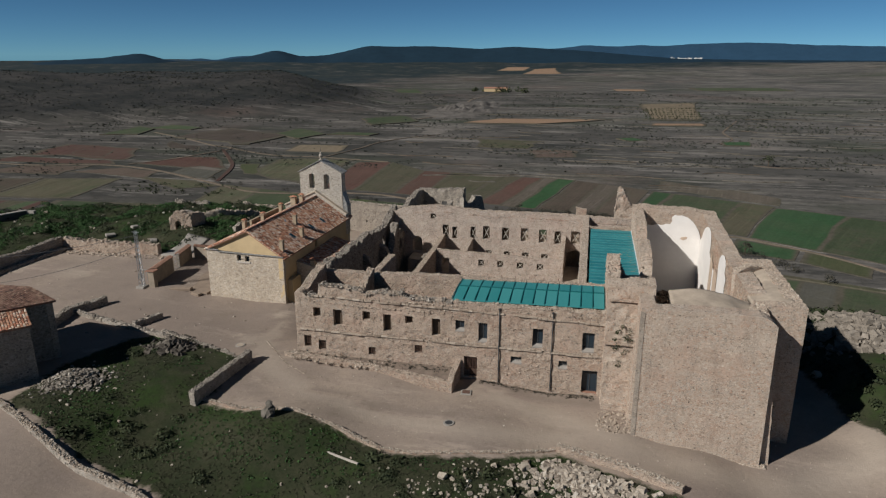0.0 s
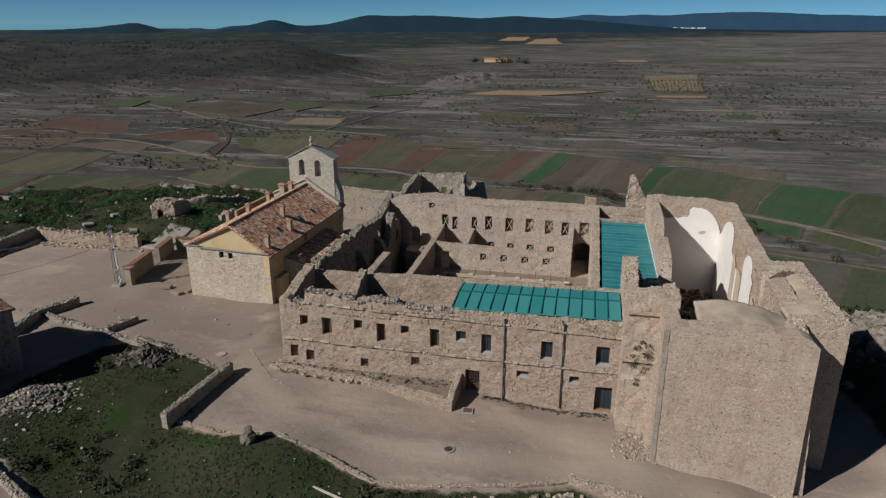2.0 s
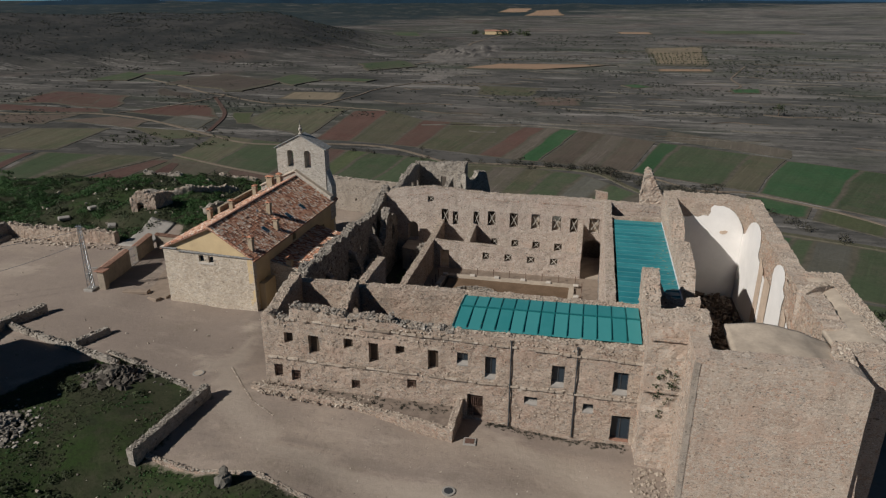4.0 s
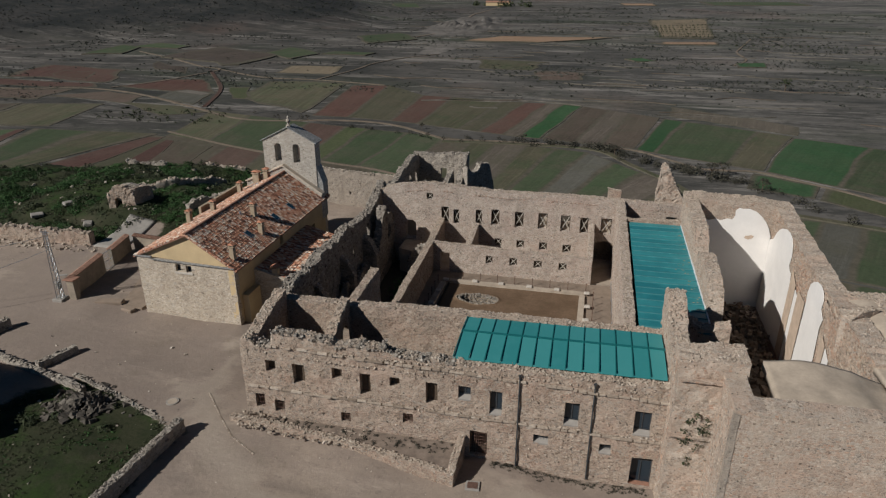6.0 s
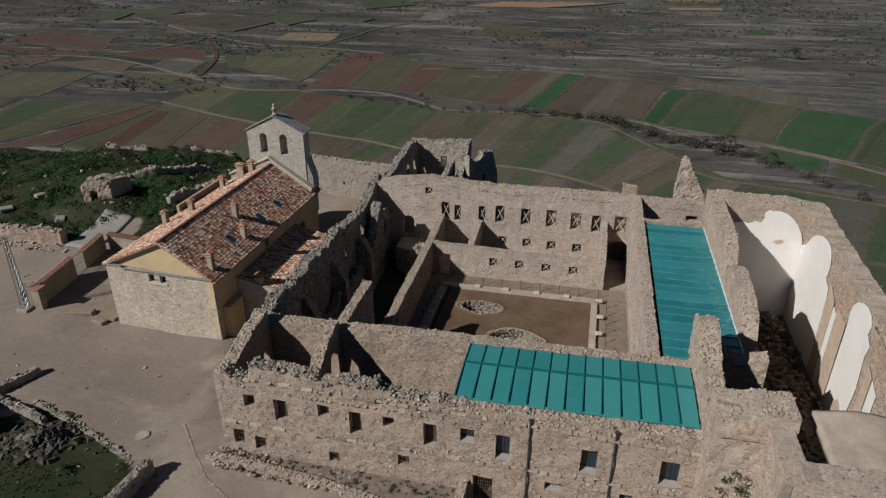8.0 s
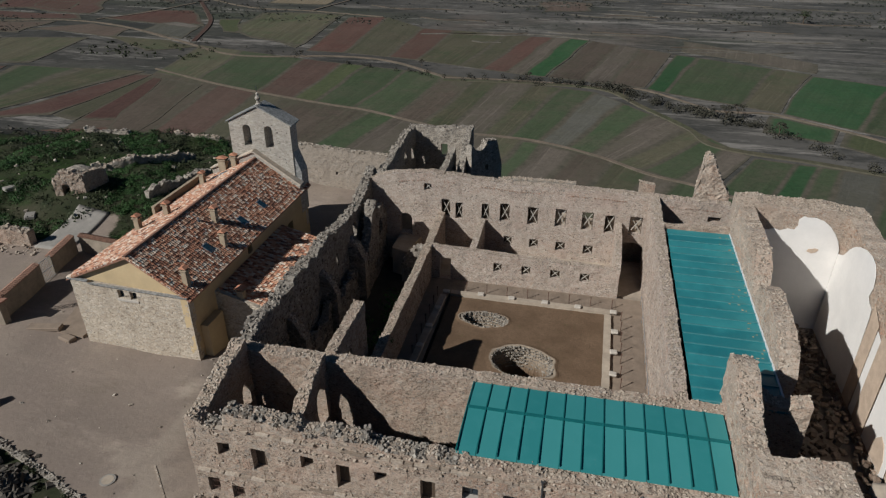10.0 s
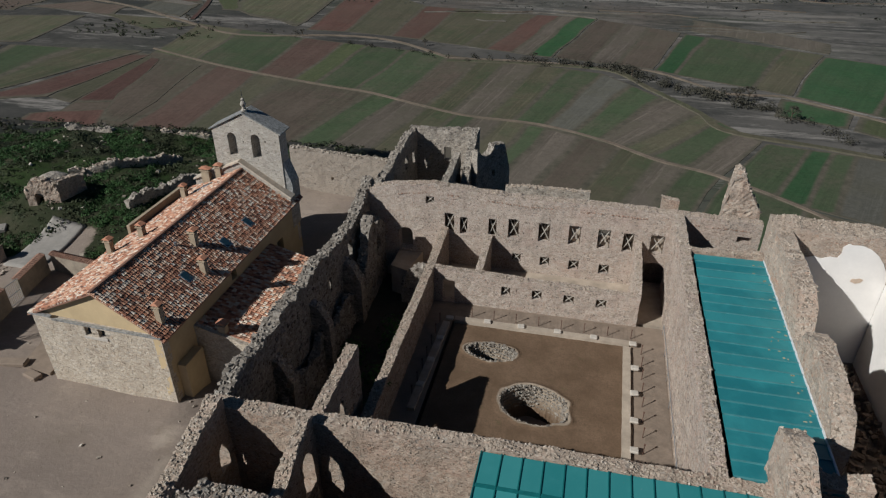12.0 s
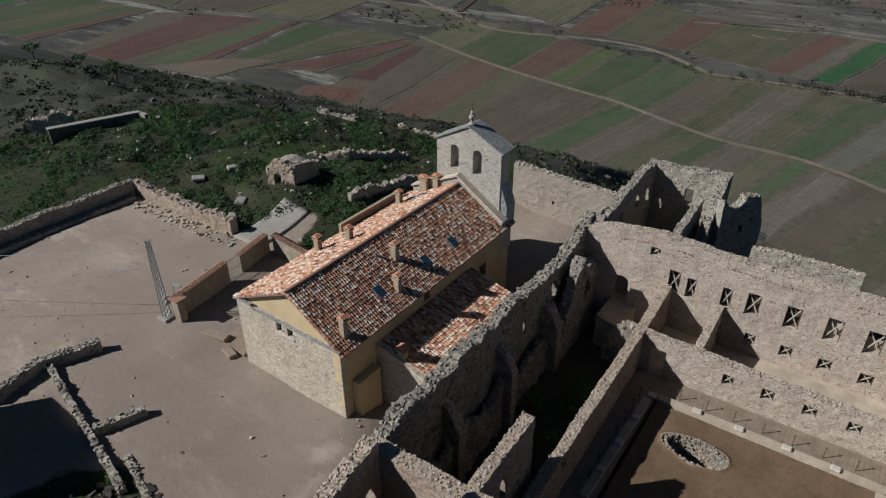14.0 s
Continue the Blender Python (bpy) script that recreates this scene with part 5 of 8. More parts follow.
F_GREEN = field_mat("young_cereal", (0.025, 0.068, 0.027), (0.038, 0.084, 0.036), (0.056, 0.08, 0.04), 0.5, 0.35)
F_DULL = field_mat("thin_grass_field", (0.06, 0.062, 0.038), (0.088, 0.08, 0.053), (0.1, 0.078, 0.058))
F_RED = field_mat("red_ploughed_soil", (0.084, 0.045, 0.036), (0.108, 0.06, 0.048), (0.08, 0.06, 0.047), 0.6, 0.4)
F_BROWN = field_mat("brown_soil", (0.076, 0.06, 0.046), (0.1, 0.078, 0.061), (0.064, 0.068, 0.043), 0.8)
F_DARK = field_mat("dark_fallow", (0.058, 0.046, 0.038), (0.082, 0.066, 0.055), (0.045, 0.044, 0.033))
F_OCHRE = field_mat("ochre_stubble", (0.25, 0.155, 0.095), (0.32, 0.21, 0.14), (0.27, 0.2, 0.13), 0.4, 0.3)
F_PALE = field_mat("chalky_ground", (0.14, 0.122, 0.105), (0.2, 0.178, 0.155))
F_TRACK = field_mat("pale_farm_track", (0.15, 0.115, 0.088), (0.2, 0.155, 0.12), (0.12, 0.095, 0.072), 0.4, 0.2)
F_GREENB = field_mat("patchy_green_field", (0.046, 0.07, 0.034), (0.064, 0.084, 0.044), (0.09, 0.08, 0.057), 0.8)
F_LIME = field_mat("yellow_green_field", (0.06, 0.078, 0.034), (0.08, 0.09, 0.044), (0.09, 0.08, 0.05))
F_OLIVE = field_mat("olive_field", (0.08, 0.074, 0.047), (0.112, 0.1, 0.065), (0.048, 0.074, 0.034), 0.85, 0.6)
F_REDD = field_mat("dark_red_clay", (0.07, 0.037, 0.031), (0.092, 0.05, 0.042), (0.08, 0.059, 0.046), 0.65)
F_OCHRED = field_mat("pinkish_clay", (0.104, 0.076, 0.06), (0.138, 0.102, 0.082), (0.085, 0.071, 0.053))
F_ORCH = field_mat("orchard_ground", (0.16, 0.125, 0.085), (0.22, 0.175, 0.12))
F_PINK = field_mat("pinkish_stubble", (0.108, 0.09, 0.072), (0.138, 0.114, 0.092), (0.084, 0.078, 0.053), 0.8, 0.7)
F_ROSE = field_mat("soft_red_soil", (0.09, 0.055, 0.044), (0.115, 0.074, 0.06), (0.08, 0.066, 0.05), 0.6, 0.4)
F_GREY = field_mat("grey_fallow", (0.09, 0.088, 0.073), (0.115, 0.109, 0.092), (0.09, 0.085, 0.06), 0.8)
field_count = 0


def field_sheet(rows, turn, matl):
    """One field: rows of plan points from edge to edge, its long way turned by that many degrees; the rim is marked for the material."""
    global field_count
    field_count += 1
    cx = sum(p[0] for r in rows for p in r) / sum(len(r) for r in rows)
    cy = sum(p[1] for r in rows for p in r) / sum(len(r) for r in rows)
    far_off = math.hypot(cx, cy) > 850
    c, s_ = math.cos(radians(-turn)), math.sin(radians(-turn))
    vs, fs, inner = [], [], []
    nr, nc = len(rows), len(rows[0])
    for j, r in enumerate(rows):
        for i, (x, y) in enumerate(r):
            rim = i in (0, nc - 1) or j in (0, nr - 1)
            z = far_z(x, y) + (1.0 if far_off else 0.1) + 0.002 * field_count
            vs.append(((x - cx) * c - (y - cy) * s_, (x - cx) * s_ + (y - cy) * c, z - PLAIN))
            inner.append(0.0 if rim else 1.0)
    fs = [(j * nc + i, j * nc + i + 1, (j + 1) * nc + i + 1, (j + 1) * nc + i) for j in range(nr - 1) for i in range(nc - 1)]
    loop = [i for i in range(nc)] + [j * nc + nc - 1 for j in range(1, nr)] + [(nr - 1) * nc + i for i in range(nc - 2, -1, -1)] + [j * nc for j in range(nr - 2, 0, -1)]
    m = len(vs)
    vs += [(vs[i][0], vs[i][1], vs[i][2] - 1.5) for i in loop]
    inner += [0.0] * len(loop)
    for i in range(len(loop)):
        k = (i + 1) % len(loop)
        fs.append((loop[i], m + i, m + k, loop[k]))
    ob = sheet("field", vs, fs, matl)
    ob.matrix_world = pose(cx, cy, PLAIN, 0, 0, turn)
    at_ = ob.data.attributes.new("inner", "FLOAT", "POINT")
    at_.data.foreach_set("value", inner)
    return tagged(ob, "cultivated field on the plain below the hill", "field", "fields on the plain", "structure")


def along(line, u):
    """The point at the share u of a plan line's length."""
    ls = [math.dist(p, q) for p, q in zip(line, line[1:])]
    d = u * sum(ls)
    for p, q, l in zip(line, line[1:], ls):
        if d <= l or q == line[-1]:
            f = min(1.0, d / l)
            return Vector((p[0] + (q[0] - p[0]) * f, p[1] + (q[1] - p[1]) * f))
        d -= l


def beside(line, other, u):
    """The point of the other line, corner by corner alike, that faces the share u of the first."""
    ls = [math.dist(p, q) for p, q in zip(line, line[1:])]
    d = u * sum(ls)
    for i, l in enumerate(ls):
        if d <= l or i == len(ls) - 1:
            return Vector(other[i]).lerp(Vector(other[i + 1]), min(1.0, d / l))
        d -= l


def wavy(x, y, amp):
    return (x + amp * noise.noise(Vector((x * 0.03, y * 0.03, 1))), y + amp * noise.noise(Vector((x * 0.03, y * 0.03, 9))))


def field_band(near, far, strips, margin=2.5):
    """A run of parallel strip fields between two lines of the plan: (material, width) from west to east."""
    total, u = sum(w for _, w in strips), 0.0
    for matl, w in strips:
        u0, u1 = u / total, (u + w) / total
        u += w
        a0, a1, b0, b1 = along(near, u0), along(near, u1), beside(near, far, u0), beside(near, far, u1)
        wide = max(1.0, (a1 - a0).length)
        deep = max(1.0, (b0 - a0).length)
        mu, mv = min(0.3, margin / wide), min(0.3, margin / deep)
        rows = []
        for v in (0, mv, 0.2, 0.35, 0.5, 0.65, 0.8, 1 - mv, 1):
            rows.append([wavy(*(a0.lerp(a1, h).lerp(b0.lerp(b1, h), v)), 2.0) for h in (0, mu, 0.5, 1 - mu, 1)])
        d = (b0 + b1 - a0 - a1)
        field_sheet(rows, math.degrees(math.atan2(-d.x, d.y)), matl)


def field(matl, *q, margin=4.0, wob=1.0):
    """A single field or patch of soil with four corners, in order round it."""
    p = [Vector(v) for v in q]
    size = max((p[0] - p[2]).length, (p[1] - p[3]).length)
    m_ = min(0.3, max(margin, size * 0.05) / (size * 0.6))
    st = (0, m_, 0.33, 0.66, 1 - m_, 1)
    rows = [[wavy(*(p[0].lerp(p[3], h).lerp(p[1].lerp(p[2], h), v)), wob * min(14.0, 0.05 * size)) for h in st] for v in st]
    d = p[1] + p[2] - p[0] - p[3]
    field_sheet(rows, math.degrees(math.atan2(-d.x, d.y)), matl)


# strips between the hill's foot and the near track, then from that track to the stream
HILL_FOOT = [(-262, 290), (-190, 275), (-142, 262), (-84, 240), (-52, 226), (-26, 220), (14, 215)]
NEAR_TRACK = [(-284, 416), (-200, 386), (-124, 366), (-65, 343), (-31, 338), (8, 320), (44, 297)]
STREAM = [(-300, 496), (-207, 472), (-115, 455), (-52, 441), (-8, 436), (44, 374), (68, 341)]
field_band(HILL_FOOT, NEAR_TRACK,
           [(F_BROWN, 44), (F_ROSE, 26), (F_DULL, 12), (F_BROWN, 34), (F_GREENB, 16), (F_PINK, 18), (F_OLIVE, 16), (F_GREENB, 10), (F_PINK, 12), (F_OLIVE, 12), (F_GREENB, 8), (F_PINK, 10), (F_BROWN, 12), (F_OLIVE, 16), (F_PINK, 10), (F_GREENB, 12)])
field_band(NEAR_TRACK, STREAM,
           [(F_OLIVE, 34), (F_GREENB, 46), (F_ROSE, 24), (F_LIME, 13), (F_GREENB, 24), (F_GREENB, 24), (F_BROWN, 18), (F_OLIVE, 14), (F_PINK, 16), (F_OLIVE, 12), (F_GREENB, 14), (F_GREY, 12), (F_GREENB, 12), (F_PINK, 12), (F_OLIVE, 12), (F_GREENB, 14), (F_PINK, 12)])
field_band([(46, 296), (70, 276), (110, 262), (160, 240)], [(69, 339), (93, 335), (135, 322), (195, 300)], [(F_GREENB, 22), (F_GREEN, 12), (F_GREENB, 10), (F_GREY, 16), (F_GREENB, 26), (F_OLIVE, 22), (F_GREENB, 26)])
field_band([(15, 214), (50, 205), (95, 190), (150, 170)], [(46, 294), (72, 273), (112, 259), (165, 236)], [(F_GREENB, 26), (F_OLIVE, 22), (F_GREENB, 30), (F_DULL, 30)])
# strips beyond the stream
field_band([(-214, 494), (-187, 496), (-157, 492), (-86, 474), (-52, 462), (-36, 460)], [(-230, 632), (-200, 645), (-161, 600), (-67, 584), (-30, 583), (-12, 578)],
           [(F_RED, 26), (F_DULL, 30), (F_RED, 20), (F_OLIVE, 30), (F_DULL, 14), (F_RED, 16), (F_PINK, 10), (F_GREEN, 13)])
field_band([(-35, 460), (24, 446)], [(-11, 578), (48, 546)], [(F_BROWN, 22), (F_PINK, 16), (F_BROWN, 22)])
field_band([(25, 444), (93, 413)], [(51, 544), (131, 504)], [(F_GREEN, 12), (F_GREENB, 40), (F_OLIVE, 18)])
field_band([(94, 412), (150, 372), (200, 330)], [(130, 500), (200, 470), (280, 420)], [(F_GREEN, 34), (F_GREENB, 30), (F_DULL, 20), (F_GREENB, 30)])
field(F_PINK, (57, 556), (57, 590), (146, 536), (133, 508))
field(F_GREEN, (77, 377), (87, 407), (118, 388), (109, 366))
field(F_LIME, (111, 364), (120, 386), (146, 362), (138, 342))
# the western fields
field_band([(-457, 266), (-426, 262), (-392, 270), (-356, 290)], [(-512, 370), (-446, 404), (-410, 402), (-392, 408)], [(F_BROWN, 12), (F_REDD, 34), (F_DULL, 14), (F_GREENB, 18), (F_REDD, 12)])
field_band([(-352, 300), (-330, 300)], [(-388, 410), (-292, 416)], [(F_GREENB, 20), (F_OLIVE, 20)])
field(F_REDD, (-326, 303), (-290, 413), (-279, 412), (-285, 322))
field(F_DULL, (-284, 322), (-279, 410), (-274, 404), (-268, 318))
field(F_REDD, (-267, 318), (-277, 408), (-272, 404), (-247, 322))
field(F_BROWN, (-244, 300), (-270, 404), (-240, 396), (-222, 296))
field(F_OCHRED, (-386, 270), (-352, 312), (-328, 328), (-330, 276))
field(F_RED, (-272, 284), (-276, 300), (-244, 312), (-230, 290), margin=3)
field_band([(-620, 258), (-540, 262), (-504, 262)], [(-640, 372), (-545, 372), (-520, 376)], [(F_GREENB, 40), (F_OLIVE, 22), (F_GREENB, 24), (F_REDD, 14)])
field(F_GREEN, (-760, 300), (-740, 400), (-660, 392), (-640, 310))
field(F_BROWN, (-520, 384), (-560, 470), (-470, 490), (-452, 412))
field(F_OLIVE, (-450, 412), (-468, 488), (-400, 500), (-384, 420))
field(F_DULL, (-640, 380), (-660, 470), (-565, 478), (-525, 390))
# red clay land round the road fork
field(F_REDD, (-600, 606), (-622, 690), (-506, 668), (-470, 596), wob=1.6)
field(F_RED, (-560, 615), (-575, 660), (-520, 652), (-505, 605), wob=2.0)
field(F_REDD, (-610, 556), (-602, 592), (-480, 592), (-460, 568), wob=1.4)
field(F_RED, (-444, 574), (-424, 622), (-386, 634), (-338, 562), wob=1.4)
field(F_GREY, (-378, 536), (-378, 572), (-338, 554), (-326, 512), wob=1.4)
field(F_PALE, (-380, 566), (-372, 577), (-338, 560), (-342, 551), wob=1.4)
field(F_OCHRED, (-470, 520), (-440, 556), (-392, 540), (-380, 505), wob=1.6)
field(F_OCHRED, (-560, 500), (-540, 540), (-480, 555), (-470, 505), wob=1.6)
field(F_OLIVE, (-330, 470), (-392, 510), (-330, 505), (-300, 490), wob=1.6)
field(F_DARK, (-545, 775), (-515, 885), (-395, 830), (-402, 735), wob=1.8)
field(F_DARK, (-480, 690), (-520, 745), (-450, 700), (-430, 665), wob=1.8)
field(F_GREENB, (-640, 860), (-630, 915), (-560, 890), (-565, 860))
field(F_GREENB, (-425, 845), (-415, 908), (-352, 852), (-368, 795))
field(F_GREENB, (-350, 850), (-345, 880), (-285, 874), (-290, 848))
field(F_ORCH, (-338, 690), (-345, 742), (-282, 756), (-275, 690))
field(F_LIME, (-308, 545), (-340, 597), (-320, 602), (-290, 543))
field(F_OLIVE, (-300, 545), (-318, 640), (-240, 650), (-225, 500))
field(F_GREENB, (-650, 780), (-665, 885), (-620, 860), (-600, 790))
field(F_GREENB, (-381, 1081), (-325, 1153), (-272, 1048), (-334, 980))
field(F_GREENB, (-620, 2050), (-540, 2050), (-480, 1880), (-560, 1900))
# scrubland to the north
field(F_OCHRE, (-196, 1050), (-160, 1125), (27, 1150), (-80, 1048))
field(F_ORCH, (90, 1165), (95, 1540), (226, 1620), (172, 1170))
field(F_OCHRE, (88, 1066), (90, 1097), (172, 1112), (166, 1079))
field(F_GREEN, (30, 885), (52, 900), (68, 872), (44, 862))
field(F_GREEN, (152, 842), (156, 872), (192, 884), (184, 848))
field(F_OLIVE, (-135, 775), (-140, 845), (-60, 842), (-70, 770), wob=2.0)
field(F_OCHRED, (-60, 700), (-70, 760), (-20, 770), (-15, 715), wob=2.4)
field(F_OCHRE, (-470, 3300), (-450, 3560), (-340, 3620), (-330, 3320))
field(F_OCHRE, (-320, 3060), (-300, 3400), (-200, 3500), (-150, 3090))
field(F_OCHRE, (60, 2080), (50, 2180), (150, 2200), (150, 2090))
field(F_GREENB, (300, 2100), (290, 2300), (560, 2350), (560, 2120))


def ribbon(name, pts, width, material, label, category="track"):
    """A farm track: a thin winding strip on the plain."""
    fine = []
    for i in range(len(pts) - 1):
        p0, p1, p2, p3 = (Vector(pts[max(0, min(len(pts) - 1, i + o))]) for o in (-1, 0, 1, 2))
        for s in range(8):
            t = s / 8
            fine.append(0.5 * ((2 * p1) + (p2 - p0) * t + (2 * p0 - 5 * p1 + 4 * p2 - p3) * t * t + (3 * p1 - p0 - 3 * p2 + p3) * t ** 3))
    fine.append(Vector(pts[-1]))
    vs, fs, inner = [], [], []
    for i, p in enumerate(fine):
        d = (fine[min(i + 1, len(fine) - 1)] - fine[max(i - 1, 0)]).normalized()
        nrm = Vector((-d.y, d.x))
        w = width * (1 + 0.35 * noise.noise(Vector((p.x * 0.05, p.y * 0.05, 1)))) / 2
        for off, dz, k in ((1.2, -2, 0.3), (1.0, 0, 0.5), (0.3, 0, 1.0), (-0.3, 0, 1.0), (-1.0, 0, 0.5), (-1.2, -2, 0.3)):
            c = p + nrm * w * off
            vs.append((c.x, c.y, far_z(c.x, c.y) + 0.62 + dz * 0.5))
            inner.append(k)
    for i in range(len(fine) - 1):
        for q in range(5):
            fs.append((6 * i + q, 6 * i + q + 1, 6 * i + q + 7, 6 * i + q + 6))
    ob = sheet(name, vs, fs, material)
    at_ = ob.data.attributes.new("inner", "FLOAT", "POINT")
    at_.data.foreach_set("value", inner)
    return tagged(ob, label, category, kind="structure")


T = "pale dirt track across the plain"
ribbon("track", [(-620, 554), (-539, 545), (-470, 561), (-404, 547), (-322, 504), (-255, 470), (-186, 483), (-143, 477), (-98, 444)], 2.6, F_TRACK, T)
ribbon("track", [(-447, 570), (-425, 610), (-414, 653), (-408, 699), (-441, 715), (-509, 766), (-597, 823)], 2.8, F_TRACK, T)
ribbon("track", [(-277, 655), (-262, 730), (-257, 784), (-235, 840), (-202, 884)], 2.6, F_TRACK, T)
ribbon("track", [(-408, 699), (-340, 660), (-277, 655), (-200, 640)], 2.0, F_TRACK, T)
ribbon("track", [(-290, 423), (-242, 402), (-200, 387), (-150, 373), (-124, 367), (-90, 352), (-65, 343), (-31, 339), (-1, 325), (21, 308), (44, 297), (70, 275), (95, 246)], 1.8, F_TRACK, T)
ribbon("track", [(60, 408), (73, 408), (89, 409), (106, 397), (125, 382), (139, 367), (160, 340)], 1.9, F_TRACK, T)
ribbon("track", [(-98, 444), (-49, 447), (-5, 443), (24, 442), (58, 409)], 1.6, F_TRACK, T)
ribbon("track", [(151, 856), (175, 911), (177, 987), (191, 1043), (230, 1180)], 2.5, F_TRACK, T)
ribbon("ditch", [(-412, 686), (-372, 630), (-339, 578), (-312, 506)], 3.6, F_REDD, "red clay bank beside a track", "bank")
ribbon("stream_bank", [(-98, 438), (-49, 442), (0, 438), (21, 408), (43, 374), (54, 350), (93, 338), (140, 322)], 3.6, F_OLIVE, "dry grassy bank of a stream", "bank")
rs = random.Random(91)
F_SCAR = field_mat("pale_terrace_edge", (0.12, 0.107, 0.093), (0.2, 0.178, 0.155), (0.1, 0.09, 0.076), 0.8)
for k in range(110):
    r_, az = 560 + 900 * rs.random() ** 1.3, radians(rs.uniform(-17, 27))
    x, y = r_ * math.sin(az), r_ * math.cos(az)
    L, bend, tilt_ = rs.uniform(10, 46), rs.uniform(-9, 9), rs.uniform(-0.35, 0.25)
    ribbon("white_scar", [(x - L, y - L * tilt_), (x - L * 0.3, y + bend), (x + L * 0.4, y + bend * 0.4), (x + L, y + L * tilt_)], rs.uniform(0.9, 3.0), F_SCAR if k % 3 else F_OCHRED, "eroded terrace edge on the plain", "bank")
ribbon("track", [(-330, 1000), (-280, 1120), (-240, 1300), (-290, 1600), (-270, 1950)], 5.6, F_TRACK, T)


def foliage(name, spots, material, leaves=40, leaf=0.3, seed=1, flat=0.75, parent=None):
    """Clumps of small leaves: spots are (x, y, z, radius); one mesh of loose leaf faces."""
    rr = random.Random(seed)
    vs, fs = [], []
    for x, y, z, r in spots:
        for _ in range(leaves):
            u, a = rr.uniform(-0.15, 1), rr.uniform(0, 6.283)
            q = math.sqrt(max(0, 1 - u * u))
            rad = r * rr.uniform(0.55, 1.08)
            c = Vector((x + rad * q * math.cos(a), y + rad * q * math.sin(a), z + rad * u * flat))
            n_ = Vector((q * math.cos(a) + rr.uniform(-0.7, 0.7), q * math.sin(a) + rr.uniform(-0.7, 0.7), u + rr.uniform(-0.3, 0.7))).normalized()
            t = n_.orthogonal().normalized()
            t = (Matrix.Rotation(rr.uniform(0, 6.28), 3, n_) @ t)
            b = n_.cross(t)
            s = leaf * r * rr.uniform(0.6, 1.3)
            k = len(vs)
            vs += [c - t * s, c - b * s * 0.6, c + t * s, c + b * s * 0.6]
            fs.append((k, k + 1, k + 2, k + 3))
    ob = sheet(name, vs, fs, material, parent)
    ob["kind"] = "stuff"
    return ob


def leaf_mat(name, a, b):
    n = Nodes(name, 0.8, 0.2)
    col = n.mix(n.random(), a, b)
    col = n.mix(n.math("MULTIPLY", n.gray(n.noise(0.3, 4, 0.6), 0.45, 0.7), 0.5), col, tuple(v * 0.55 for v in a))
    return n.done(col)


M_BUSH = leaf_mat("dark_scrub_leaves", (0.022, 0.03, 0.014), (0.05, 0.058, 0.026))
M_DRYBUSH = leaf_mat("grey_bare_scrub", (0.03, 0.029, 0.021), (0.066, 0.06, 0.044))
M_LEAF = leaf_mat("fresh_green_leaves", (0.022, 0.056, 0.015), (0.052, 0.1, 0.03))
M_PLAINBUSH = leaf_mat("grey_green_scrub", (0.032, 0.036, 0.028), (0.06, 0.06, 0.048))
rr = random.Random(21)
spots = []
while len(spots) < 12500:
    r_ = 460 + 1500 * rr.random() ** 1.4
    az = radians(rr.uniform(-52, 28))
    x, y = r_ * math.sin(az), r_ * math.cos(az)
    dens = noise.noise(Vector((x * 0.006, y * 0.012, 4))) + 0.6 * noise.noise(Vector((x * 0.02, y * 0.035, 8)))
    if y < 600 and -480 < x < 300:
        continue
    high = far_z(x, y) > PLAIN + 14
    if x < -100 and r_ < 1100 and rr.random() < 0.35:
        continue
    if dens > (0.1 if not high else -0.3) or rr.random() < 0.05:
        spots.append((x, y, far_z(x, y) + 0.2, (rr.uniform(0.35, 0.9) + 1.0 * rr.random() ** 5) * (1 + r_ / 1600)))
tagged(foliage("plain_scrub", spots, M_PLAINBUSH, 9, 0.5, 3), "scattered dark scrub on the plain", "scrub")
spots = []
for (ax, ay), (bx, by), n_, r0 in (((-98, 442), (-49, 448), 14, 2.2), ((-49, 448), (0, 445), 26, 2.6), ((0, 445), (42, 405), 34, 3.2), ((42, 405), (75, 385), 26, 3.6), ((-190, 470), (-98, 444), 14, 1.8), ((75, 385), (120, 330), 14, 2.6), ((-310, 503), (-200, 474), 16, 1.8)):
    for _ in range(n_):
        t = rr.random()
        x, y = ax + (bx - ax) * t + rr.gauss(0, 3), ay + (by - ay) * t + rr.gauss(0, 3)
        spots.append((x, y, PLAIN + 0.8, r0 * rr.uniform(0.5, 1.3)))
tagged(foliage("stream_thicket", spots, M_DRYBUSH, 110, 0.13, 5, 1.1), "leafless grey thicket along the stream", "thicket")


def tree(x, y, z, h, material, seed, label):
    """A small tree: tapered trunk with limbs and a leafy, gappy crown."""
    rr = random.Random(seed)
    t = thing("tree", x, y, z, 0, label, "tree", "trees")
    b = bmesh.new()
    bmesh.ops.create_cone(b, cap_ends=True, segments=7, radius1=h * 0.045, radius2=h * 0.02, depth=h * 0.55, matrix=Matrix.Translation((0, 0, h * 0.27)))
    crown = []
    for k in range(6):
        a = k * 1.05 + rr.uniform(-0.3, 0.3)
        tip = Vector((math.cos(a) * h * 0.28, math.sin(a) * h * 0.28, h * rr.uniform(0.55, 0.85)))
        bar(b, (0, 0, h * 0.4), tip, h * 0.012, 5)
        crown.append((*tip, h * rr.uniform(0.14, 0.2)))
    crown.append((0, 0, h * 0.8, h * 0.2))
    part("trunk", b, M_DARKWOOD, t)
    foliage("crown", crown, material, 60, 0.22, seed, 0.9, t)
    return t


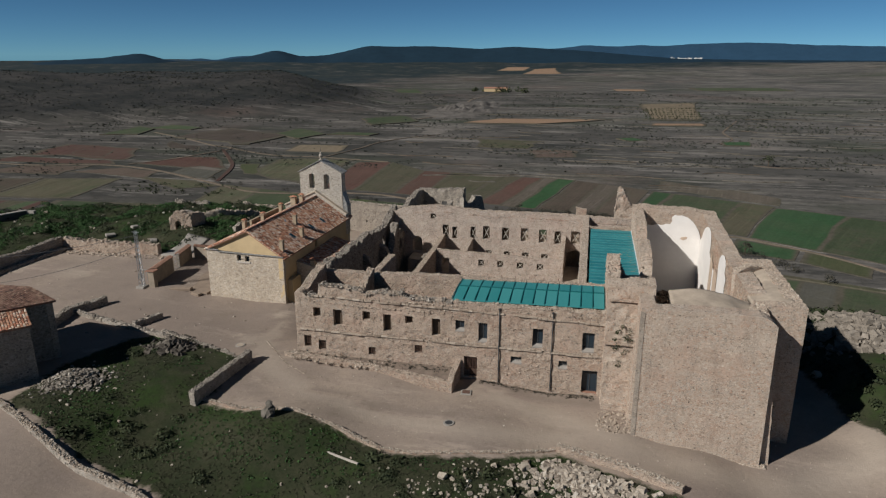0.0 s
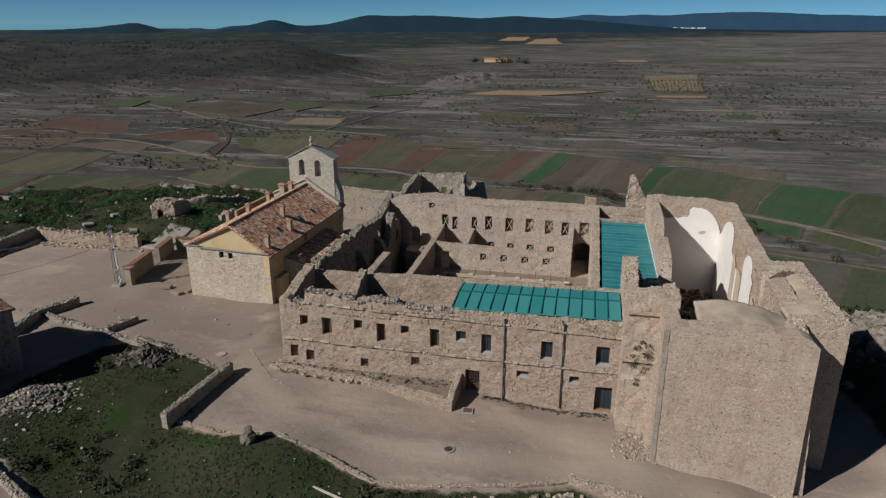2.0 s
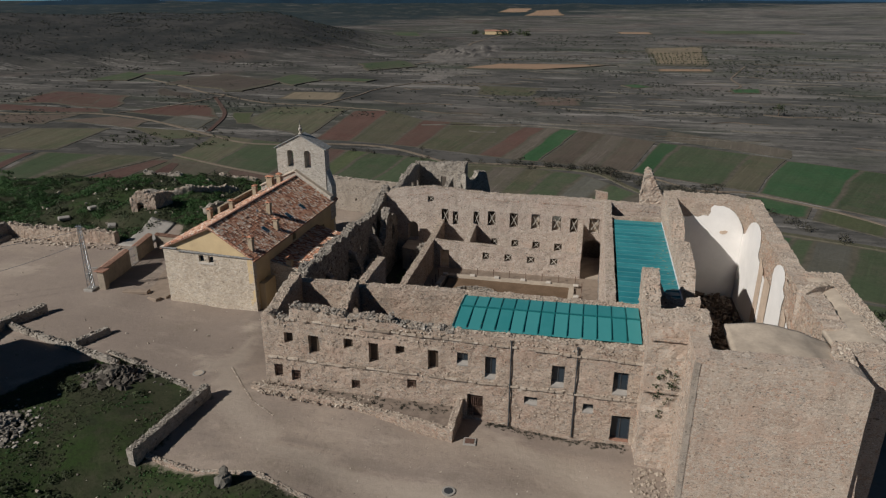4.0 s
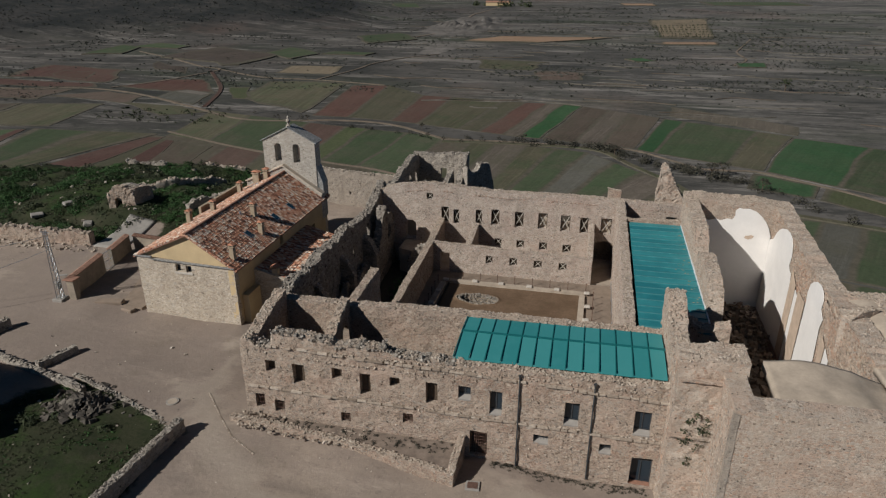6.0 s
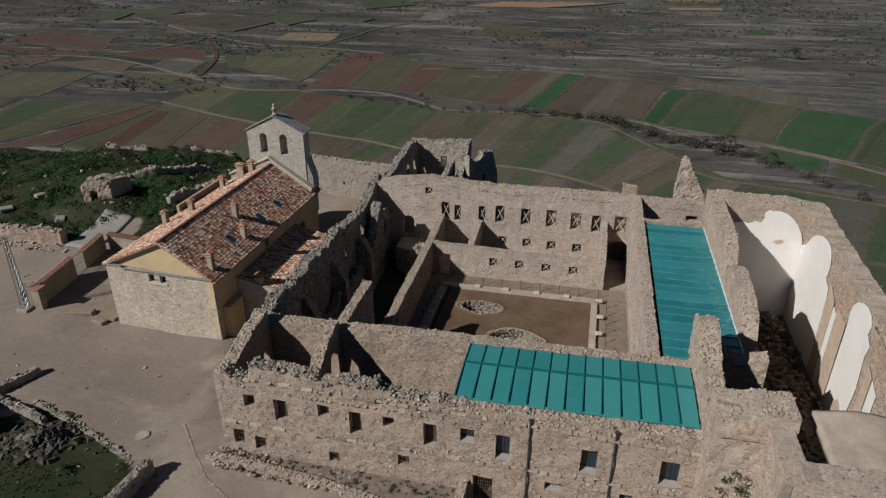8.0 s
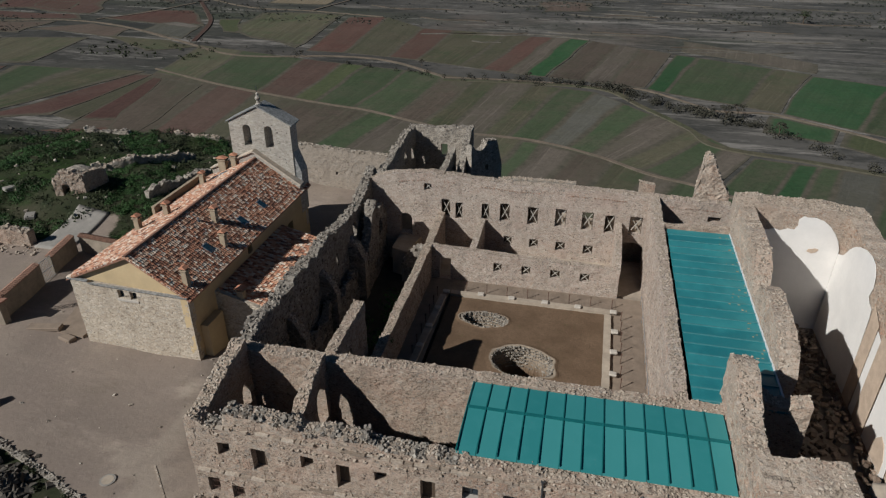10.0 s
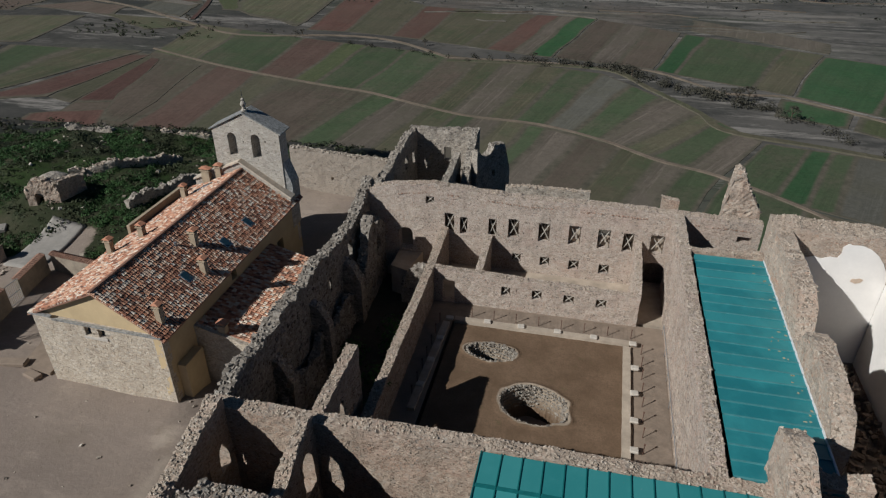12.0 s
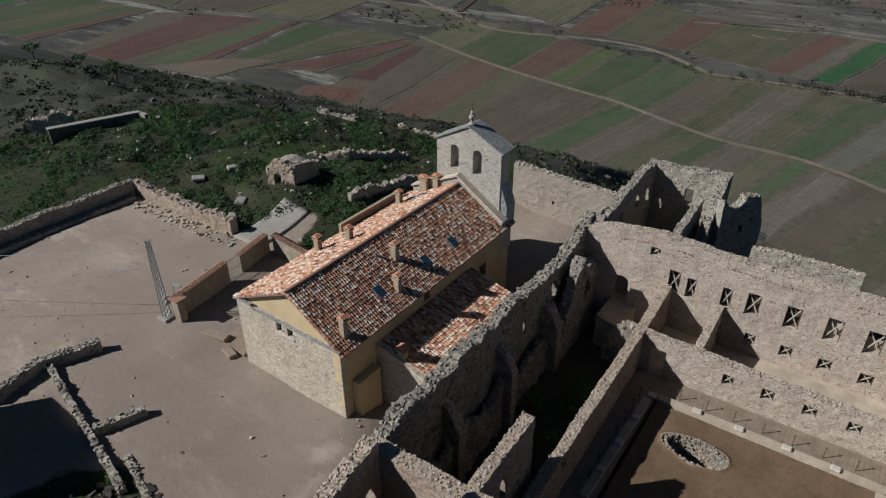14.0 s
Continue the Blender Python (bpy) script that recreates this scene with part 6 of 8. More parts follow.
for k, (x, y, h) in enumerate(((63, 392, 9), (70, 399, 8), (-46, 447, 6), (12, 428, 7), (-310, 498, 6), (150, 350, 9), (168, 690, 12), (85, 372, 8), (-210, 478, 5), (-120, 470, 5))):
    tree(x, y, PLAIN, h, M_DRYBUSH if k != 6 else M_BUSH, k, "bare grey tree beside the stream" if k != 6 else "dark round tree standing alone on the plain")
spots = []
for i in range(15):
    for j in range(6):
        u, v = i / 14, j / 9
        x = (99 + 129 * u) * v + (88 + 86 * u) * (1 - v)
        y = (1543 + 84 * u) * v + (1180 + 4 * u) * (1 - v)
        spots.append((x + rr.uniform(-1, 1), y, far_z(x, y) + 1.5, rr.uniform(2.0, 3.0)))
for i in range(16):
    spots.append((190 + i * 12, 1070 + rr.uniform(-8, 8), PLAIN + 1, 2.2))
for i in range(60):
    spots.append((-380 + rr.uniform(0, 110), 445 + rr.uniform(0, 45), PLAIN + 0.5, rr.uniform(1.0, 2.0)))
tagged(foliage("orchard_rows", spots, M_BUSH, 14, 0.4, 9, 1.0), "rows of orchard trees on the plain", "orchard")
# farm and far village
farm = thing("farmhouse", -285, 1985, PLAIN, 4, "long ochre farm building far out on the plain", "farmhouse")
fz = far_z(-285, 1985) - PLAIN
part("wall", box(bmesh.new(), -34, 0, fz - 3, 34, 14, fz + 9), M_OCHRE, farm)
b = bmesh.new()
q = [b.verts.new(p) for p in ((-35, -1, fz + 9), (35, -1, fz + 9), (35, 15, fz + 9), (-35, 15, fz + 9), (-35, 7, fz + 13), (35, 7, fz + 13))]
for f_ in ((0, 1, 5, 4), (2, 3, 4, 5), (0, 4, 3), (1, 2, 5), (3, 2, 1, 0)):
    b.faces.new([q[i] for i in f_])
part("roof", b, M_TILEBED, farm)
tagged(foliage("farm_trees", [(-285 + rr.uniform(-70, 90), 1975 + rr.uniform(-30, 60), PLAIN + fz, rr.uniform(8, 14)) for _ in range(16)], M_BUSH, 30, 0.3, 11, 1.1), "dark trees round the farm", "trees")

# mountains along the horizon; the blue haze of distance is in their base colours
M_MOUNT = field_mat("hazy_wooded_mountain", (0.011, 0.028, 0.045), (0.014, 0.032, 0.05), (0.009, 0.022, 0.034), 0.4, 0.0, False)
M_FARMOUNT = field_mat("far_hazy_wooded_mountain", (0.019, 0.048, 0.084), (0.022, 0.052, 0.09), (0.016, 0.04, 0.07), 0.4, 0.0, False)


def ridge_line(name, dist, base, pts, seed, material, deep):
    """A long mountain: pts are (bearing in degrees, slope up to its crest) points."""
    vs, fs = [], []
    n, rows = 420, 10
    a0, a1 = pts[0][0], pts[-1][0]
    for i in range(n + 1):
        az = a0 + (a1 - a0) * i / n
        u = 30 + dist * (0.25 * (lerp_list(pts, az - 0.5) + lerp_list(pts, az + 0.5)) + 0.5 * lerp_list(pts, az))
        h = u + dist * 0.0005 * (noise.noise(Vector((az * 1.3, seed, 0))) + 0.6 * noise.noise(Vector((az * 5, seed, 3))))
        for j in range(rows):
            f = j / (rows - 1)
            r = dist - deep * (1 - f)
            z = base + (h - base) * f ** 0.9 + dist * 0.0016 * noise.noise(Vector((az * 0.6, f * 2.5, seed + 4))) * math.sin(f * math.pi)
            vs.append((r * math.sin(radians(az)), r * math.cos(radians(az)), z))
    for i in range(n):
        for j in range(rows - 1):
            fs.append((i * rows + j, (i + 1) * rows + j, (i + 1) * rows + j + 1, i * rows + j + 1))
    return tagged(sheet(name, vs, fs, material, smooth=True), "wooded mountain ridge on the horizon, its blue haze in the colour", "mountain", kind="structure")


NEAR = [(-62, -0.012), (-54.3, -0.0128), (-45.5, -0.017), (-43.4, -0.0106), (-41.6, -0.0073), (-39, -0.0047), (-36.2, 0.0018), (-34.3, -0.0085), (-31.4, -0.0102), (-28.4, -0.0035), (-26.1, 0.0063), (-24.4, -0.0028), (-22.5, -0.002), (-21.2, 0.0018), (-18.8, 0.0118), (-16.5, 0.0104), (-14.2, 0.0113), (-12.6, 0.0105), (-9.5, 0.0073), (-6.7, 0.0106), (-3.5, 0.0072), (-1.2, 0.0049), (1.9, 0.0003), (6.2, -0.0057), (10.4, -0.007), (20.2, -0.0077), (40, -0.008)]
FAR = [(-62, -0.008), (-54.3, -0.0092), (-45.4, -0.0105), (-44.1, -0.0119), (-34.7, -0.007), (-33, -0.0075), (-31.8, -0.0042), (-31.2, -0.0085), (-29.2, -0.0024), (-27.9, -0.002), (-21.2, -0.0028), (-3, 0.008), (-1, 0.0125), (1.4, 0.0102), (3.2, 0.0123), (5.3, 0.0107), (7, 0.0135), (8.2, 0.0138), (10.6, 0.015), (12.9, 0.014), (15.6, 0.0113), (18, 0.0103), (20, 0.0091), (40, 0.006)]
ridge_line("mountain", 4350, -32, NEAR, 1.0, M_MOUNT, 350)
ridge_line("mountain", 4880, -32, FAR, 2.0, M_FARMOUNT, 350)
M_WHITEHOUSE = plain_mat("whitewashed_walls", (0.55, 0.53, 0.5), 0.9, 0.1, 0.1, bump=0)
for k in range(24):
    az = 4.9 + 3.3 * rr.random()
    r_ = 4420 + rr.uniform(-20, 20)
    z = 30 - 0.0058 * r_ + rr.uniform(-2, 2)
    v = thing("village_house", r_ * math.sin(radians(az)), r_ * math.cos(radians(az)), z, 0, "tiny white house in a far village", "house", "far village")
    w = rr.uniform(3, 8)
    b = bmesh.new()
    q = [b.verts.new(p) for p in ((-w, -5, -30), (w, -5, -30), (w, 5, -30), (-w, 5, -30), (-w, -5, 3), (w, -5, 3), (w, 5, 3), (-w, 5, 3), (-w, 0, 5), (w, 0, 5))]
    for f_ in ((0, 1, 5, 4), (1, 2, 6, 9, 5), (2, 3, 7, 6), (3, 0, 4, 8, 7), (4, 5, 9, 8), (6, 7, 8, 9)):
        b.faces.new([q[i] for i in f_])
    part("wall", b, M_WHITEHOUSE, v)
# gullied pale slopes by the farm road
M_GULLY = field_mat("eroded_pale_marl", (0.1, 0.09, 0.08), (0.2, 0.18, 0.16), (0.08, 0.072, 0.062), 0.7, 0.0, False)


def gullies(x0, x1, y0, y1, high, seed):
    """A patch of bare marl cut by small ravines."""
    nx, ny = 44, 60
    vs = []
    for j in range(ny + 1):
        for i in range(nx + 1):
            u, v = i / nx, j / ny
            x, y = x0 + (x1 - x0) * u, y0 + (y1 - y0) * v
            mask = math.sin(math.pi * u) * math.sin(math.pi * v) + 0.35 * noise.noise(Vector((x * 0.02, y * 0.012, seed))) - 0.28
            cut = abs(noise.noise(Vector((x * 0.035, y * 0.016, seed + 2)))) + 0.5 * abs(noise.noise(Vector((x * 0.09, y * 0.04, seed + 5))))
            vs.append((x, y, far_z(x, y) - 0.5 + max(-2, high * mask * (0.35 + 1.3 * cut))))
    fs = [(j * (nx + 1) + i, j * (nx + 1) + i + 1, (j + 1) * (nx + 1) + i + 1, (j + 1) * (nx + 1) + i) for j in range(ny) for i in range(nx)]
    tagged(sheet("eroded_slope", vs, fs, M_GULLY), "bare pale marl slope cut by gullies", "slope", kind="structure")


gullies(-330, -170, 1080, 1620, 13, 1)
gullies(-245, -185, 850, 1040, 3, 2)
gullies(30, 130, 840, 900, 3, 3)


# ---- fittings of the convent ----
front_ob = bpy.data.objects["wall_south"]
north_ob = bpy.data.objects["wall_north"]
cloister_ob = bpy.data.objects["wall_cloister"]


def braced_window(x0, x1, z0, z1, y, name="window_brace"):
    """A timber frame with a diagonal cross, set in an opening."""
    w = thing(name, (x0 + x1) / 2, y, z0, 0, "weathered timber cross bracing in a window opening", "window brace", "braced windows")
    hw, h = (x1 - x0) / 2 - 0.03, z1 - z0 - 0.04
    part("brace", beam(bmesh.new(), (-hw, 0, 0.04), (hw, 0, h), 0.07, 0.08), M_WOOD, w)
    part("brace", beam(bmesh.new(), (hw, 0.06, 0.04), (-hw, 0.06, h), 0.07, 0.08), M_WOOD, w)
    for sx in (-hw, hw):
        part("jamb", beam(bmesh.new(), (sx, 0.03, 0), (sx, 0.03, h), 0.06, 0.08), M_DARKWOOD, w)
    return w


for a, b_, c, e in nw:
    braced_window(a, b_, c, e, 95.55)
for a, b_, c, e in ((-14.67, -13.88, 1.12, 2.05), (-11.95, -11.1, 1.1, 2.02), (-9.2, -8.3, 1.08, 1.99), (-6.4, -5.54, 1.06, 1.97)):
    braced_window(a, b_, c, e, 88.8)
# a row of projecting brick heads under the top of the north wall
M_BRICKHEAD = stones_mat("red_brick_heads", (0.46, 0.34, 0.26), (0.4, 0.25, 0.18), (0.28, 0.18, 0.13))
rr = random.Random(71)
spots = []
for k in range(130):
    x = -28.2 + 34.4 * k / 130 + rr.uniform(-0.1, 0.1)
    if noise.noise(Vector((x * 0.35, 2, 2))) > -0.02:
        spots.append((x, 95.28, lerp_list([(-29.4, 6.2), (-22.6, 7.2), (-14, 6.75), (-5, 6.8), (7, 6.5)], x) + rr.uniform(-0.03, 0.03), rr.uniform(0.1, 0.17)))
stones("brick_heads", spots, M_BRICKHEAD, north_ob, "row of red brick heads below the wall top", 72)
# dark panel added behind an opening to stand for the shade inside
def shutter(x0, x1, z0, z1, y):
    b = bmesh.new()
    n_ = 4
    for i in range(n_):
        xa = x0 + (x1 - x0) * i / n_
        box(b, xa + 0.006, y, z0, xa + (x1 - x0) / n_ - 0.006, y + 0.05, z1)
    ob = part("shutter", b, M_DARKWOOD)
    tagged(ob, "dark panel added deep in a window opening for the shade inside", "shutter", "dark shutters")


for i in (0, 1, 2, 3, 4, 5, 8, 10, 11, 12, 13):
    shutter(*nw[i], 95.82)
for a, b_, c, e in ((-14.67, -13.88, 1.12, 2.05), (-11.95, -11.1, 1.1, 2.02), (-9.2, -8.3, 1.08, 1.99), (-6.4, -5.54, 1.06, 1.97)):
    shutter(a, b_, c, e, 89.05)
# boarded panels behind some of the north windows
for a, b_, c, e in (nw[6], nw[7], nw[9]):
    bd = thing("window_board", (a + b_) / 2, 95.9, c, 0, "grey board closing a window opening", "board")
    part("panel", box(bmesh.new(), -(b_ - a) / 2 - 0.02, 0, 0, (b_ - a) / 2 + 0.02, 0.05, (e - c) * (0.55 if a < -6 and a > -7 else 1.0)), M_MORTAR, bd)


def glazed(x0, x1, z0, z1, y=59.05, grille=False):
    w = thing("window", (x0 + x1) / 2, y, z0, 0, "dark-framed glazed window with a pale splayed sill", "window", "glazed windows of the south front")
    hw, h = (x1 - x0) / 2, z1 - z0
    b = bmesh.new()
    for p, q in (((-hw + 0.04, 0, 0.3), (-hw + 0.04, 0, h)), ((hw - 0.04, 0, 0.3), (hw - 0.04, 0, h)), ((0, 0, 0.3), (0, 0, h)), ((-hw, 0, h - 0.04), (hw, 0, h - 0.04)), ((-hw, 0, 0.3), (hw, 0, 0.3))):
        beam(b, p, q, 0.06, 0.06)
    part("window_frame", b, M_DARKSTEEL, w)
    part("pane", box(bmesh.new(), -hw, 0.02, 0.3, hw, 0.03, h), M_GLASS, w)
    b = bmesh.new()
    q = [b.verts.new(p) for p in ((-hw, -0.37, 0.02), (hw, -0.37, 0.02), (hw, 0.05, 0.26), (-hw, 0.05, 0.26), (-hw, -0.37, -0.1), (hw, -0.37, -0.1), (hw, 0.05, -0.1), (-hw, 0.05, -0.1))]
    for f in ((0, 1, 2, 3), (0, 4, 5, 1), (1, 5, 6, 2), (3, 7, 4, 0)):
        b.faces.new([q[i] for i in f])
    part("window_sill", b, M_CONCRETE, w, "pale sloping sill")
    if grille:
        b = bmesh.new()
        for i in range(5):
            bar(b, (-hw + hw * 2 * (i + 0.5) / 5, -0.1, 0), (-hw + hw * 2 * (i + 0.5) / 5, -0.1, h), 0.012)
        bar(b, (-hw, -0.1, h / 2), (hw, -0.1, h / 2), 0.012)
        part("grille", b, M_DARKSTEEL, w, "iron bars")
    return w


for i in (6, 7, 8, 9):
    glazed(*wins[i])
for i in (10, 11):
    glazed(*wins[i], grille=True)


def barred(x0, x1, z0, z1):
    g = thing("window_grille", (x0 + x1) / 2, 58.85, z0, 0, "iron grille in a small opening of the stone front", "grille", "window grilles")
    hw, h = (x1 - x0) / 2, z1 - z0
    for i in range(4):
        x = -hw + 2 * hw * (i + 0.5) / 4
        part("bar", bar(bmesh.new(), (x, 0, -0.02), (x, 0, h + 0.02), 0.016), M_RUST, g)
    for z in (h * 0.3, h * 0.7):
        part("bar", bar(bmesh.new(), (-hw - 0.02, 0, z), (hw + 0.02, 0, z), 0.016), M_RUST, g)


for i in (14, 15, 16, 17):
    barred(*wins[i])
    shutter(*wins[i], 59.12)
# the same added dark panels give the south windows their inner shade
for i in (0, 1, 2, 3, 4, 5):
    shutter(*wins[i], 59.2)
# grille gate
gate = thing("grille_gate", -10.35, 59.0, -0.75, 0, "rusty iron grille gate in the stone front", "gate")
for i in range(9):
    x = -0.62 + 1.24 * i / 8
    part("bar", bar(bmesh.new(), (x, 0, 0), (x, 0, 2.15), 0.018), M_RUST, gate)
for i in range(8):
    z = 0.1 + 2.0 * i / 7
    part("bar", bar(bmesh.new(), (-0.64, 0, z), (0.64, 0, z), 0.016), M_RUST, gate)
part("panel", box(bmesh.new(), -0.1, 0.03, 0.02, 0.62, 0.06, 0.75), M_DARKWOOD, gate, "dark sheet panel")
# glazed door
door = thing("door", 1.17, 59.15, -1.2, 0, "dark steel-framed glass door with a terracotta threshold", "door")
b = bmesh.new()
for p, q in (((-0.7, 0, 0), (-0.7, 0, 2.3)), ((0.7, 0, 0), (0.7, 0, 2.3)), ((0, 0, 0), (0, 0, 2.3)), ((-0.7, 0, 2.3), (0.7, 0, 2.3)), ((-0.7, 0, 0.05), (0.7, 0, 0.05)), ((-0.7, 0, 1.9), (0.7, 0, 1.9))):
    beam(b, p, q, 0.07, 0.07)
part("door_frame", b, M_DARKSTEEL, door)
part("pane", box(bmesh.new(), -0.68, 0.02, 0.08, -0.03, 0.03, 2.26), M_GLASS, door)
part("pane", box(bmesh.new(), 0.03, 0.02, 0.08, 0.68, 0.03, 2.26), M_GLASS, door)
part("threshold", box(bmesh.new(), -0.72, -0.44, -0.25, 0.72, 0.1, 0.02, 0.01), M_TILEBED, door, "terracotta threshold")


def drainpipe(x, z0, z1):
    d = thing("drainpipe", x, 58.58, z0, 0, "dark grey drainpipe with a small hopper on the stone front", "drainpipe", "drainpipes")
    part("pipe", bar(bmesh.new(), (0, 0, 0), (0, 0, z1 - z0), 0.055, 10), M_DARKSTEEL, d)
    b = bmesh.new()
    bmesh.ops.create_cone(b, cap_ends=True, segments=10, radius1=0.06, radius2=0.13, depth=0.26, matrix=Matrix.Translation((0, 0.02, z1 - z0 + 0.1)))
    part("hopper", b, M_DARKSTEEL, d)
    part("spout", bar(bmesh.new(), (0, 0.02, z1 - z0 + 0.15), (0, 0.6, z1 - z0 + 0.4), 0.07, 8), M_DARKSTEEL, d)
    for f in (0.2, 0.5, 0.8):
        part("bracket", box(bmesh.new(), -0.1, -0.02, (z1 - z0) * f, 0.1, 0.2, (z1 - z0) * f + 0.05), M_DARKSTEEL, d)


drainpipe(-7.55, -1.1, 6.55)
drainpipe(-2.5, -1.3, 6.55)
# courses of slipped stones that stand proud of the front
rr = random.Random(12)
spots = []
for z0, xa, xb in ((6.55, -27, 2), (2.75, -28, 2.2), (5.75, -26, -14)):
    for k in range(int((xb - xa) / 0.22)):
        x = xa + (xb - xa) * rr.random()
        if rr.random() < 0.8 and abs(z0 + noise.noise(Vector((x * 0.3, 0, z0))) * 0.12 - z0) < 0.3:
            spots.append((x, 58.68, z0 + noise.noise(Vector((x * 0.3, 0, z0))) * 0.15 + rr.uniform(-0.05, 0.05), rr.uniform(0.1, 0.2)))
for z0, xa, xb in ((6.5, -26.5, 2.1), (2.72, -28.3, 2.1)):
    x = xa
    b = bmesh.new()
    while x < xb:
        w_ = rr.uniform(0.25, 0.9)
        if rr.random() < 0.9:
            zz = z0 + 0.12 * noise.noise(Vector((x * 0.35, 0, z0))) - (0.02 * (x - xa) if z0 > 5 else 0.006 * (x - xa))
            box(b, x, 58.52 + rr.uniform(-0.05, 0.06), zz, x + w_, 58.75, zz + rr.uniform(0.09, 0.16))
        x += w_ + rr.uniform(0, 0.12)
    sc = part("string_course", b, M_CAP, front_ob, "broken projecting stone course")
    sc["kind"] = "stuff"
stones("course_stones", spots, M_CAP, front_ob, "", 5)
spots = []
for k in range(260):
    x, z = rr.uniform(-28.6, 2.2), rr.uniform(-0.8, 7.0)
    if not any(a - 0.15 < x < b_ + 0.15 and c - 0.15 < z < e + 0.15 for a, b_, c, e in wins):
        spots.append((x, 58.69, z, rr.uniform(0.08, 0.2)))
stones("proud_stones", spots, M_CAP, front_ob, "", 6)
# toothed broken stones along the roofless part of the parapet
spots = []
for k in range(620):
    x = rr.uniform(-27.2, -12.2)
    tooth = 0.25 * max(0, noise.noise(Vector((x * 1.7, 3, 0)))) + 0.2 * max(0, noise.noise(Vector((x * 4.1, 8, 0))))
    s_ = x - SF
    top_ = lerp_list([(0, 6.7), (2.5, 6.3), (2.7, 7.7), (7.2, 7.4), (7.7, 7.0), (9, 7.35), (11.5, 7.3), (12.2, 6.95), (17, 6.9)], s_)
    spots.append((x, rr.uniform(58.65, 59.65), top_ + rr.uniform(0, 1) * tooth * 2.2 - 0.02, rr.uniform(0.12, 0.28)))
stones("parapet_stones", spots, M_GREYCAP, front_ob, "toothed weathered grey stones", 16)

# ---- courtyard ----
court_ob = bpy.data.objects["courtyard_floor"]
kerb = [((-18.3, 85.75), (-3.4, 85.6)), ((-3.3, 85.4), (-3.5, 67.4)), ((-18.6, 85.4), (-18.9, 74.5))]
for (xa, ya), (xb, yb) in kerb:
    L = math.hypot(xb - xa, yb - ya)
    ruin_wall("kerb_wall", (xa, ya), (xb, yb), 0.6 if abs(yb - ya) < 1 else -0.6, -0.8, [(0, -0.1), (L, -0.1)], (), M_MORTAR, "low stone kerb wall round the courtyard lawn", 0.02, 0.02, 0.6, cap=None)


def block(x, y, w=0.62, d=0.5, h=0.22):
    b = box(bmesh.new(), -w / 2, -d / 2, 0, w / 2, d / 2, h, 0.06)
    for v in b.verts:
        v.co += Vector((noise.noise(v.co * 5 + Vector((x, y, 0))), noise.noise(v.co * 4 + Vector((y, x, 0))), 0)) * 0.06
    ob = part("stone_block", b, M_BLOCK)
    ob.matrix_world = pose(x, y, -0.12, 0, 0, random.uniform(-8, 8))
    tagged(ob, "pale square stone block on the courtyard kerb", "stone block", "kerb blocks")


for x, y in ((-15.4, 86.0), (-12.45, 85.95), (-9.33, 85.95), (-6.31, 85.9), (-3.1, 85.7), (-3.0, 82.67), (-3.1, 79.72), (-3.15, 76.82), (-3.2, 74.0), (-3.2, 71.2), (-18.9, 82.9), (-19.0, 80.0), (-19.1, 77.1), (-18.7, 85.8)):
    block(x, y)


def post(x, y):
    p = thing("iron_post", x, y, -0.36, 0, "short rusty iron post beside the courtyard kerb", "post", "iron posts")
    part("shaft", bar(bmesh.new(), (0, 0, 0), (0, 0, 0.95), 0.035, 6), M_RUST, p)
    part("head", box(bmesh.new(), -0.05, -0.05, 0.9, 0.05, 0.05, 1.0), M_RUST, p)


for i in range(8):
    post(-16.9 + 1.95 * i, 86.75)
for i in range(9):
    post(-2.45 - 0.02 * i, 84.9 - 1.55 * i)
for i in range(7):
    post(-19.5, 85.4 - 1.55 * i)
# pits in the lawn
PITS = ((-14.4, 82.4, 2.05, 1.1, -4), (-10.4, 77.05, 2.55, 1.95, -12))


def in_pit(x, y):
    best = 9.0
    for cx, cy, a, b_, r in PITS:
        c, s_ = math.cos(radians(r)), math.sin(radians(r))
        u, v = ((x - cx) * c + (y - cy) * s_) / a, (-(x - cx) * s_ + (y - cy) * c) / b_
        wob = 1 + 0.12 * noise.noise(Vector((x * 0.9, y * 0.9, cx)))
        best = min(best, math.hypot(u, v) / wob)
    return best


vs, fs, W2 = [], [], 0
xs = np.arange(-18.2, -3.55, 0.16)
ys = np.arange(67.5, 85.7, 0.16)
for y in ys:
    for x in xs:
        d_ = in_pit(x, y)
        z = -0.33 + 0.03 * noise.noise(Vector((x * 0.6, y * 0.6, 0)))
        z += 0.1 * math.exp(-((d_ - 1.12) / 0.1) ** 2)
        if d_ < 1.02:
            z = -0.33 - min(6.0, (1.02 - d_) * 30) + (0.25 * noise.noise(Vector((x * 2, y * 2, 1))) if d_ < 0.9 else 0.1 * noise.noise(Vector((x * 3, y * 3, 1))))
            if d_ < 0.9 and y > 77.8 and x > -10.5 and y < 80:
                z += 0.9
            if d_ < 0.9 and 81 < y and x > -13.4:
                z += 0.8
        vs.append((x, y, z))
W2 = len(xs)
fs = [(j * W2 + i, j * W2 + i + 1, (j + 1) * W2 + i + 1, (j + 1) * W2 + i) for j in range(len(ys) - 1) for i in range(W2 - 1)]
n = Nodes("dry_lawn_and_pits", 0.95, 0.1)
g = n.mix(n.gray(n.noise(0.5, 6, 0.65), 0.35, 0.7), (0.12, 0.077, 0.048), (0.18, 0.118, 0.076))
g = n.mix(n.math("MULTIPLY", n.gray(n.noise(2.2, 6, 0.8), 0.5, 0.68), 0.5), g, (0.085, 0.056, 0.036))
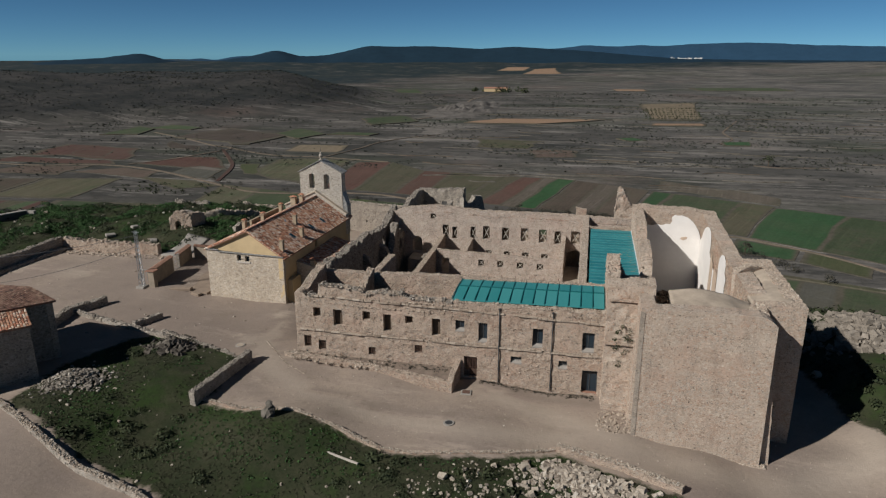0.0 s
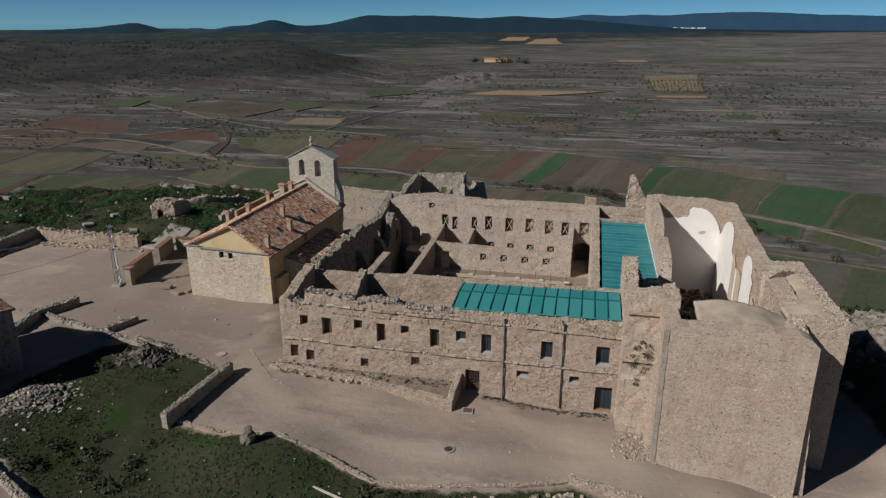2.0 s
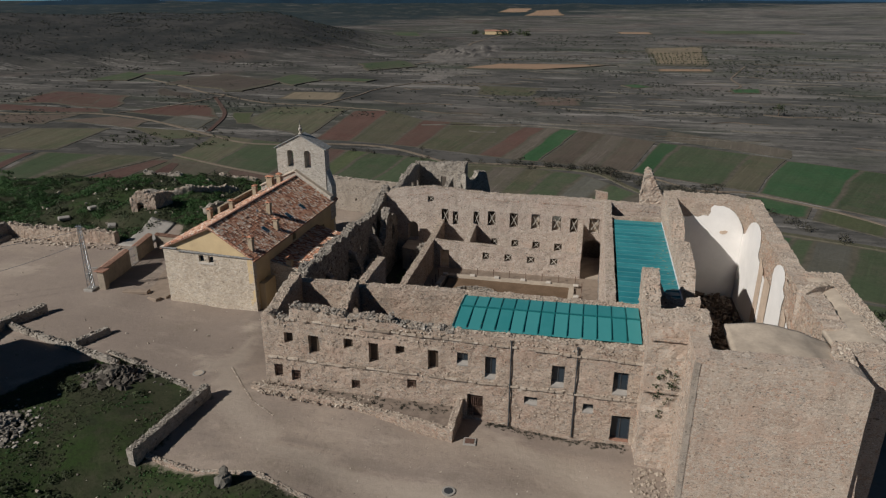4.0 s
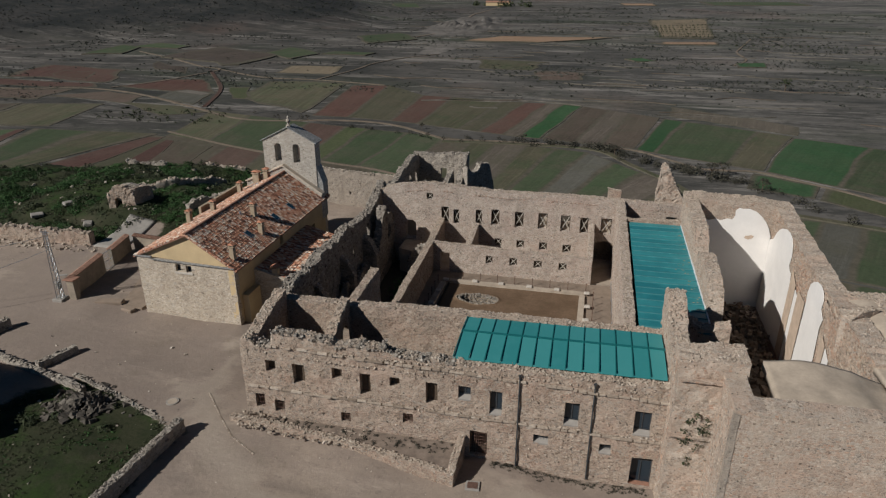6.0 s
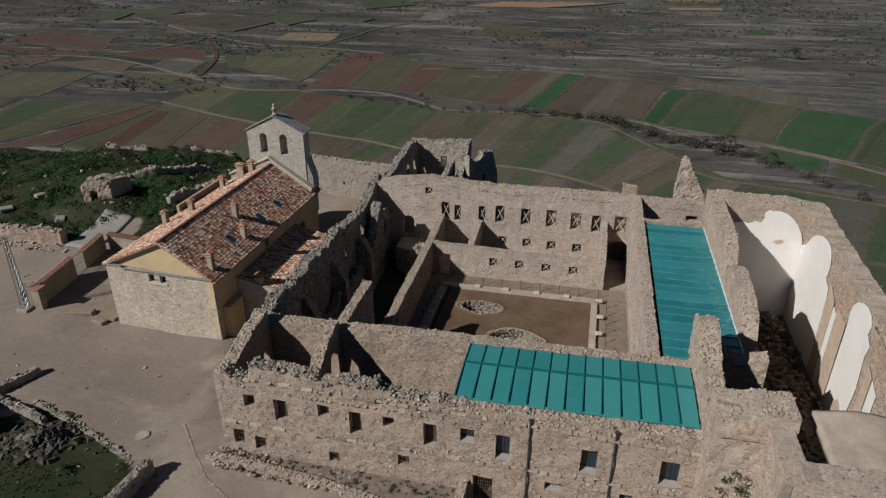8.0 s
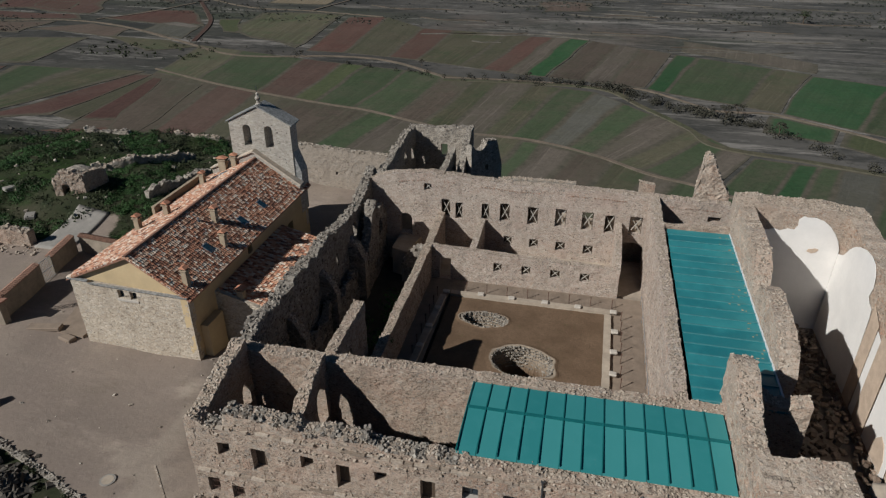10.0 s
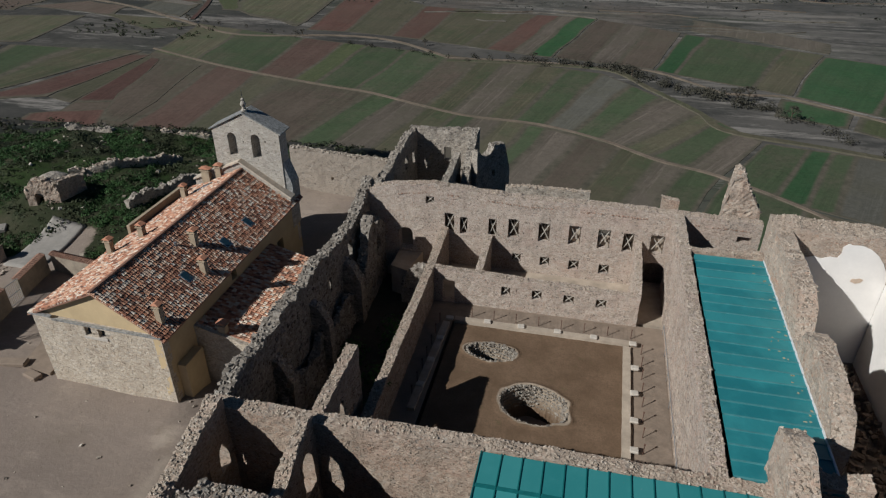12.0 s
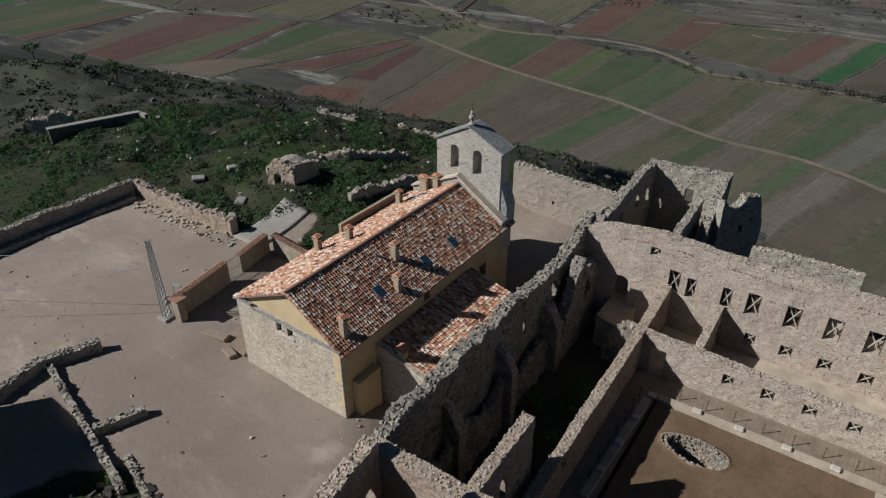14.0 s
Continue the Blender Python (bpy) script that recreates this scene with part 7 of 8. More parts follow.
g = n.mix(n.math("MULTIPLY", n.gray(n.noise(6, 4, 0.7), 0.45, 0.75), 0.6), g, (0.08, 0.06, 0.035))
g = n.mix(n.math("MULTIPLY", n.gray(n.noise(0.9, 5, 0.7), 0.62, 0.74), 0.5), g, (0.075, 0.085, 0.03))
at = n.t.nodes.new("ShaderNodeAttribute")
at.attribute_name = "pit"
g = n.mix(n.gray(n.math("ADD", at.outputs["Fac"], n.math("MULTIPLY", n.noise(2.5, 4, 0.7), 0.3)), 0.35, 0.75), g, (0.3, 0.24, 0.18))
n.bump(n.noise(8, 5, 0.7), 0.5, 0.06)
lawn_mat = n.done(g)
lawn = sheet("courtyard_lawn", vs, fs, lawn_mat)
tagged(lawn, "dry brown courtyard lawn with two stone-lined pits", "lawn", kind="structure")
pa = lawn.data.attributes.new("pit", "FLOAT", "POINT")
pa.data.foreach_set("value", [max(0.0, 1.0 - abs(in_pit(x, y) - 1.05) / 0.13) for x, y, _ in vs])
spots = []
for cx, cy, a, b_, r in PITS:
    for k in range(110):
        an = 2 * math.pi * k / 110
        for dr, dz in ((1.02, -0.34), (1.0, -0.55), (0.99, -0.85), (0.985, -1.15), (0.98, -1.5), (0.975, -1.85), (0.97, -2.2)):
            u, v = a * dr * math.cos(an), b_ * dr * math.sin(an)
            c, s_ = math.cos(radians(r)), math.sin(radians(r))
            spots.append((cx + u * c - v * s_ + rr.uniform(-0.05, 0.05), cy + u * s_ + v * c + rr.uniform(-0.05, 0.05), dz + rr.uniform(-0.06, 0.06), rr.uniform(0.12, 0.26)))
stones("pit_lining", spots, M_GREYCAP, lawn, "rubble lining of the pits", 8)
# paving boards of the walk
spots = []
walk_mat = plain_mat("walk_boards", (0.215, 0.165, 0.125), 0.9, 0.3, 1.5)
b = bmesh.new()
for k in range(60):
    box(b, -2.4 + 0.0, 67 + k * 0.31, -0.37, -0.62, 67 + k * 0.31 + 0.3, -0.335)
ob = part("paving_boards", b, walk_mat, court_ob, "narrow paving boards of the cloister walk")
ob["kind"] = "stuff"
b = bmesh.new()
for k in range(52):
    box(b, -19.0 + k * 0.31, 86.4, -0.37, -19.0 + k * 0.31 + 0.3, 88.45, -0.335)
ob = part("paving_boards", b, walk_mat, court_ob, "narrow paving boards of the cloister walk")
ob["kind"] = "stuff"
# earth colour of the upper floor, with the dim interior's shade mixed in
M_SHADEDFLOOR = plain_mat("shaded_earth_floor", (0.085, 0.068, 0.052), 0.95, 0.3, 0.8)
# floors of the ranges
slab("range_floor", [(-20.8, 89.2), (0.3, 89.2), (0.3, 95.4), (-20.8, 95.4)], -0.9, -0.45, M_MORTAR, "bare earth floor of the north range", "floor", "structure")
slab("range_floor", [(-28.4, 59.4), (1.9, 59.4), (1.9, 65.3), (-28.4, 65.3)], -0.9, -0.3, M_DECK, "bare earth floor of the south range", "floor", "structure")
slab("upper_floor", [(-12.6, 59.6), (1.9, 59.6), (1.9, 65.3), (-12.6, 65.3)], 2.3, 2.62, M_SHADEDFLOOR, "earth-covered upper floor of the south range, darkened for shade behind the windows", "floor", "structure")
# closed recess added behind the arch so that its opening reads dark
slab("arch_backing_roof", [(-3.6, 96.2), (0.6, 96.2), (0.6, 98.4), (-3.6, 98.4)], 2.4, 2.9, M_NORTH, "stone cover added behind the arch to keep it dark", "roof", "structure")
ruin_wall("wall_passage", (-3.4, 98.0), (0.5, 98.0), 0.5, -5, [(0, 2.6), (3.9, 2.6)], (), M_NORTH, "back wall added behind the arch to keep it dark", 0.0, 0.03, cap=None)
ruin_wall("wall_passage", (-3.4, 96.3), (-3.4, 98.0), 0.4, -5, [(0, 2.4), (1.7, 2.4)], (), M_NORTH, "side wall added behind the arch to keep it dark", 0.0, 0.03, cap=None)
ruin_wall("wall_passage", (0.5, 96.3), (0.5, 98.0), 0.4, -5, [(0, 2.4), (1.7, 2.4)], (), M_NORTH, "side wall added behind the arch to keep it dark", 0.0, 0.03, cap=None)
slab("mortared_ledge", [(-26.0, 92.2), (-24.2, 91.6), (-23.6, 95.3), (-26.0, 95.3)], -4.5, 0.45, M_MORTAR, "raised earth ledge by the arched niche", "ledge", "structure")
# earth at the bottom of the west range, its deep shade put into the colour
M_SHADEDEARTH = plain_mat("shade_darkened_earth", (0.045, 0.04, 0.03), 0.95, 0.4, 0.6)
slab("range_floor", [(-28.3, 66.3), (-21.5, 66.3), (-21.7, 95.2), (-28.9, 95.2)], -4.6, -2.6, M_SHADEDEARTH, "earth floor of the deep west range, darkened for its shade", "floor", "structure")
# handrail by the east range
rail = thing("handrail", -0.62, 0, -0.36, 0, "thin steel handrail along the east walk", "handrail")
part("rail", bar(bmesh.new(), (0, 70, 1.0), (0, 88, 1.0), 0.025), M_STEEL, rail)
for k in range(7):
    part("upright", bar(bmesh.new(), (0, 70 + 3 * k, 0), (0, 70 + 3 * k, 1.0), 0.02), M_STEEL, rail)

# ---- ruins to the north ----
ruin_wall("wall_tower_ruin_west", (-28.6, 97.0), (-28.4, 112.0), 0.8, -4, [(0, 6.3), (5, 6.4), (7, 6.9), (12, 7.3), (15, 7.2)], [(5, 6.2, 2.5, 5.2, 0.5), (9.5, 10.5, 3.8, 5.6, 0.4), (12.5, 13.4, 3.4, 5.2)], M_GREYSTONE, "ragged west wall of the ruined corner building", 0.45, 0.08, cap=M_GREYCAP)
ruin_wall("wall_tower_ruin_north", (-28.4, 111.4), (-21.0, 111.4), 0.8, -4, [(0, 7.2), (7.4, 7.6)], [(3.3, 4.2, 3.5, 5.2)], M_GREYSTONE, "north wall of the ruined corner building", 0.15, 0.08, cap=M_GREYCAP)
ruin_wall("wall_tower_ruin_east", (-21.0, 104.5), (-21.0, 111.8), 0.8, -4, [(0, 2.5), (1.5, 4.5), (3, 5.8), (5, 7.0), (7.3, 7.6)], (), M_GREYSTONE, "east wall of the ruined corner building", 0.4, 0.08, cap=M_GREYCAP)
ruin_wall("wall_tower_ruin_mid", (-22.8, 97.0), (-22.4, 108.0), 0.7, -4, [(0, 4.6), (5, 5.0), (9, 5.7), (11, 6.2)], (), M_GREYSTONE, "sloping middle wall of the ruined corner building", 0.25, 0.08, cap=M_GREYCAP)
ruin_wall("wall_tower_ruin_outer", (-20.3, 106.8), (-17.3, 111.9), 0.8, -4, [(0, 6.8), (1.2, 5.6), (2.2, 6.2), (3, 7.0), (4.4, 6.6), (5.2, 5.2), (5.9, 3.0)], [(2.6, 3.2, 3.0, 3.8)], M_GREYSTONE, "tall jagged fragment of wall", 0.5, 0.08, cap=M_GREYCAP)
ruin_wall("wall_perimeter", (-42.5, 106.5), (-28.8, 106.0), 0.7, -2, [(0, 5.5), (13.7, 5.0)], [(5.0, 5.3, 1.9, 2.3), (9.8, 10.2, 2.0, 2.5)], M_OLDPLASTER, "plastered perimeter wall with a toothed stone top", 0.1, 0.04, cap=M_RUBBLE, capsize=0.22)
ruin_wall("wall_perimeter_east", (-17.0, 106.4), (-7.8, 106.0), 0.6, -6, [(0, 3.2), (2, 3.5), (9.2, 3.7)], (), M_GREYSTONE, "low stretch of perimeter wall", 0.08, 0.04, capsize=0.2)
ruin_wall("pinnacle", (3.9, 97.6), (7.1, 97.6), 0.9, -6, [(0, 7.6), (0.05, 9.6), (0.3, 11.2), (0.6, 11.5), (1.0, 11.3), (1.4, 10.4), (2.1, 9.0), (2.7, 8.1), (3.2, 7.3)], (), M_TOWER, "pointed stub of masonry rising above the north wall", 0.1, 0.12, 0.3, capsize=0.2)
ruin_wall("wall_north_stub", (-1.6, 96.35), (-0.1, 96.35), 0.6, 5, [(0, 8.5), (1.5, 8.3)], (), M_STONE, "small stub on the north wall", 0.05, 0.05, 0.3, capsize=0.15)


# ---- the yard to the west ----
def loose(name, n_, xa, xb, ya, yb, s0, s1, material, label, seed, poly=None):
    rr = random.Random(seed)
    sp = []
    while len(sp) < n_:
        x, y = rr.uniform(xa, xb), rr.uniform(ya, yb)
        if poly and poly_dist(poly, x, y) < 0:
            continue
        s = rr.uniform(s0, s1) * (rr.random() ** 0.6 + 0.25)
        sp.append((x, y, ground_z(x, y) + s * 0.12, s))
    return tagged(stones(name, sp, material, None, "", seed), label, "stones")


def low_wall(name, pts, height, thick, material, label, jag=0.12, cap=M_GREYCAP, capsize=0.22):
    for (xa, ya), (xb, yb) in zip(pts, pts[1:]):
        za, zb = ground_z(xa, ya), ground_z(xb, yb)
        L = math.hypot(xb - xa, yb - ya)
        ruin_wall(name, (xa, ya), (xb, yb), thick, min(za, zb) - 1.0, [(0, za + height), (L, zb + height)], (), material, label, jag, 0.06, 0.45, cap=cap, capsize=capsize, seed=xa)


low_wall("yard_wall_north", [(-79.0, 82.6), (-70, 82.4), (-61.8, 82.6)], 1.6, 0.9, M_STONE, "broken pink-grey retaining wall at the back of the yard", 0.3, M_CAP, 0.3)
low_wall("yard_wall_west", [(-79.0, 82.6), (-80.4, 69), (-82.5, 52)], 1.9, 0.8, M_GREYSTONE, "long shaded wall along the west side of the yard", 0.2)
low_wall("yard_bank", [(-77.9, 82.0), (-79.4, 69), (-81.5, 52)], 0.5, 0.8, M_GREYSTONE, "low ledge at the foot of the yard wall", 0.1)
low_wall("low_wall", [(-57.6, 57.0), (-58.1, 61.2), (-56.4, 64.9)], 0.95, 0.7, M_GREYSTONE, "low ruined rubble wall in the yard", 0.12)
low_wall("low_wall", [(-58.4, 61.3), (-53.3, 60.1), (-47.6, 58.8), (-43.0, 57.7)], 0.5, 0.42, M_GREYSTONE, "low ruined rubble wall in the yard", 0.15)
low_wall("low_wall", [(-48.7, 59.6), (-47.4, 62.8)], 0.65, 0.55, M_GREYSTONE, "low ruined rubble wall in the yard", 0.1)

# gate wall with tile coping
wallg = thing("gate_wall", label="buff rendered yard wall with a tile coping beside the house", category="wall")
GP = [(-54.6, 71.2), (-55.4, 77.0)], [(-55.6, 78.6), (-56.2, 82.6)], [(-56.0, 82.9), (-46.4, 81.6)]
for (xa, ya), (xb, yb) in GP:
    L = math.hypot(xb - xa, yb - ya)
    w_ = ruin_wall("wall", (xa, ya), (xb, yb), 0.4, 0.0, [(0, 3.1), (L, 3.3)], (), M_GATEWALL, "", 0.0, 0.02, 0.5, cap=None, parent=wallg)
    b = bmesh.new()
    d = Vector((xb - xa, yb - ya, 0)).normalized()
    nr = Vector((-d.y, d.x, 0))
    for i in range(int(L / 0.26)):
        p = Vector((xa, ya, 3.13 + 0.2 * i * 0.26 / L)) + d * (i + 0.5) * 0.26 + nr * 0.2
        bar(b, p - nr * 0.36 - Vector((0, 0, 0.03)), p + Vector((0, 0, 0.12)), 0.1, 6)
        bar(b, p + nr * 0.36 - Vector((0, 0, 0.03)), p + Vector((0, 0, 0.12)), 0.1, 6)
    cp = part("coping_tiles", b, M_OLDTILE, w_, "clay tile coping")
    cp["kind"] = "stuff"
part("pier", box(bmesh.new(), -54.75, 70.6, 0, -53.9, 71.25, 3.2, 0.03), M_GATEWALL, wallg, "rendered gate pier")
part("pier_cap", box(bmesh.new(), -54.95, 70.4, 3.2, -53.7, 71.45, 3.32, 0.02), M_TILEBED, wallg)
gt = thing("iron_gate", -55.5, 77.05, 1.1, 92, "light grey iron bar gate in the yard wall", "gate")
for i in range(9):
    part("bar", bar(bmesh.new(), (0.05 + i * 0.18, 0, 0.1), (0.05 + i * 0.18, 0, 2.2), 0.018), M_STEEL, gt)
for z in (0.15, 1.1, 2.15):
    part("rail", beam(bmesh.new(), (0, 0, z), (1.55, 0, z), 0.04, 0.05), M_STEEL, gt)

# lattice mast
mast = thing("lattice_mast", -55.6, 70.4, ground_z(-55.6, 70.4), 0, "grey steel lattice mast carrying cables beside the gate wall", "mast")
MH = 7.4
part("base_block", box(bmesh.new(), -0.6, -0.6, -0.4, 0.6, 0.6, 0.25, 0.05), M_CONCRETE, mast, "concrete footing")
corner = lambda k, f: Vector(((0.26 - 0.14 * f) * (1 if k in (0, 1) else -1), (0.26 - 0.14 * f) * (1 if k in (1, 2) else -1), 0.2 + MH * f))
for k in range(4):
    part("leg", beam(bmesh.new(), corner(k, 0), corner(k, 1), 0.055, 0.055), M_STEEL, mast)
for i in range(13):
    f0, f1 = i / 13, (i + 1) / 13
    for k in range(4):
        part("lattice_bar", beam(bmesh.new(), corner(k, f0), corner((k + 1) % 4, f1), 0.03, 0.03), M_STEEL, mast)
part("crossarm", beam(bmesh.new(), (-0.5, 0, MH), (0.5, 0, MH), 0.06, 0.06), M_STEEL, mast)
part("cabinet", box(bmesh.new(), -0.75, 0.4, 0.9, -0.35, 0.8, 1.7, 0.02), M_CONCRETE, mast, "small pale meter box")
frame_ob = thing("pipe_frame", -56.9, 72.6, ground_z(-56.9, 72.6), 20, "small bent-pipe frame standing by the mast", "frame")
for x in (-0.4, 0.4):
    part("leg", bar(bmesh.new(), (x, 0, 0), (x, 0, 1.6), 0.03), M_STEEL, frame_ob)
part("top", box(bmesh.new(), -0.45, -0.2, 1.58, 0.45, 0.2, 1.64), M_CONCRETE, frame_ob)


def cable(a, b_, sag):
    vs, fs = [], []
    a, b_ = Vector(a), Vector(b_)
    N = 24
    for i in range(N + 1):
        t = i / N
        p = a.lerp(b_, t) - Vector((0, 0, sag * 4 * t * (1 - t)))
        for k in range(4):
            vs.append(p + Vector((0, 0.025 * math.cos(k * 1.57), 0.025 * math.sin(k * 1.57))))
    for i in range(N):
        for k in range(4):
            fs.append((4 * i + k, 4 * i + (k + 1) % 4, 4 * i + 4 + (k + 1) % 4, 4 * i + 4 + k))
    tagged(sheet("cable", vs, fs, M_DARKSTEEL), "thin black cable hung from the steel mast", "cable", "cables")


cable((-55.6, 70.4, 8.0), (-88, 52, 8.0), 1.6)
cable((-55.6, 70.4, 6.6), (-86, 50, 6.4), 3.0)
# concrete ramp and steps
crust("ramp", -61.2, -57.6, 82.4, 89.6, lambda x, y: ground_z(x, y) + 0.18, M_CONCRETE, "cracked pale concrete ramp beside the green bank", 14, 0.6)
st = thing("stone_step", -50.6, 71.2, ground_z(-50.6, 71.2), 12, "worn pale stone step before the house", "step")
part("tread", box(bmesh.new(), -1.4, -0.4, -0.1, 1.4, 0.4, 0.25, 0.05), M_DECK, st)
st = thing("stone_step", -48.0, 70.6, ground_z(-48, 70.6), -15, "square stone block beside the house", "block")
part("tread", box(bmesh.new(), -0.7, -0.35, -0.1, 0.7, 0.35, 0.3, 0.05), M_DECK, st)
slab("side_pavement", [(-53.8, 71.3), (-46.8, 71.0), (-46.8, 81.5), (-55.0, 82.2)], 0.1, 0.75, M_DECK, "grey paved strip between wall and house", "pavement", "structure")

# oven-like ruin on the green bank
ov = thing("vault_ruin", -63.5, 91.5, ground_z(-63.5, 91.5), 14, "small ruined stone vault with a dark arched mouth", "ruin")
ruin_wall("wall", (-1.9, 0), (1.6, 0), 0.8, -0.8, [(0, 1.6), (0.8, 2.6), (2.0, 2.9), (3.0, 2.4), (3.5, 1.6)], [(0.9, 1.8, -0.8, 1.3, 0.4)], M_STONE, "", 0.25, 0.1, 0.3, parent=ov, capsize=0.3)
ruin_wall("wall", (1.6, 0), (2.4, 4.0), 0.7, -0.8, [(0, 2.4), (2, 2.2), (4.0, 1.7)], (), M_STONE, "", 0.2, 0.1, 0.35, parent=ov, capsize=0.3)
ruin_wall("wall", (-1.9, 4.0), (-1.9, 0.4), 0.7, -0.8, [(0, 1.2), (3.6, 1.8)], (), M_STONE, "", 0.25, 0.1, 0.35, parent=ov, capsize=0.3)
crown_ = bmesh.new()
bmesh.ops.create_icosphere(crown_, subdivisions=3, radius=1.0, matrix=Matrix.LocRotScale((0, 2.2, 1.3), None, (1.9, 2.1, 1.2)))
for v in crown_.verts:
    v.co += v.co.normalized() * 0.15 * noise.noise(v.co * 2)
part("earth_cover", crown_, M_GREYSTONE, ov, "earth-covered vault top")
low_wall("bank_wall", [(-55.2, 93.6), (-53.4, 99.5), (-52.8, 103)], 1.0, 0.7, M_GREYSTONE, "ragged wall stub behind the house", 0.8, M_GREYCAP, 0.3)
low_wall("bank_wall", [(-51, 96.5), (-48.6, 99.8)], 0.9, 0.7, M_GREYSTONE, "ragged wall stub behind the house", 0.7, M_GREYCAP, 0.3)
low_wall("bank_wall", [(-66, 98), (-62, 101), (-58, 108)], 0.9, 0.7, M_GREYSTONE, "line of tumbled wall on the green bank", 0.4, M_CAP, 0.35)
low_wall("bank_wall", [(-90, 112), (-86, 113)], 0.4, 0.8, M_GREYSTONE, "line of tumbled wall along the hill's edge", 0.4, M_GREYCAP, 0.35)
low_wall("bank_wall", [(-80, 114), (-73, 114.6)], 0.5, 0.8, M_GREYSTONE, "line of tumbled wall along the hill's edge", 0.5, M_GREYCAP, 0.35)
low_wall("bank_wall", [(-66, 115.6), (-60, 117.5)], 0.4, 0.8, M_GREYSTONE, "line of tumbled wall along the hill's edge", 0.4, M_CAP, 0.35)
low_wall("bank_wall", [(-108, 86), (-104, 90)], 2.2, 1.2, M_GREYSTONE, "heaped ruin at the edge of the bank", 0.8, M_CAP, 0.4)
slw = thing("slab_wall", label="long low wall with a pale concrete top on the bank", category="wall")
ruin_wall("wall", (-101.5, 85.5), (-98.0, 97.0), 0.6, 0.5, [(0, 3.2), (12, 3.0)], (), M_DARKBRICK, "", 0.02, 0.04, cap=None, parent=slw)
part("top", beam(bmesh.new(), (-101.9, 85.5, 3.3), (-98.4, 97.0, 3.1), 1.0, 0.15), M_CONCRETE, slw, "pale concrete coping")
part("end_wall", box(bmesh.new(), -98.6, 96.6, 0, -96.6, 97.2, 3.1), M_CONCRETE, slw)
loose("bank_stones", 170, -100, -48, 84, 118, 0.2, 0.6, M_RUBBLE, "pale stones scattered over the green bank", 31, GREENS[1][0])
loose("yard_stones", 260, -78, -33, 50, 80, 0.06, 0.22, M_RUBBLE, "small stones scattered over the bare yard", 32)
loose("wall_foot_stones", 200, -80, -60, 80.6, 82.4, 0.1, 0.4, M_CAP, "fallen stones at the foot of the yard wall", 33)
for x, y, s in ((-72.5, 92, 1.3), (-74.5, 88.5, 1.5), (-66, 87.5, 1.6), (-64.5, 85.0, 1.2)):
    b = box(bmesh.new(), -s / 2, -s / 3, -0.1, s / 2, s / 3, 0.35, 0.08)
    ob = part("white_block", b, M_CONCRETE)
    ob.matrix_world = pose(x, y, ground_z(x, y) + 0.15, 4, 3, x * 9)
    tagged(ob, "flat white block lying on the green bank", "block", "white blocks")

# shed
SB = 2.5
shed = thing("stone_shed", -51.1, 51.4, 0, -129.7, "shaded stone shed with a dark tiled roof", "shed")
M_DARKTILE = tile_mat("dark_brown_tiles", [(0.0, (0.045, 0.028, 0.022)), (0.3, (0.1, 0.052, 0.038)), (0.7, (0.14, 0.075, 0.055)), (1.0, (0.22, 0.15, 0.11))])
ruin_wall("wall", (15.0, 0), (0, 0), 0.6, -2.5, [(0, 6.6), (15, 6.6)], [(12.0, 12.8, -0.2, 1.7)], M_GREYSTONE, "", 0.0, 0.03, cap=None, parent=shed)
ruin_wall("wall", (0.4, -2.9), (4.5, -9.0), 0.6, -1.5, [(0, 6.7), (1.5, 6.85), (7.3, 6.5)], (), M_GREYSTONE, "", 0.0, 0.03, cap=None, parent=shed)
ruin_wall("wall", (0, 0), (0.4, -2.9), 0.6, -1.5, [(0, 6.6), (2.9, 6.7)], (), M_GREYSTONE, "", 0.0, 0.03, cap=None, parent=shed)
ruin_wall("wall", (4.5, -9.0), (15.0, -9.0), 0.6, -1.5, [(0, 6.5), (10.5, 6.5)], (), M_GREYSTONE, "", 0.0, 0.03, cap=None, parent=shed)
ruin_wall("wall", (15.0, -9.0), (15.0, 0), 0.6, -1.5, [(0, 6.5), (4.5, 6.9), (9, 6.6)], (), M_GREYSTONE, "", 0.0, 0.03, cap=None, parent=shed)
roof_slope(shed, (1.2, -4.2, 7.1), (15.3, -4.2, 7.1), (-0.3, 0.4, 6.68), (15.3, 0.4, 6.68), "dark tiled slope of the shed", tiles=M_DARKTILE)
roof_slope(shed, (1.2, -4.2, 7.1), (15.3, -4.2, 7.1), (4.4, -9.4, 6.6), (15.3, -9.4, 6.6), "dark tiled slope of the shed", tiles=M_DARKTILE)
# second block of the shed, with a paler tiled roof
ruin_wall("wall", (15.0, 4.0), (SB, 4.0), 0.5, -3.0, [(0, 6.0), (15 - SB, 6.0)], (), M_GREYSTONE, "", 0.0, 0.03, cap=None, parent=shed)
ruin_wall("wall", (SB, 4.0), (SB, 0.05), 0.5, -2.5, [(0, 6.0), (3.95, 6.4)], (), M_GREYSTONE, "", 0.0, 0.03, cap=None, parent=shed)
roof_slope(shed, (SB - 0.2, 0.1, 6.5), (15.3, 0.1, 6.5), (SB - 0.2, 4.3, 6.05), (15.3, 4.3, 6.05), "paler tiled slope of the second block")
part("door_leaf", box(bmesh.new(), 2.2, -0.35, -0.2, 3.0, -0.28, 1.7), M_DARKWOOD, shed, "dark wooden door in shade")

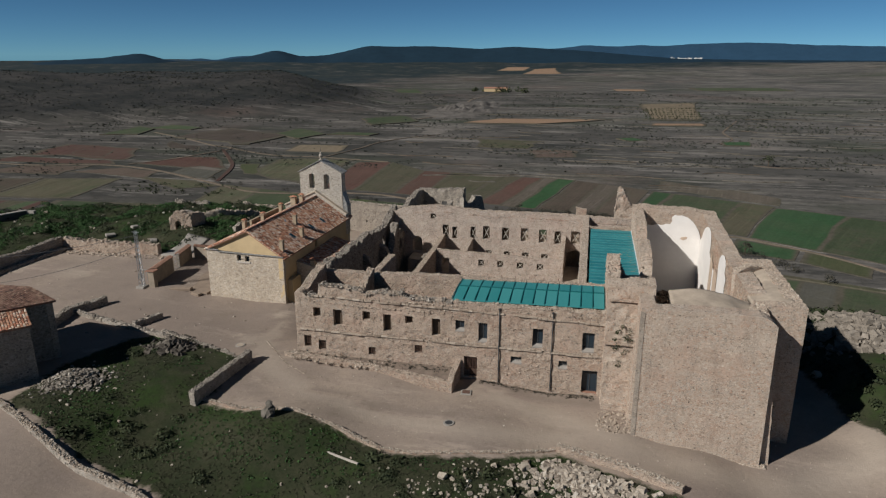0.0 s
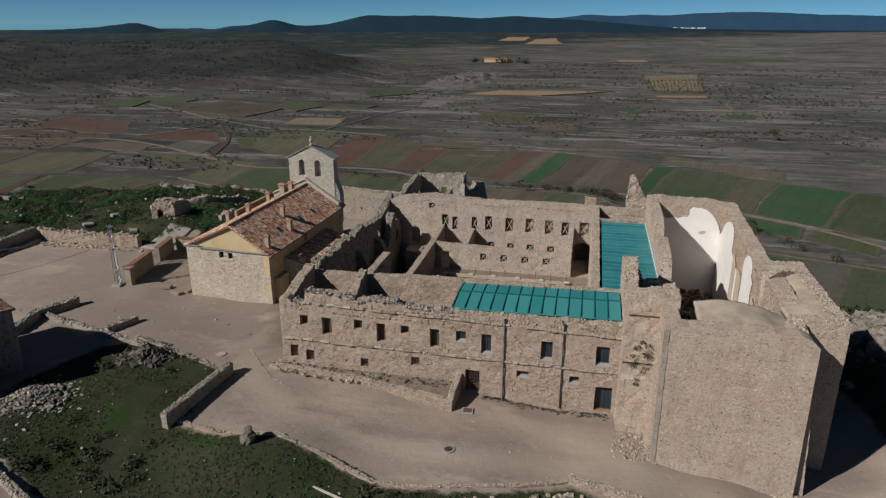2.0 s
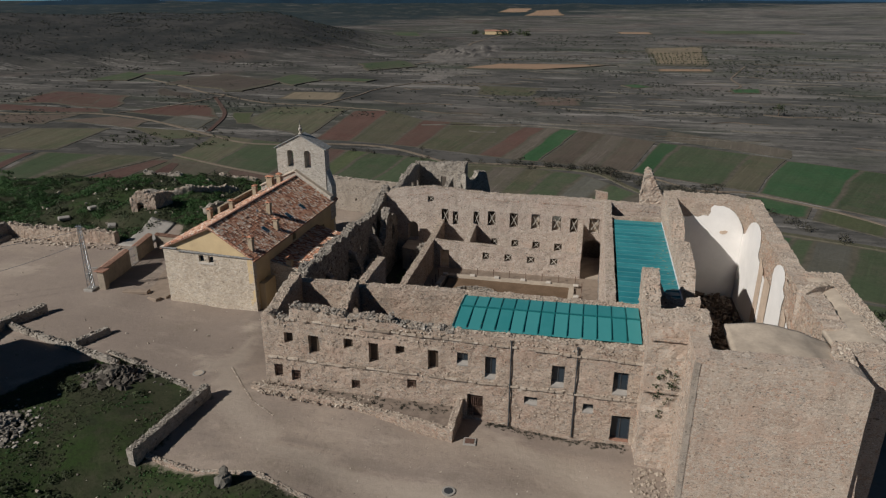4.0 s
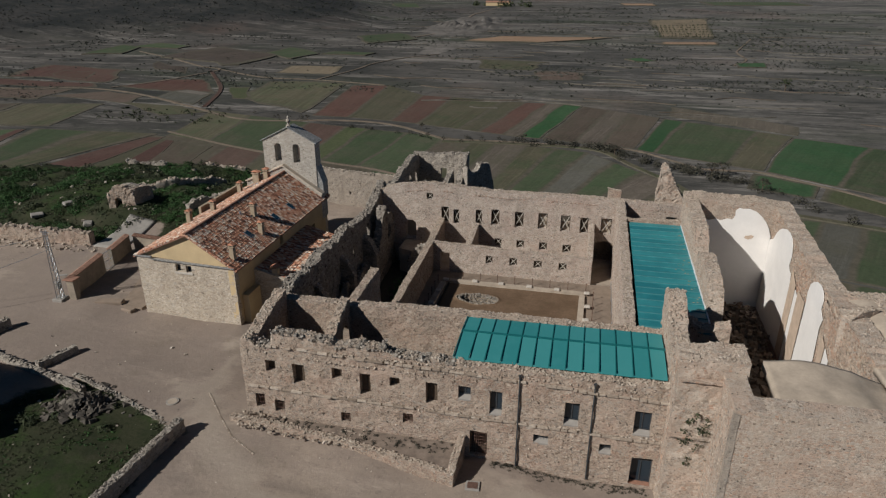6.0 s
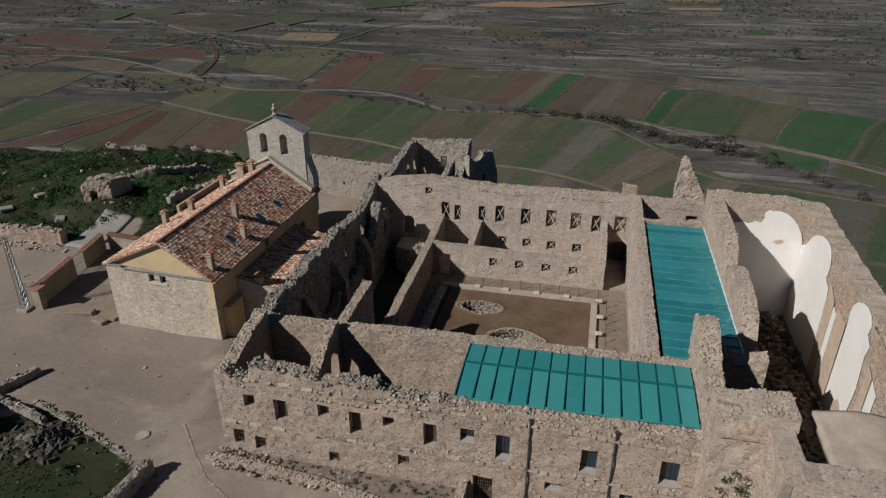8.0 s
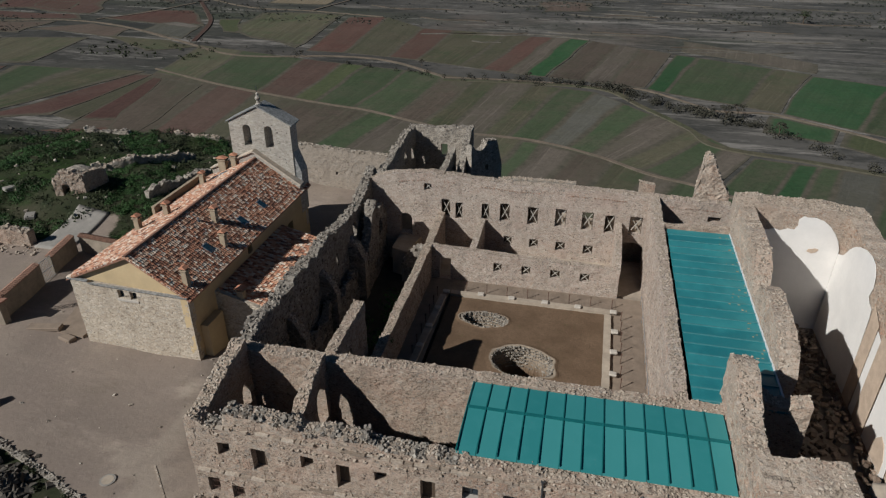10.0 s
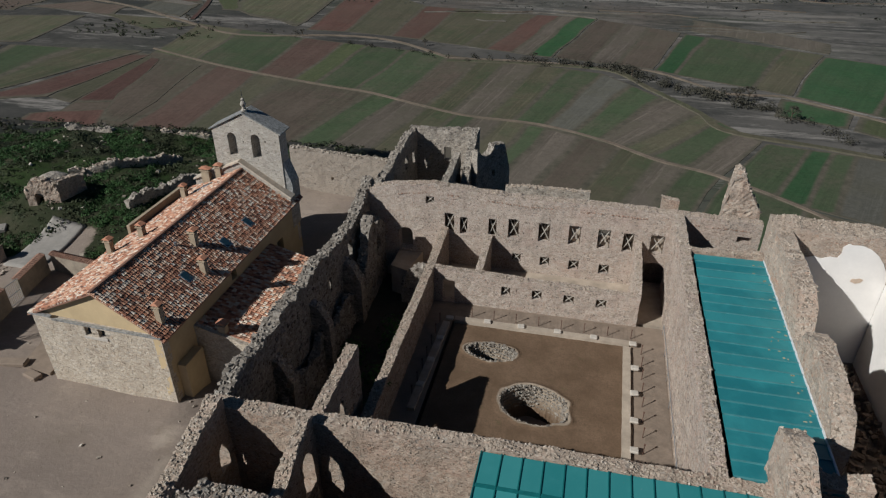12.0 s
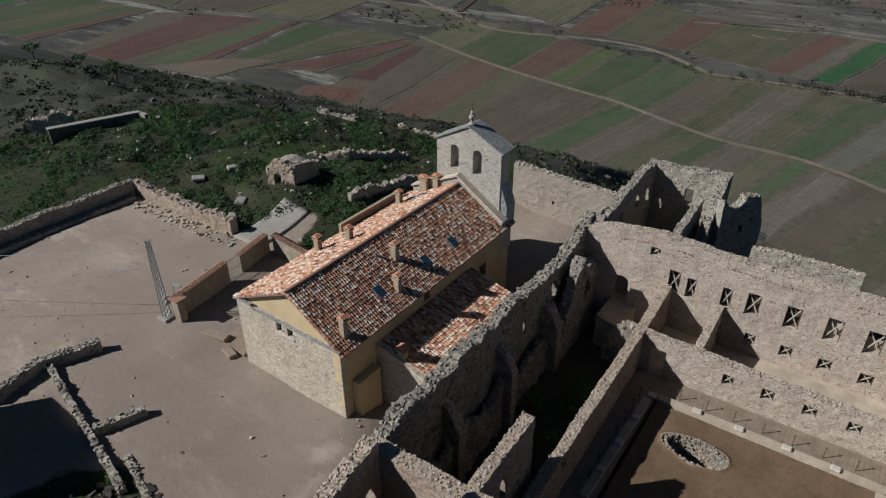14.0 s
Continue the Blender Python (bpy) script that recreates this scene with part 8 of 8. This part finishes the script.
# ---- the forecourt ----
ruin_wall("enclosure_wall", (-33.1, 46.7), (-32.1, 55.4), 0.6, -0.8, [(0, 1.15), (8.8, 1.4)], (), M_GREYSTONE, "low rubble retaining wall round the grass", 0.06, 0.06, 0.4, cap=M_GREYCAP, capsize=0.15)
low_wall("enclosure_edge", [(-32.1, 55.2), (-38.8, 57.9), (-45.4, 60.0)], 0.08, 0.4, M_GREYSTONE, "low tumbled stone edge of the grass", 0.1)
low_wall("forecourt_edge", [(-33.0, 47.6), (-28.6, 46.8), (-23.9, 47.2), (-19.5, 46.1), (-15.3, 44.8), (-12.6, 44.8), (-9.4, 45.5), (-5.0, 47.0), (-1.3, 48.8)], 0.16, 0.32, M_STONE, "low stone edge between forecourt and grass", 0.05, M_RUBBLE, 0.12)
low_wall("forecourt_edge", [(-1.3, 48.8), (3.9, 47.6), (8.3, 45.6)], 0.55, 0.6, M_STONE, "low rubble wall beside the track", 0.06, M_RUBBLE, 0.15)
low_wall("road_wall", [(-52, 42.5), (-48.6, 41.3), (-42.5, 38.6), (-37.3, 36.8), (-31.2, 35.4), (-24, 32)], 0.45, 0.5, M_GREYSTONE, "low rubble wall beside the road", 0.06, M_CAP, 0.15)
M_TERRACE = plain_mat("rubbly_terrace_earth", (0.2, 0.155, 0.122), 0.95, 0.4, 1.4, bump=0.6)
# terrace along the front
ruin_wall("terrace_wall", (-29.6, 57.4), (-21.0, 56.9), 0.5, -1.6, [(0, 0.55), (8.6, 0.3)], (), M_STONE, "low terrace wall along the convent front", 0.05, 0.05, 0.4, capsize=0.14)
ruin_wall("terrace_wall", (-21.0, 56.9), (-11.5, 55.3), 0.5, -1.8, [(0, 0.3), (9.6, 0.15)], (), M_STONE, "low terrace wall along the convent front", 0.05, 0.05, 0.4, capsize=0.14)
ruin_wall("terrace_wall", (-11.5, 55.3), (-11.3, 58.6), 0.5, -1.8, [(0, 0.15), (1.2, 0.6), (3.3, 1.0)], (), M_STONE, "end of the terrace wall beside the grille gate", 0.05, 0.05, 0.4, capsize=0.14)
slab("terrace_fill", [(-29.3, 57.7), (-21, 57.2), (-11.8, 55.7), (-11.6, 58.6), (-29.3, 58.6)], -1.8, 0.12, M_TERRACE, "earth filling of the terrace", "terrace", "structure")
loose("terrace_stones", 700, -29, -12, 56.6, 58.6, 0.06, 0.26, M_CAP, "stones lying on the terrace", 40)
for o in (bpy.data.objects["terrace_stones"],):
    o.location.z += 0.3
mh = thing("manhole_cover", -10.6, 49.7, ground_z(-10.6, 49.7), 0, "round pale-rimmed iron manhole cover in the forecourt", "manhole cover")
b = bmesh.new()
bmesh.ops.create_cone(b, cap_ends=True, segments=24, radius1=0.48, radius2=0.48, depth=0.16)
part("rim", b, M_CONCRETE, mh)
b = bmesh.new()
bmesh.ops.create_cone(b, cap_ends=True, segments=24, radius1=0.32, radius2=0.32, depth=0.18)
part("lid", b, M_DARKSTEEL, mh)
mh2 = thing("drain_grate", -10.2, 55.7, ground_z(-10.2, 55.7), 5, "rusty drain grate in a concrete surround", "grate")
part("surround", box(bmesh.new(), -0.5, -0.45, -0.1, 0.5, 0.45, 0.1, 0.02), M_CONCRETE, mh2)
part("grate", box(bmesh.new(), -0.36, -0.3, 0.1, 0.36, 0.3, 0.12), M_RUST, mh2)
mh3 = thing("manhole_cover", -35.1, 58.3, ground_z(-35.1, 58.3), 0, "worn manhole cover set in the bare earth", "manhole cover")
b = bmesh.new()
bmesh.ops.create_cone(b, cap_ends=True, segments=20, radius1=0.5, radius2=0.5, depth=0.14)
part("rim", b, M_CONCRETE, mh3)
b = bmesh.new()
bmesh.ops.create_cone(b, cap_ends=True, segments=20, radius1=0.38, radius2=0.38, depth=0.16)
part("lid", b, M_MORTAR, mh3)
bm = bmesh.new()
TURN_LINE = [(-33.0, 60.2), (-30.6, 57.7), (-28.6, 55.8), (-26.1, 54.5)]
for (xa, ya), (xb, yb) in zip(TURN_LINE, TURN_LINE[1:]):
    k = max(1, int(math.hypot(xb - xa, yb - ya) / 0.3))
    for i in range(k):
        x, y = xa + (xb - xa) * (i + 0.5) / k, ya + (yb - ya) * (i + 0.5) / k
        box(bm, -0.12, -0.06, -0.12, 0.12, 0.06, 0.035, 0.0, pose(x, y, ground_z(x, y), 0, 0, math.degrees(math.atan2(yb - ya, xb - xa)) + 9 * noise.noise(Vector((x * 3, y * 3, 0)))))
ob = part("kerb_stones", bm, M_CAP)
tagged(ob, "curved line of small kerb stones set in the earth", "kerb", kind="stuff")
# rock stump on the edge of the grass
sb = bmesh.new()
bmesh.ops.create_icosphere(sb, subdivisions=3, radius=1, matrix=Matrix.LocRotScale((0, 0, 0.45), None, (0.45, 0.4, 0.9)))
bmesh.ops.create_icosphere(sb, subdivisions=2, radius=1, matrix=Matrix.LocRotScale((-0.4, 0.1, 0.1), None, (0.5, 0.4, 0.5)))
for v in sb.verts:
    v.co += Vector((noise.noise(v.co * 2.5), noise.noise(v.co * 2.5 + Vector((4, 4, 4))), noise.noise(v.co * 2.1))) * 0.3
ob = part("rock_stump", sb, M_DARKROCK)
ob.matrix_world = pose(-25.5, 46.0, ground_z(-25.5, 46.0))
tagged(ob, "dark weathered rock standing at the edge of the grass", "rock")
log = thing("timber_pole", -18.3, 43.0, ground_z(-18.3, 43.0) + 0.15, -18, "bleached timber pole lying in the grass", "pole")
part("shaft", beam(bmesh.new(), (-2.1, 0, 0), (2.1, 0, 0), 0.14, 0.12), M_BLOCK, log)
# rubble on the slope below the track
RUB = [(-13, 41), (-9, 44.6), (-5, 46.2), (-1, 47.8), (4, 46.4), (8, 44.8), (9, 40), (-4, 38), (-12, 38)]
loose("rubble_slope", 800, -13, 9, 38, 48, 0.06, 0.3, M_RUBBLE, "heaps of broken pale limestone below the track", 41, RUB)
rr = random.Random(55)
sp = []
for k in range(750):
    x, y = rr.gauss(1.2, 2.4), rr.gauss(45.6, 1.1)
    if poly_dist(RUB, x, y) > 0:
        sp.append((x, y, ground_z(x, y) + 0.4 * math.exp(-((x - 1.2) / 2.5) ** 2 - (y - 45.6) ** 2) * rr.uniform(0.5, 1.2), rr.uniform(0.12, 0.55)))
tagged(stones("rubble_heap", sp, M_RUBBLE, None, "", 57), "heap of broken white limestone below the track", "rubble")
for k in range(22):
    x, y = rr.gauss(0.5, 3.4), rr.uniform(41, 46.5)
    if poly_dist(RUB, x, y) < 0:
        continue
    s = rr.uniform(0.3, 0.6)
    ob = sheet("dressed_block", [Vector((v.x * s * 1.4, v.y * s, v.z * s * 0.8)) for v in STONE_FORMS[k % 7]], [f for f in STONE_FACES], M_RUBBLE)
    ob.matrix_world = pose(x, y, ground_z(x, y) + s * 0.3, rr.uniform(-20, 20), rr.uniform(-20, 20), rr.uniform(0, 180))
    tagged(ob, "large pale block of fallen masonry in the rubble", "block", "fallen blocks")
M_SLOPESTONE = stones_mat("dark_lichened_stones", (0.2, 0.178, 0.15), (0.12, 0.105, 0.088), (0.06, 0.053, 0.045))
M_PILE = stones_mat("grey_white_rubble", (0.5, 0.46, 0.4), (0.31, 0.275, 0.23), (0.13, 0.115, 0.095))
PILE = [(-47.5, 44), (-44, 43.5), (-41, 46), (-40.8, 49), (-43, 49.2), (-46.5, 47.5)]
sp = []
for k in range(850):
    x, y = rr.gauss(-45.6, 1.5), rr.gauss(46.8, 1.2)
    h = 0.9 * math.exp(-((x + 45.6) / 1.9) ** 2 - ((y - 46.8) / 1.5) ** 2)
    sp.append((x, y, ground_z(x, y) + h * rr.uniform(0.7, 1.1), rr.uniform(0.1, 0.34)))
tagged(stones("stone_pile", sp, M_PILE, None, "", 42), "heap of broken pale stones in the grass", "stone pile")
sp = []
for k in range(260):
    x, y = rr.gauss(-41.5, 1.2), rr.gauss(56, 0.9)
    sp.append((x, y, ground_z(x, y) + 1.0 * math.exp(-((x + 41.5) / 1.2) ** 2 - (y - 56) ** 2), rr.uniform(0.2, 0.7)))
tagged(stones("stone_pile", sp, M_SLOPESTONE, None, "", 43), "dark heap of stones at the edge of the grass", "stone pile")
loose("grass_stones", 170, -50, 8, 34, 58, 0.06, 0.25, M_RUBBLE, "small stones scattered through the grass", 44, GREENS[0][0])
loose("track_stones", 300, -30, 24, 46, 57, 0.03, 0.12, M_RUBBLE, "pebbles on the bare forecourt", 45)
loose("tower_foot_rubble", 220, 2.0, 5.4, 52.6, 56, 0.06, 0.28, M_CAP, "collapsed stones at the foot of the tower", 46)
M_OUTCROP = stones_mat("beige_limestone", (0.36, 0.315, 0.265), (0.27, 0.235, 0.195), (0.15, 0.13, 0.108))
# rocky outcrop and kerb to the east
sp = []
for k in range(900):
    x, y = 33.5 + rr.gauss(0, 3.4), 82 + rr.gauss(0, 3.6)
    h = 2.2 * math.exp(-((x - 33.5) / 4) ** 2 - ((y - 82) / 5) ** 2) * (0.7 + 0.6 * noise.noise(Vector((x * 0.35, y * 0.35, 2))))
    sp.append((x, y, ground_z(x, y) + h * rr.uniform(0.4, 1.0), rr.uniform(0.35, 1.2)))
tagged(stones("rock_outcrop", sp, M_OUTCROP, None, "", 92), "craggy limestone outcrop on the hill's edge", "rock")
kb = thing("concrete_kerb", 0, 0, 0, 0, "pale concrete kerb beside the drive", "kerb")
part("kerb_stone", beam(bmesh.new(), (19.2, 55.6, -3.75), (23.2, 60.8, -4.0), 0.3, 0.25), M_CONCRETE, kb)

# ---- plants on the hilltop ----
rr = random.Random(77)


def plant(name, n_, poly, r0, r1, material, label, leaves, leaf, seed, thresh=-0.1, box_=None):
    rr = random.Random(seed)
    xs_, ys_ = [p[0] for p in poly], [p[1] for p in poly]
    bx = box_ or (min(xs_), max(xs_), min(ys_), max(ys_))
    sp, tries = [], 0
    while len(sp) < n_ and tries < n_ * 30:
        tries += 1
        x, y = rr.uniform(bx[0], bx[1]), rr.uniform(bx[2], bx[3])
        if poly_dist(poly, x, y) < 0.2 or noise.noise(Vector((x * 0.15, y * 0.15, seed))) < thresh:
            continue
        sp.append((x, y, ground_z(x, y), rr.uniform(r0, r1)))
    return tagged(foliage(name, sp, material, leaves, leaf, seed, 0.7), label, "plants")


plant("bank_shrubs", 5200, GREENS[1][0], 0.2, 0.75, M_LEAF, "dense low green shrubs over the bank", 55, 0.14, 61, 0.0, (-108, -46, 60, 118))
plant("bank_scrub", 500, GREENS[1][0], 0.4, 1.2, M_BUSH, "dark scrub among the green bank", 60, 0.15, 62, -0.2, (-120, -46, 83, 125))
M_TUFT = leaf_mat("rough_olive_grass", (0.032, 0.037, 0.018), (0.066, 0.062, 0.036))
plant("grass_tufts", 9000, GREENS[0][0], 0.05, 0.15, M_TUFT, "tufts of rough olive grass", 10, 0.4, 63, -0.25, (-50, 10, 34, 60))
plant("green_tufts", 1500, GREENS[0][0], 0.05, 0.17, M_LEAF, "fresh green weeds in the rough grass", 12, 0.45, 64, 0.1, (-50, 10, 34, 60))
plant("grass_shrubs", 70, GREENS[0][0], 0.35, 0.95, M_BUSH, "grey-brown dry bushes in the grass", 90, 0.16, 65, 0.0, (-48, 8, 38, 58))
plant("east_shrubs", 420, GREENS[2][0], 0.3, 0.9, M_BUSH, "scrub on the eastern slope", 34, 0.25, 66, -0.2)
SLOPE = [(-120, 40), (-113, 70), (-107, 98), (-92, 112), (-60, 120), (-40, 114), (-16, 113), (5, 105), (20, 99), (30, 85), (60, 90), (60, 190), (-260, 260)]
plant("slope_scrub", 2200, SLOPE, 0.5, 1.5, M_BUSH, "dark scrub on the rocky hillside", 30, 0.22, 67, -0.15)
plant("slope_dry", 700, SLOPE, 0.5, 1.4, M_DRYBUSH, "grey scrub on the rocky hillside", 22, 0.25, 68, -0.2)
M_SLOPEROCK = stones_mat("dark_hillside_rock", (0.2, 0.18, 0.155), (0.12, 0.108, 0.092), (0.06, 0.055, 0.047))
loose("slope_rocks", 1000, -230, 60, 60, 210, 0.3, 1.1, M_SLOPEROCK, "grey rocks strewn over the hillside", 69, SLOPE)
pit_bush = [(-23.6, 84.5, -1.6, 1.5), (-22.6, 82.5, -1.6, 1.6), (-23.4, 79, -2.2, 1.4), (-22.4, 76, -2.4, 1.2), (-25.5, 73, -2.6, 1.3), (-26.5, 82, -2.6, 1.5), (-20.9, 74, 2.4, 0.5)]
plant("bank_grass", 6000, GREENS[1][0], 0.08, 0.25, M_TUFT, "rough grass between the shrubs of the bank", 9, 0.4, 66, -0.4, (-112, -46, 60, 118))
tagged(foliage("cellar_bush", pit_bush, M_LEAF, 160, 0.13, 70, 1.2), "dark green bush growing in the roofless west range", "bush")
for k, (x, y, h) in enumerate(((-140, 118, 4), (-132, 112, 3.6), (-118, 122, 3.4), (-150, 108, 4), (-165, 124, 4.5))):
    tree(x, y, ground_z(x, y), h, M_LEAF, 30 + k, "small pale-green tree on the hillside")
foot = []
for k in range(260):
    x = rr.uniform(-9.3, 2.0)
    y = 58.55 - abs(rr.gauss(0, 0.35))
    foot.append((x, y, ground_z(x, y), rr.uniform(0.05, 0.16)))
for k in range(160):
    x = rr.uniform(-28.5, -12.2)
    foot.append((x, rr.uniform(57.3, 58.5), 0.12, rr.uniform(0.05, 0.2)))
tagged(foliage("wall_foot_weeds", foot, M_DRYBUSH, 14, 0.35, 73, 0.8), "dry weeds along the foot of the stone front", "weeds")
wall_weeds = [(4.0 + rr.gauss(0, 0.6), 56.6, 5.2 + rr.gauss(0, 0.9), rr.uniform(0.12, 0.3)) for _ in range(26)]
tagged(foliage("wall_weeds", wall_weeds, M_BUSH, 26, 0.3, 71, 1.0), "weeds rooted in the tower masonry", "weeds")
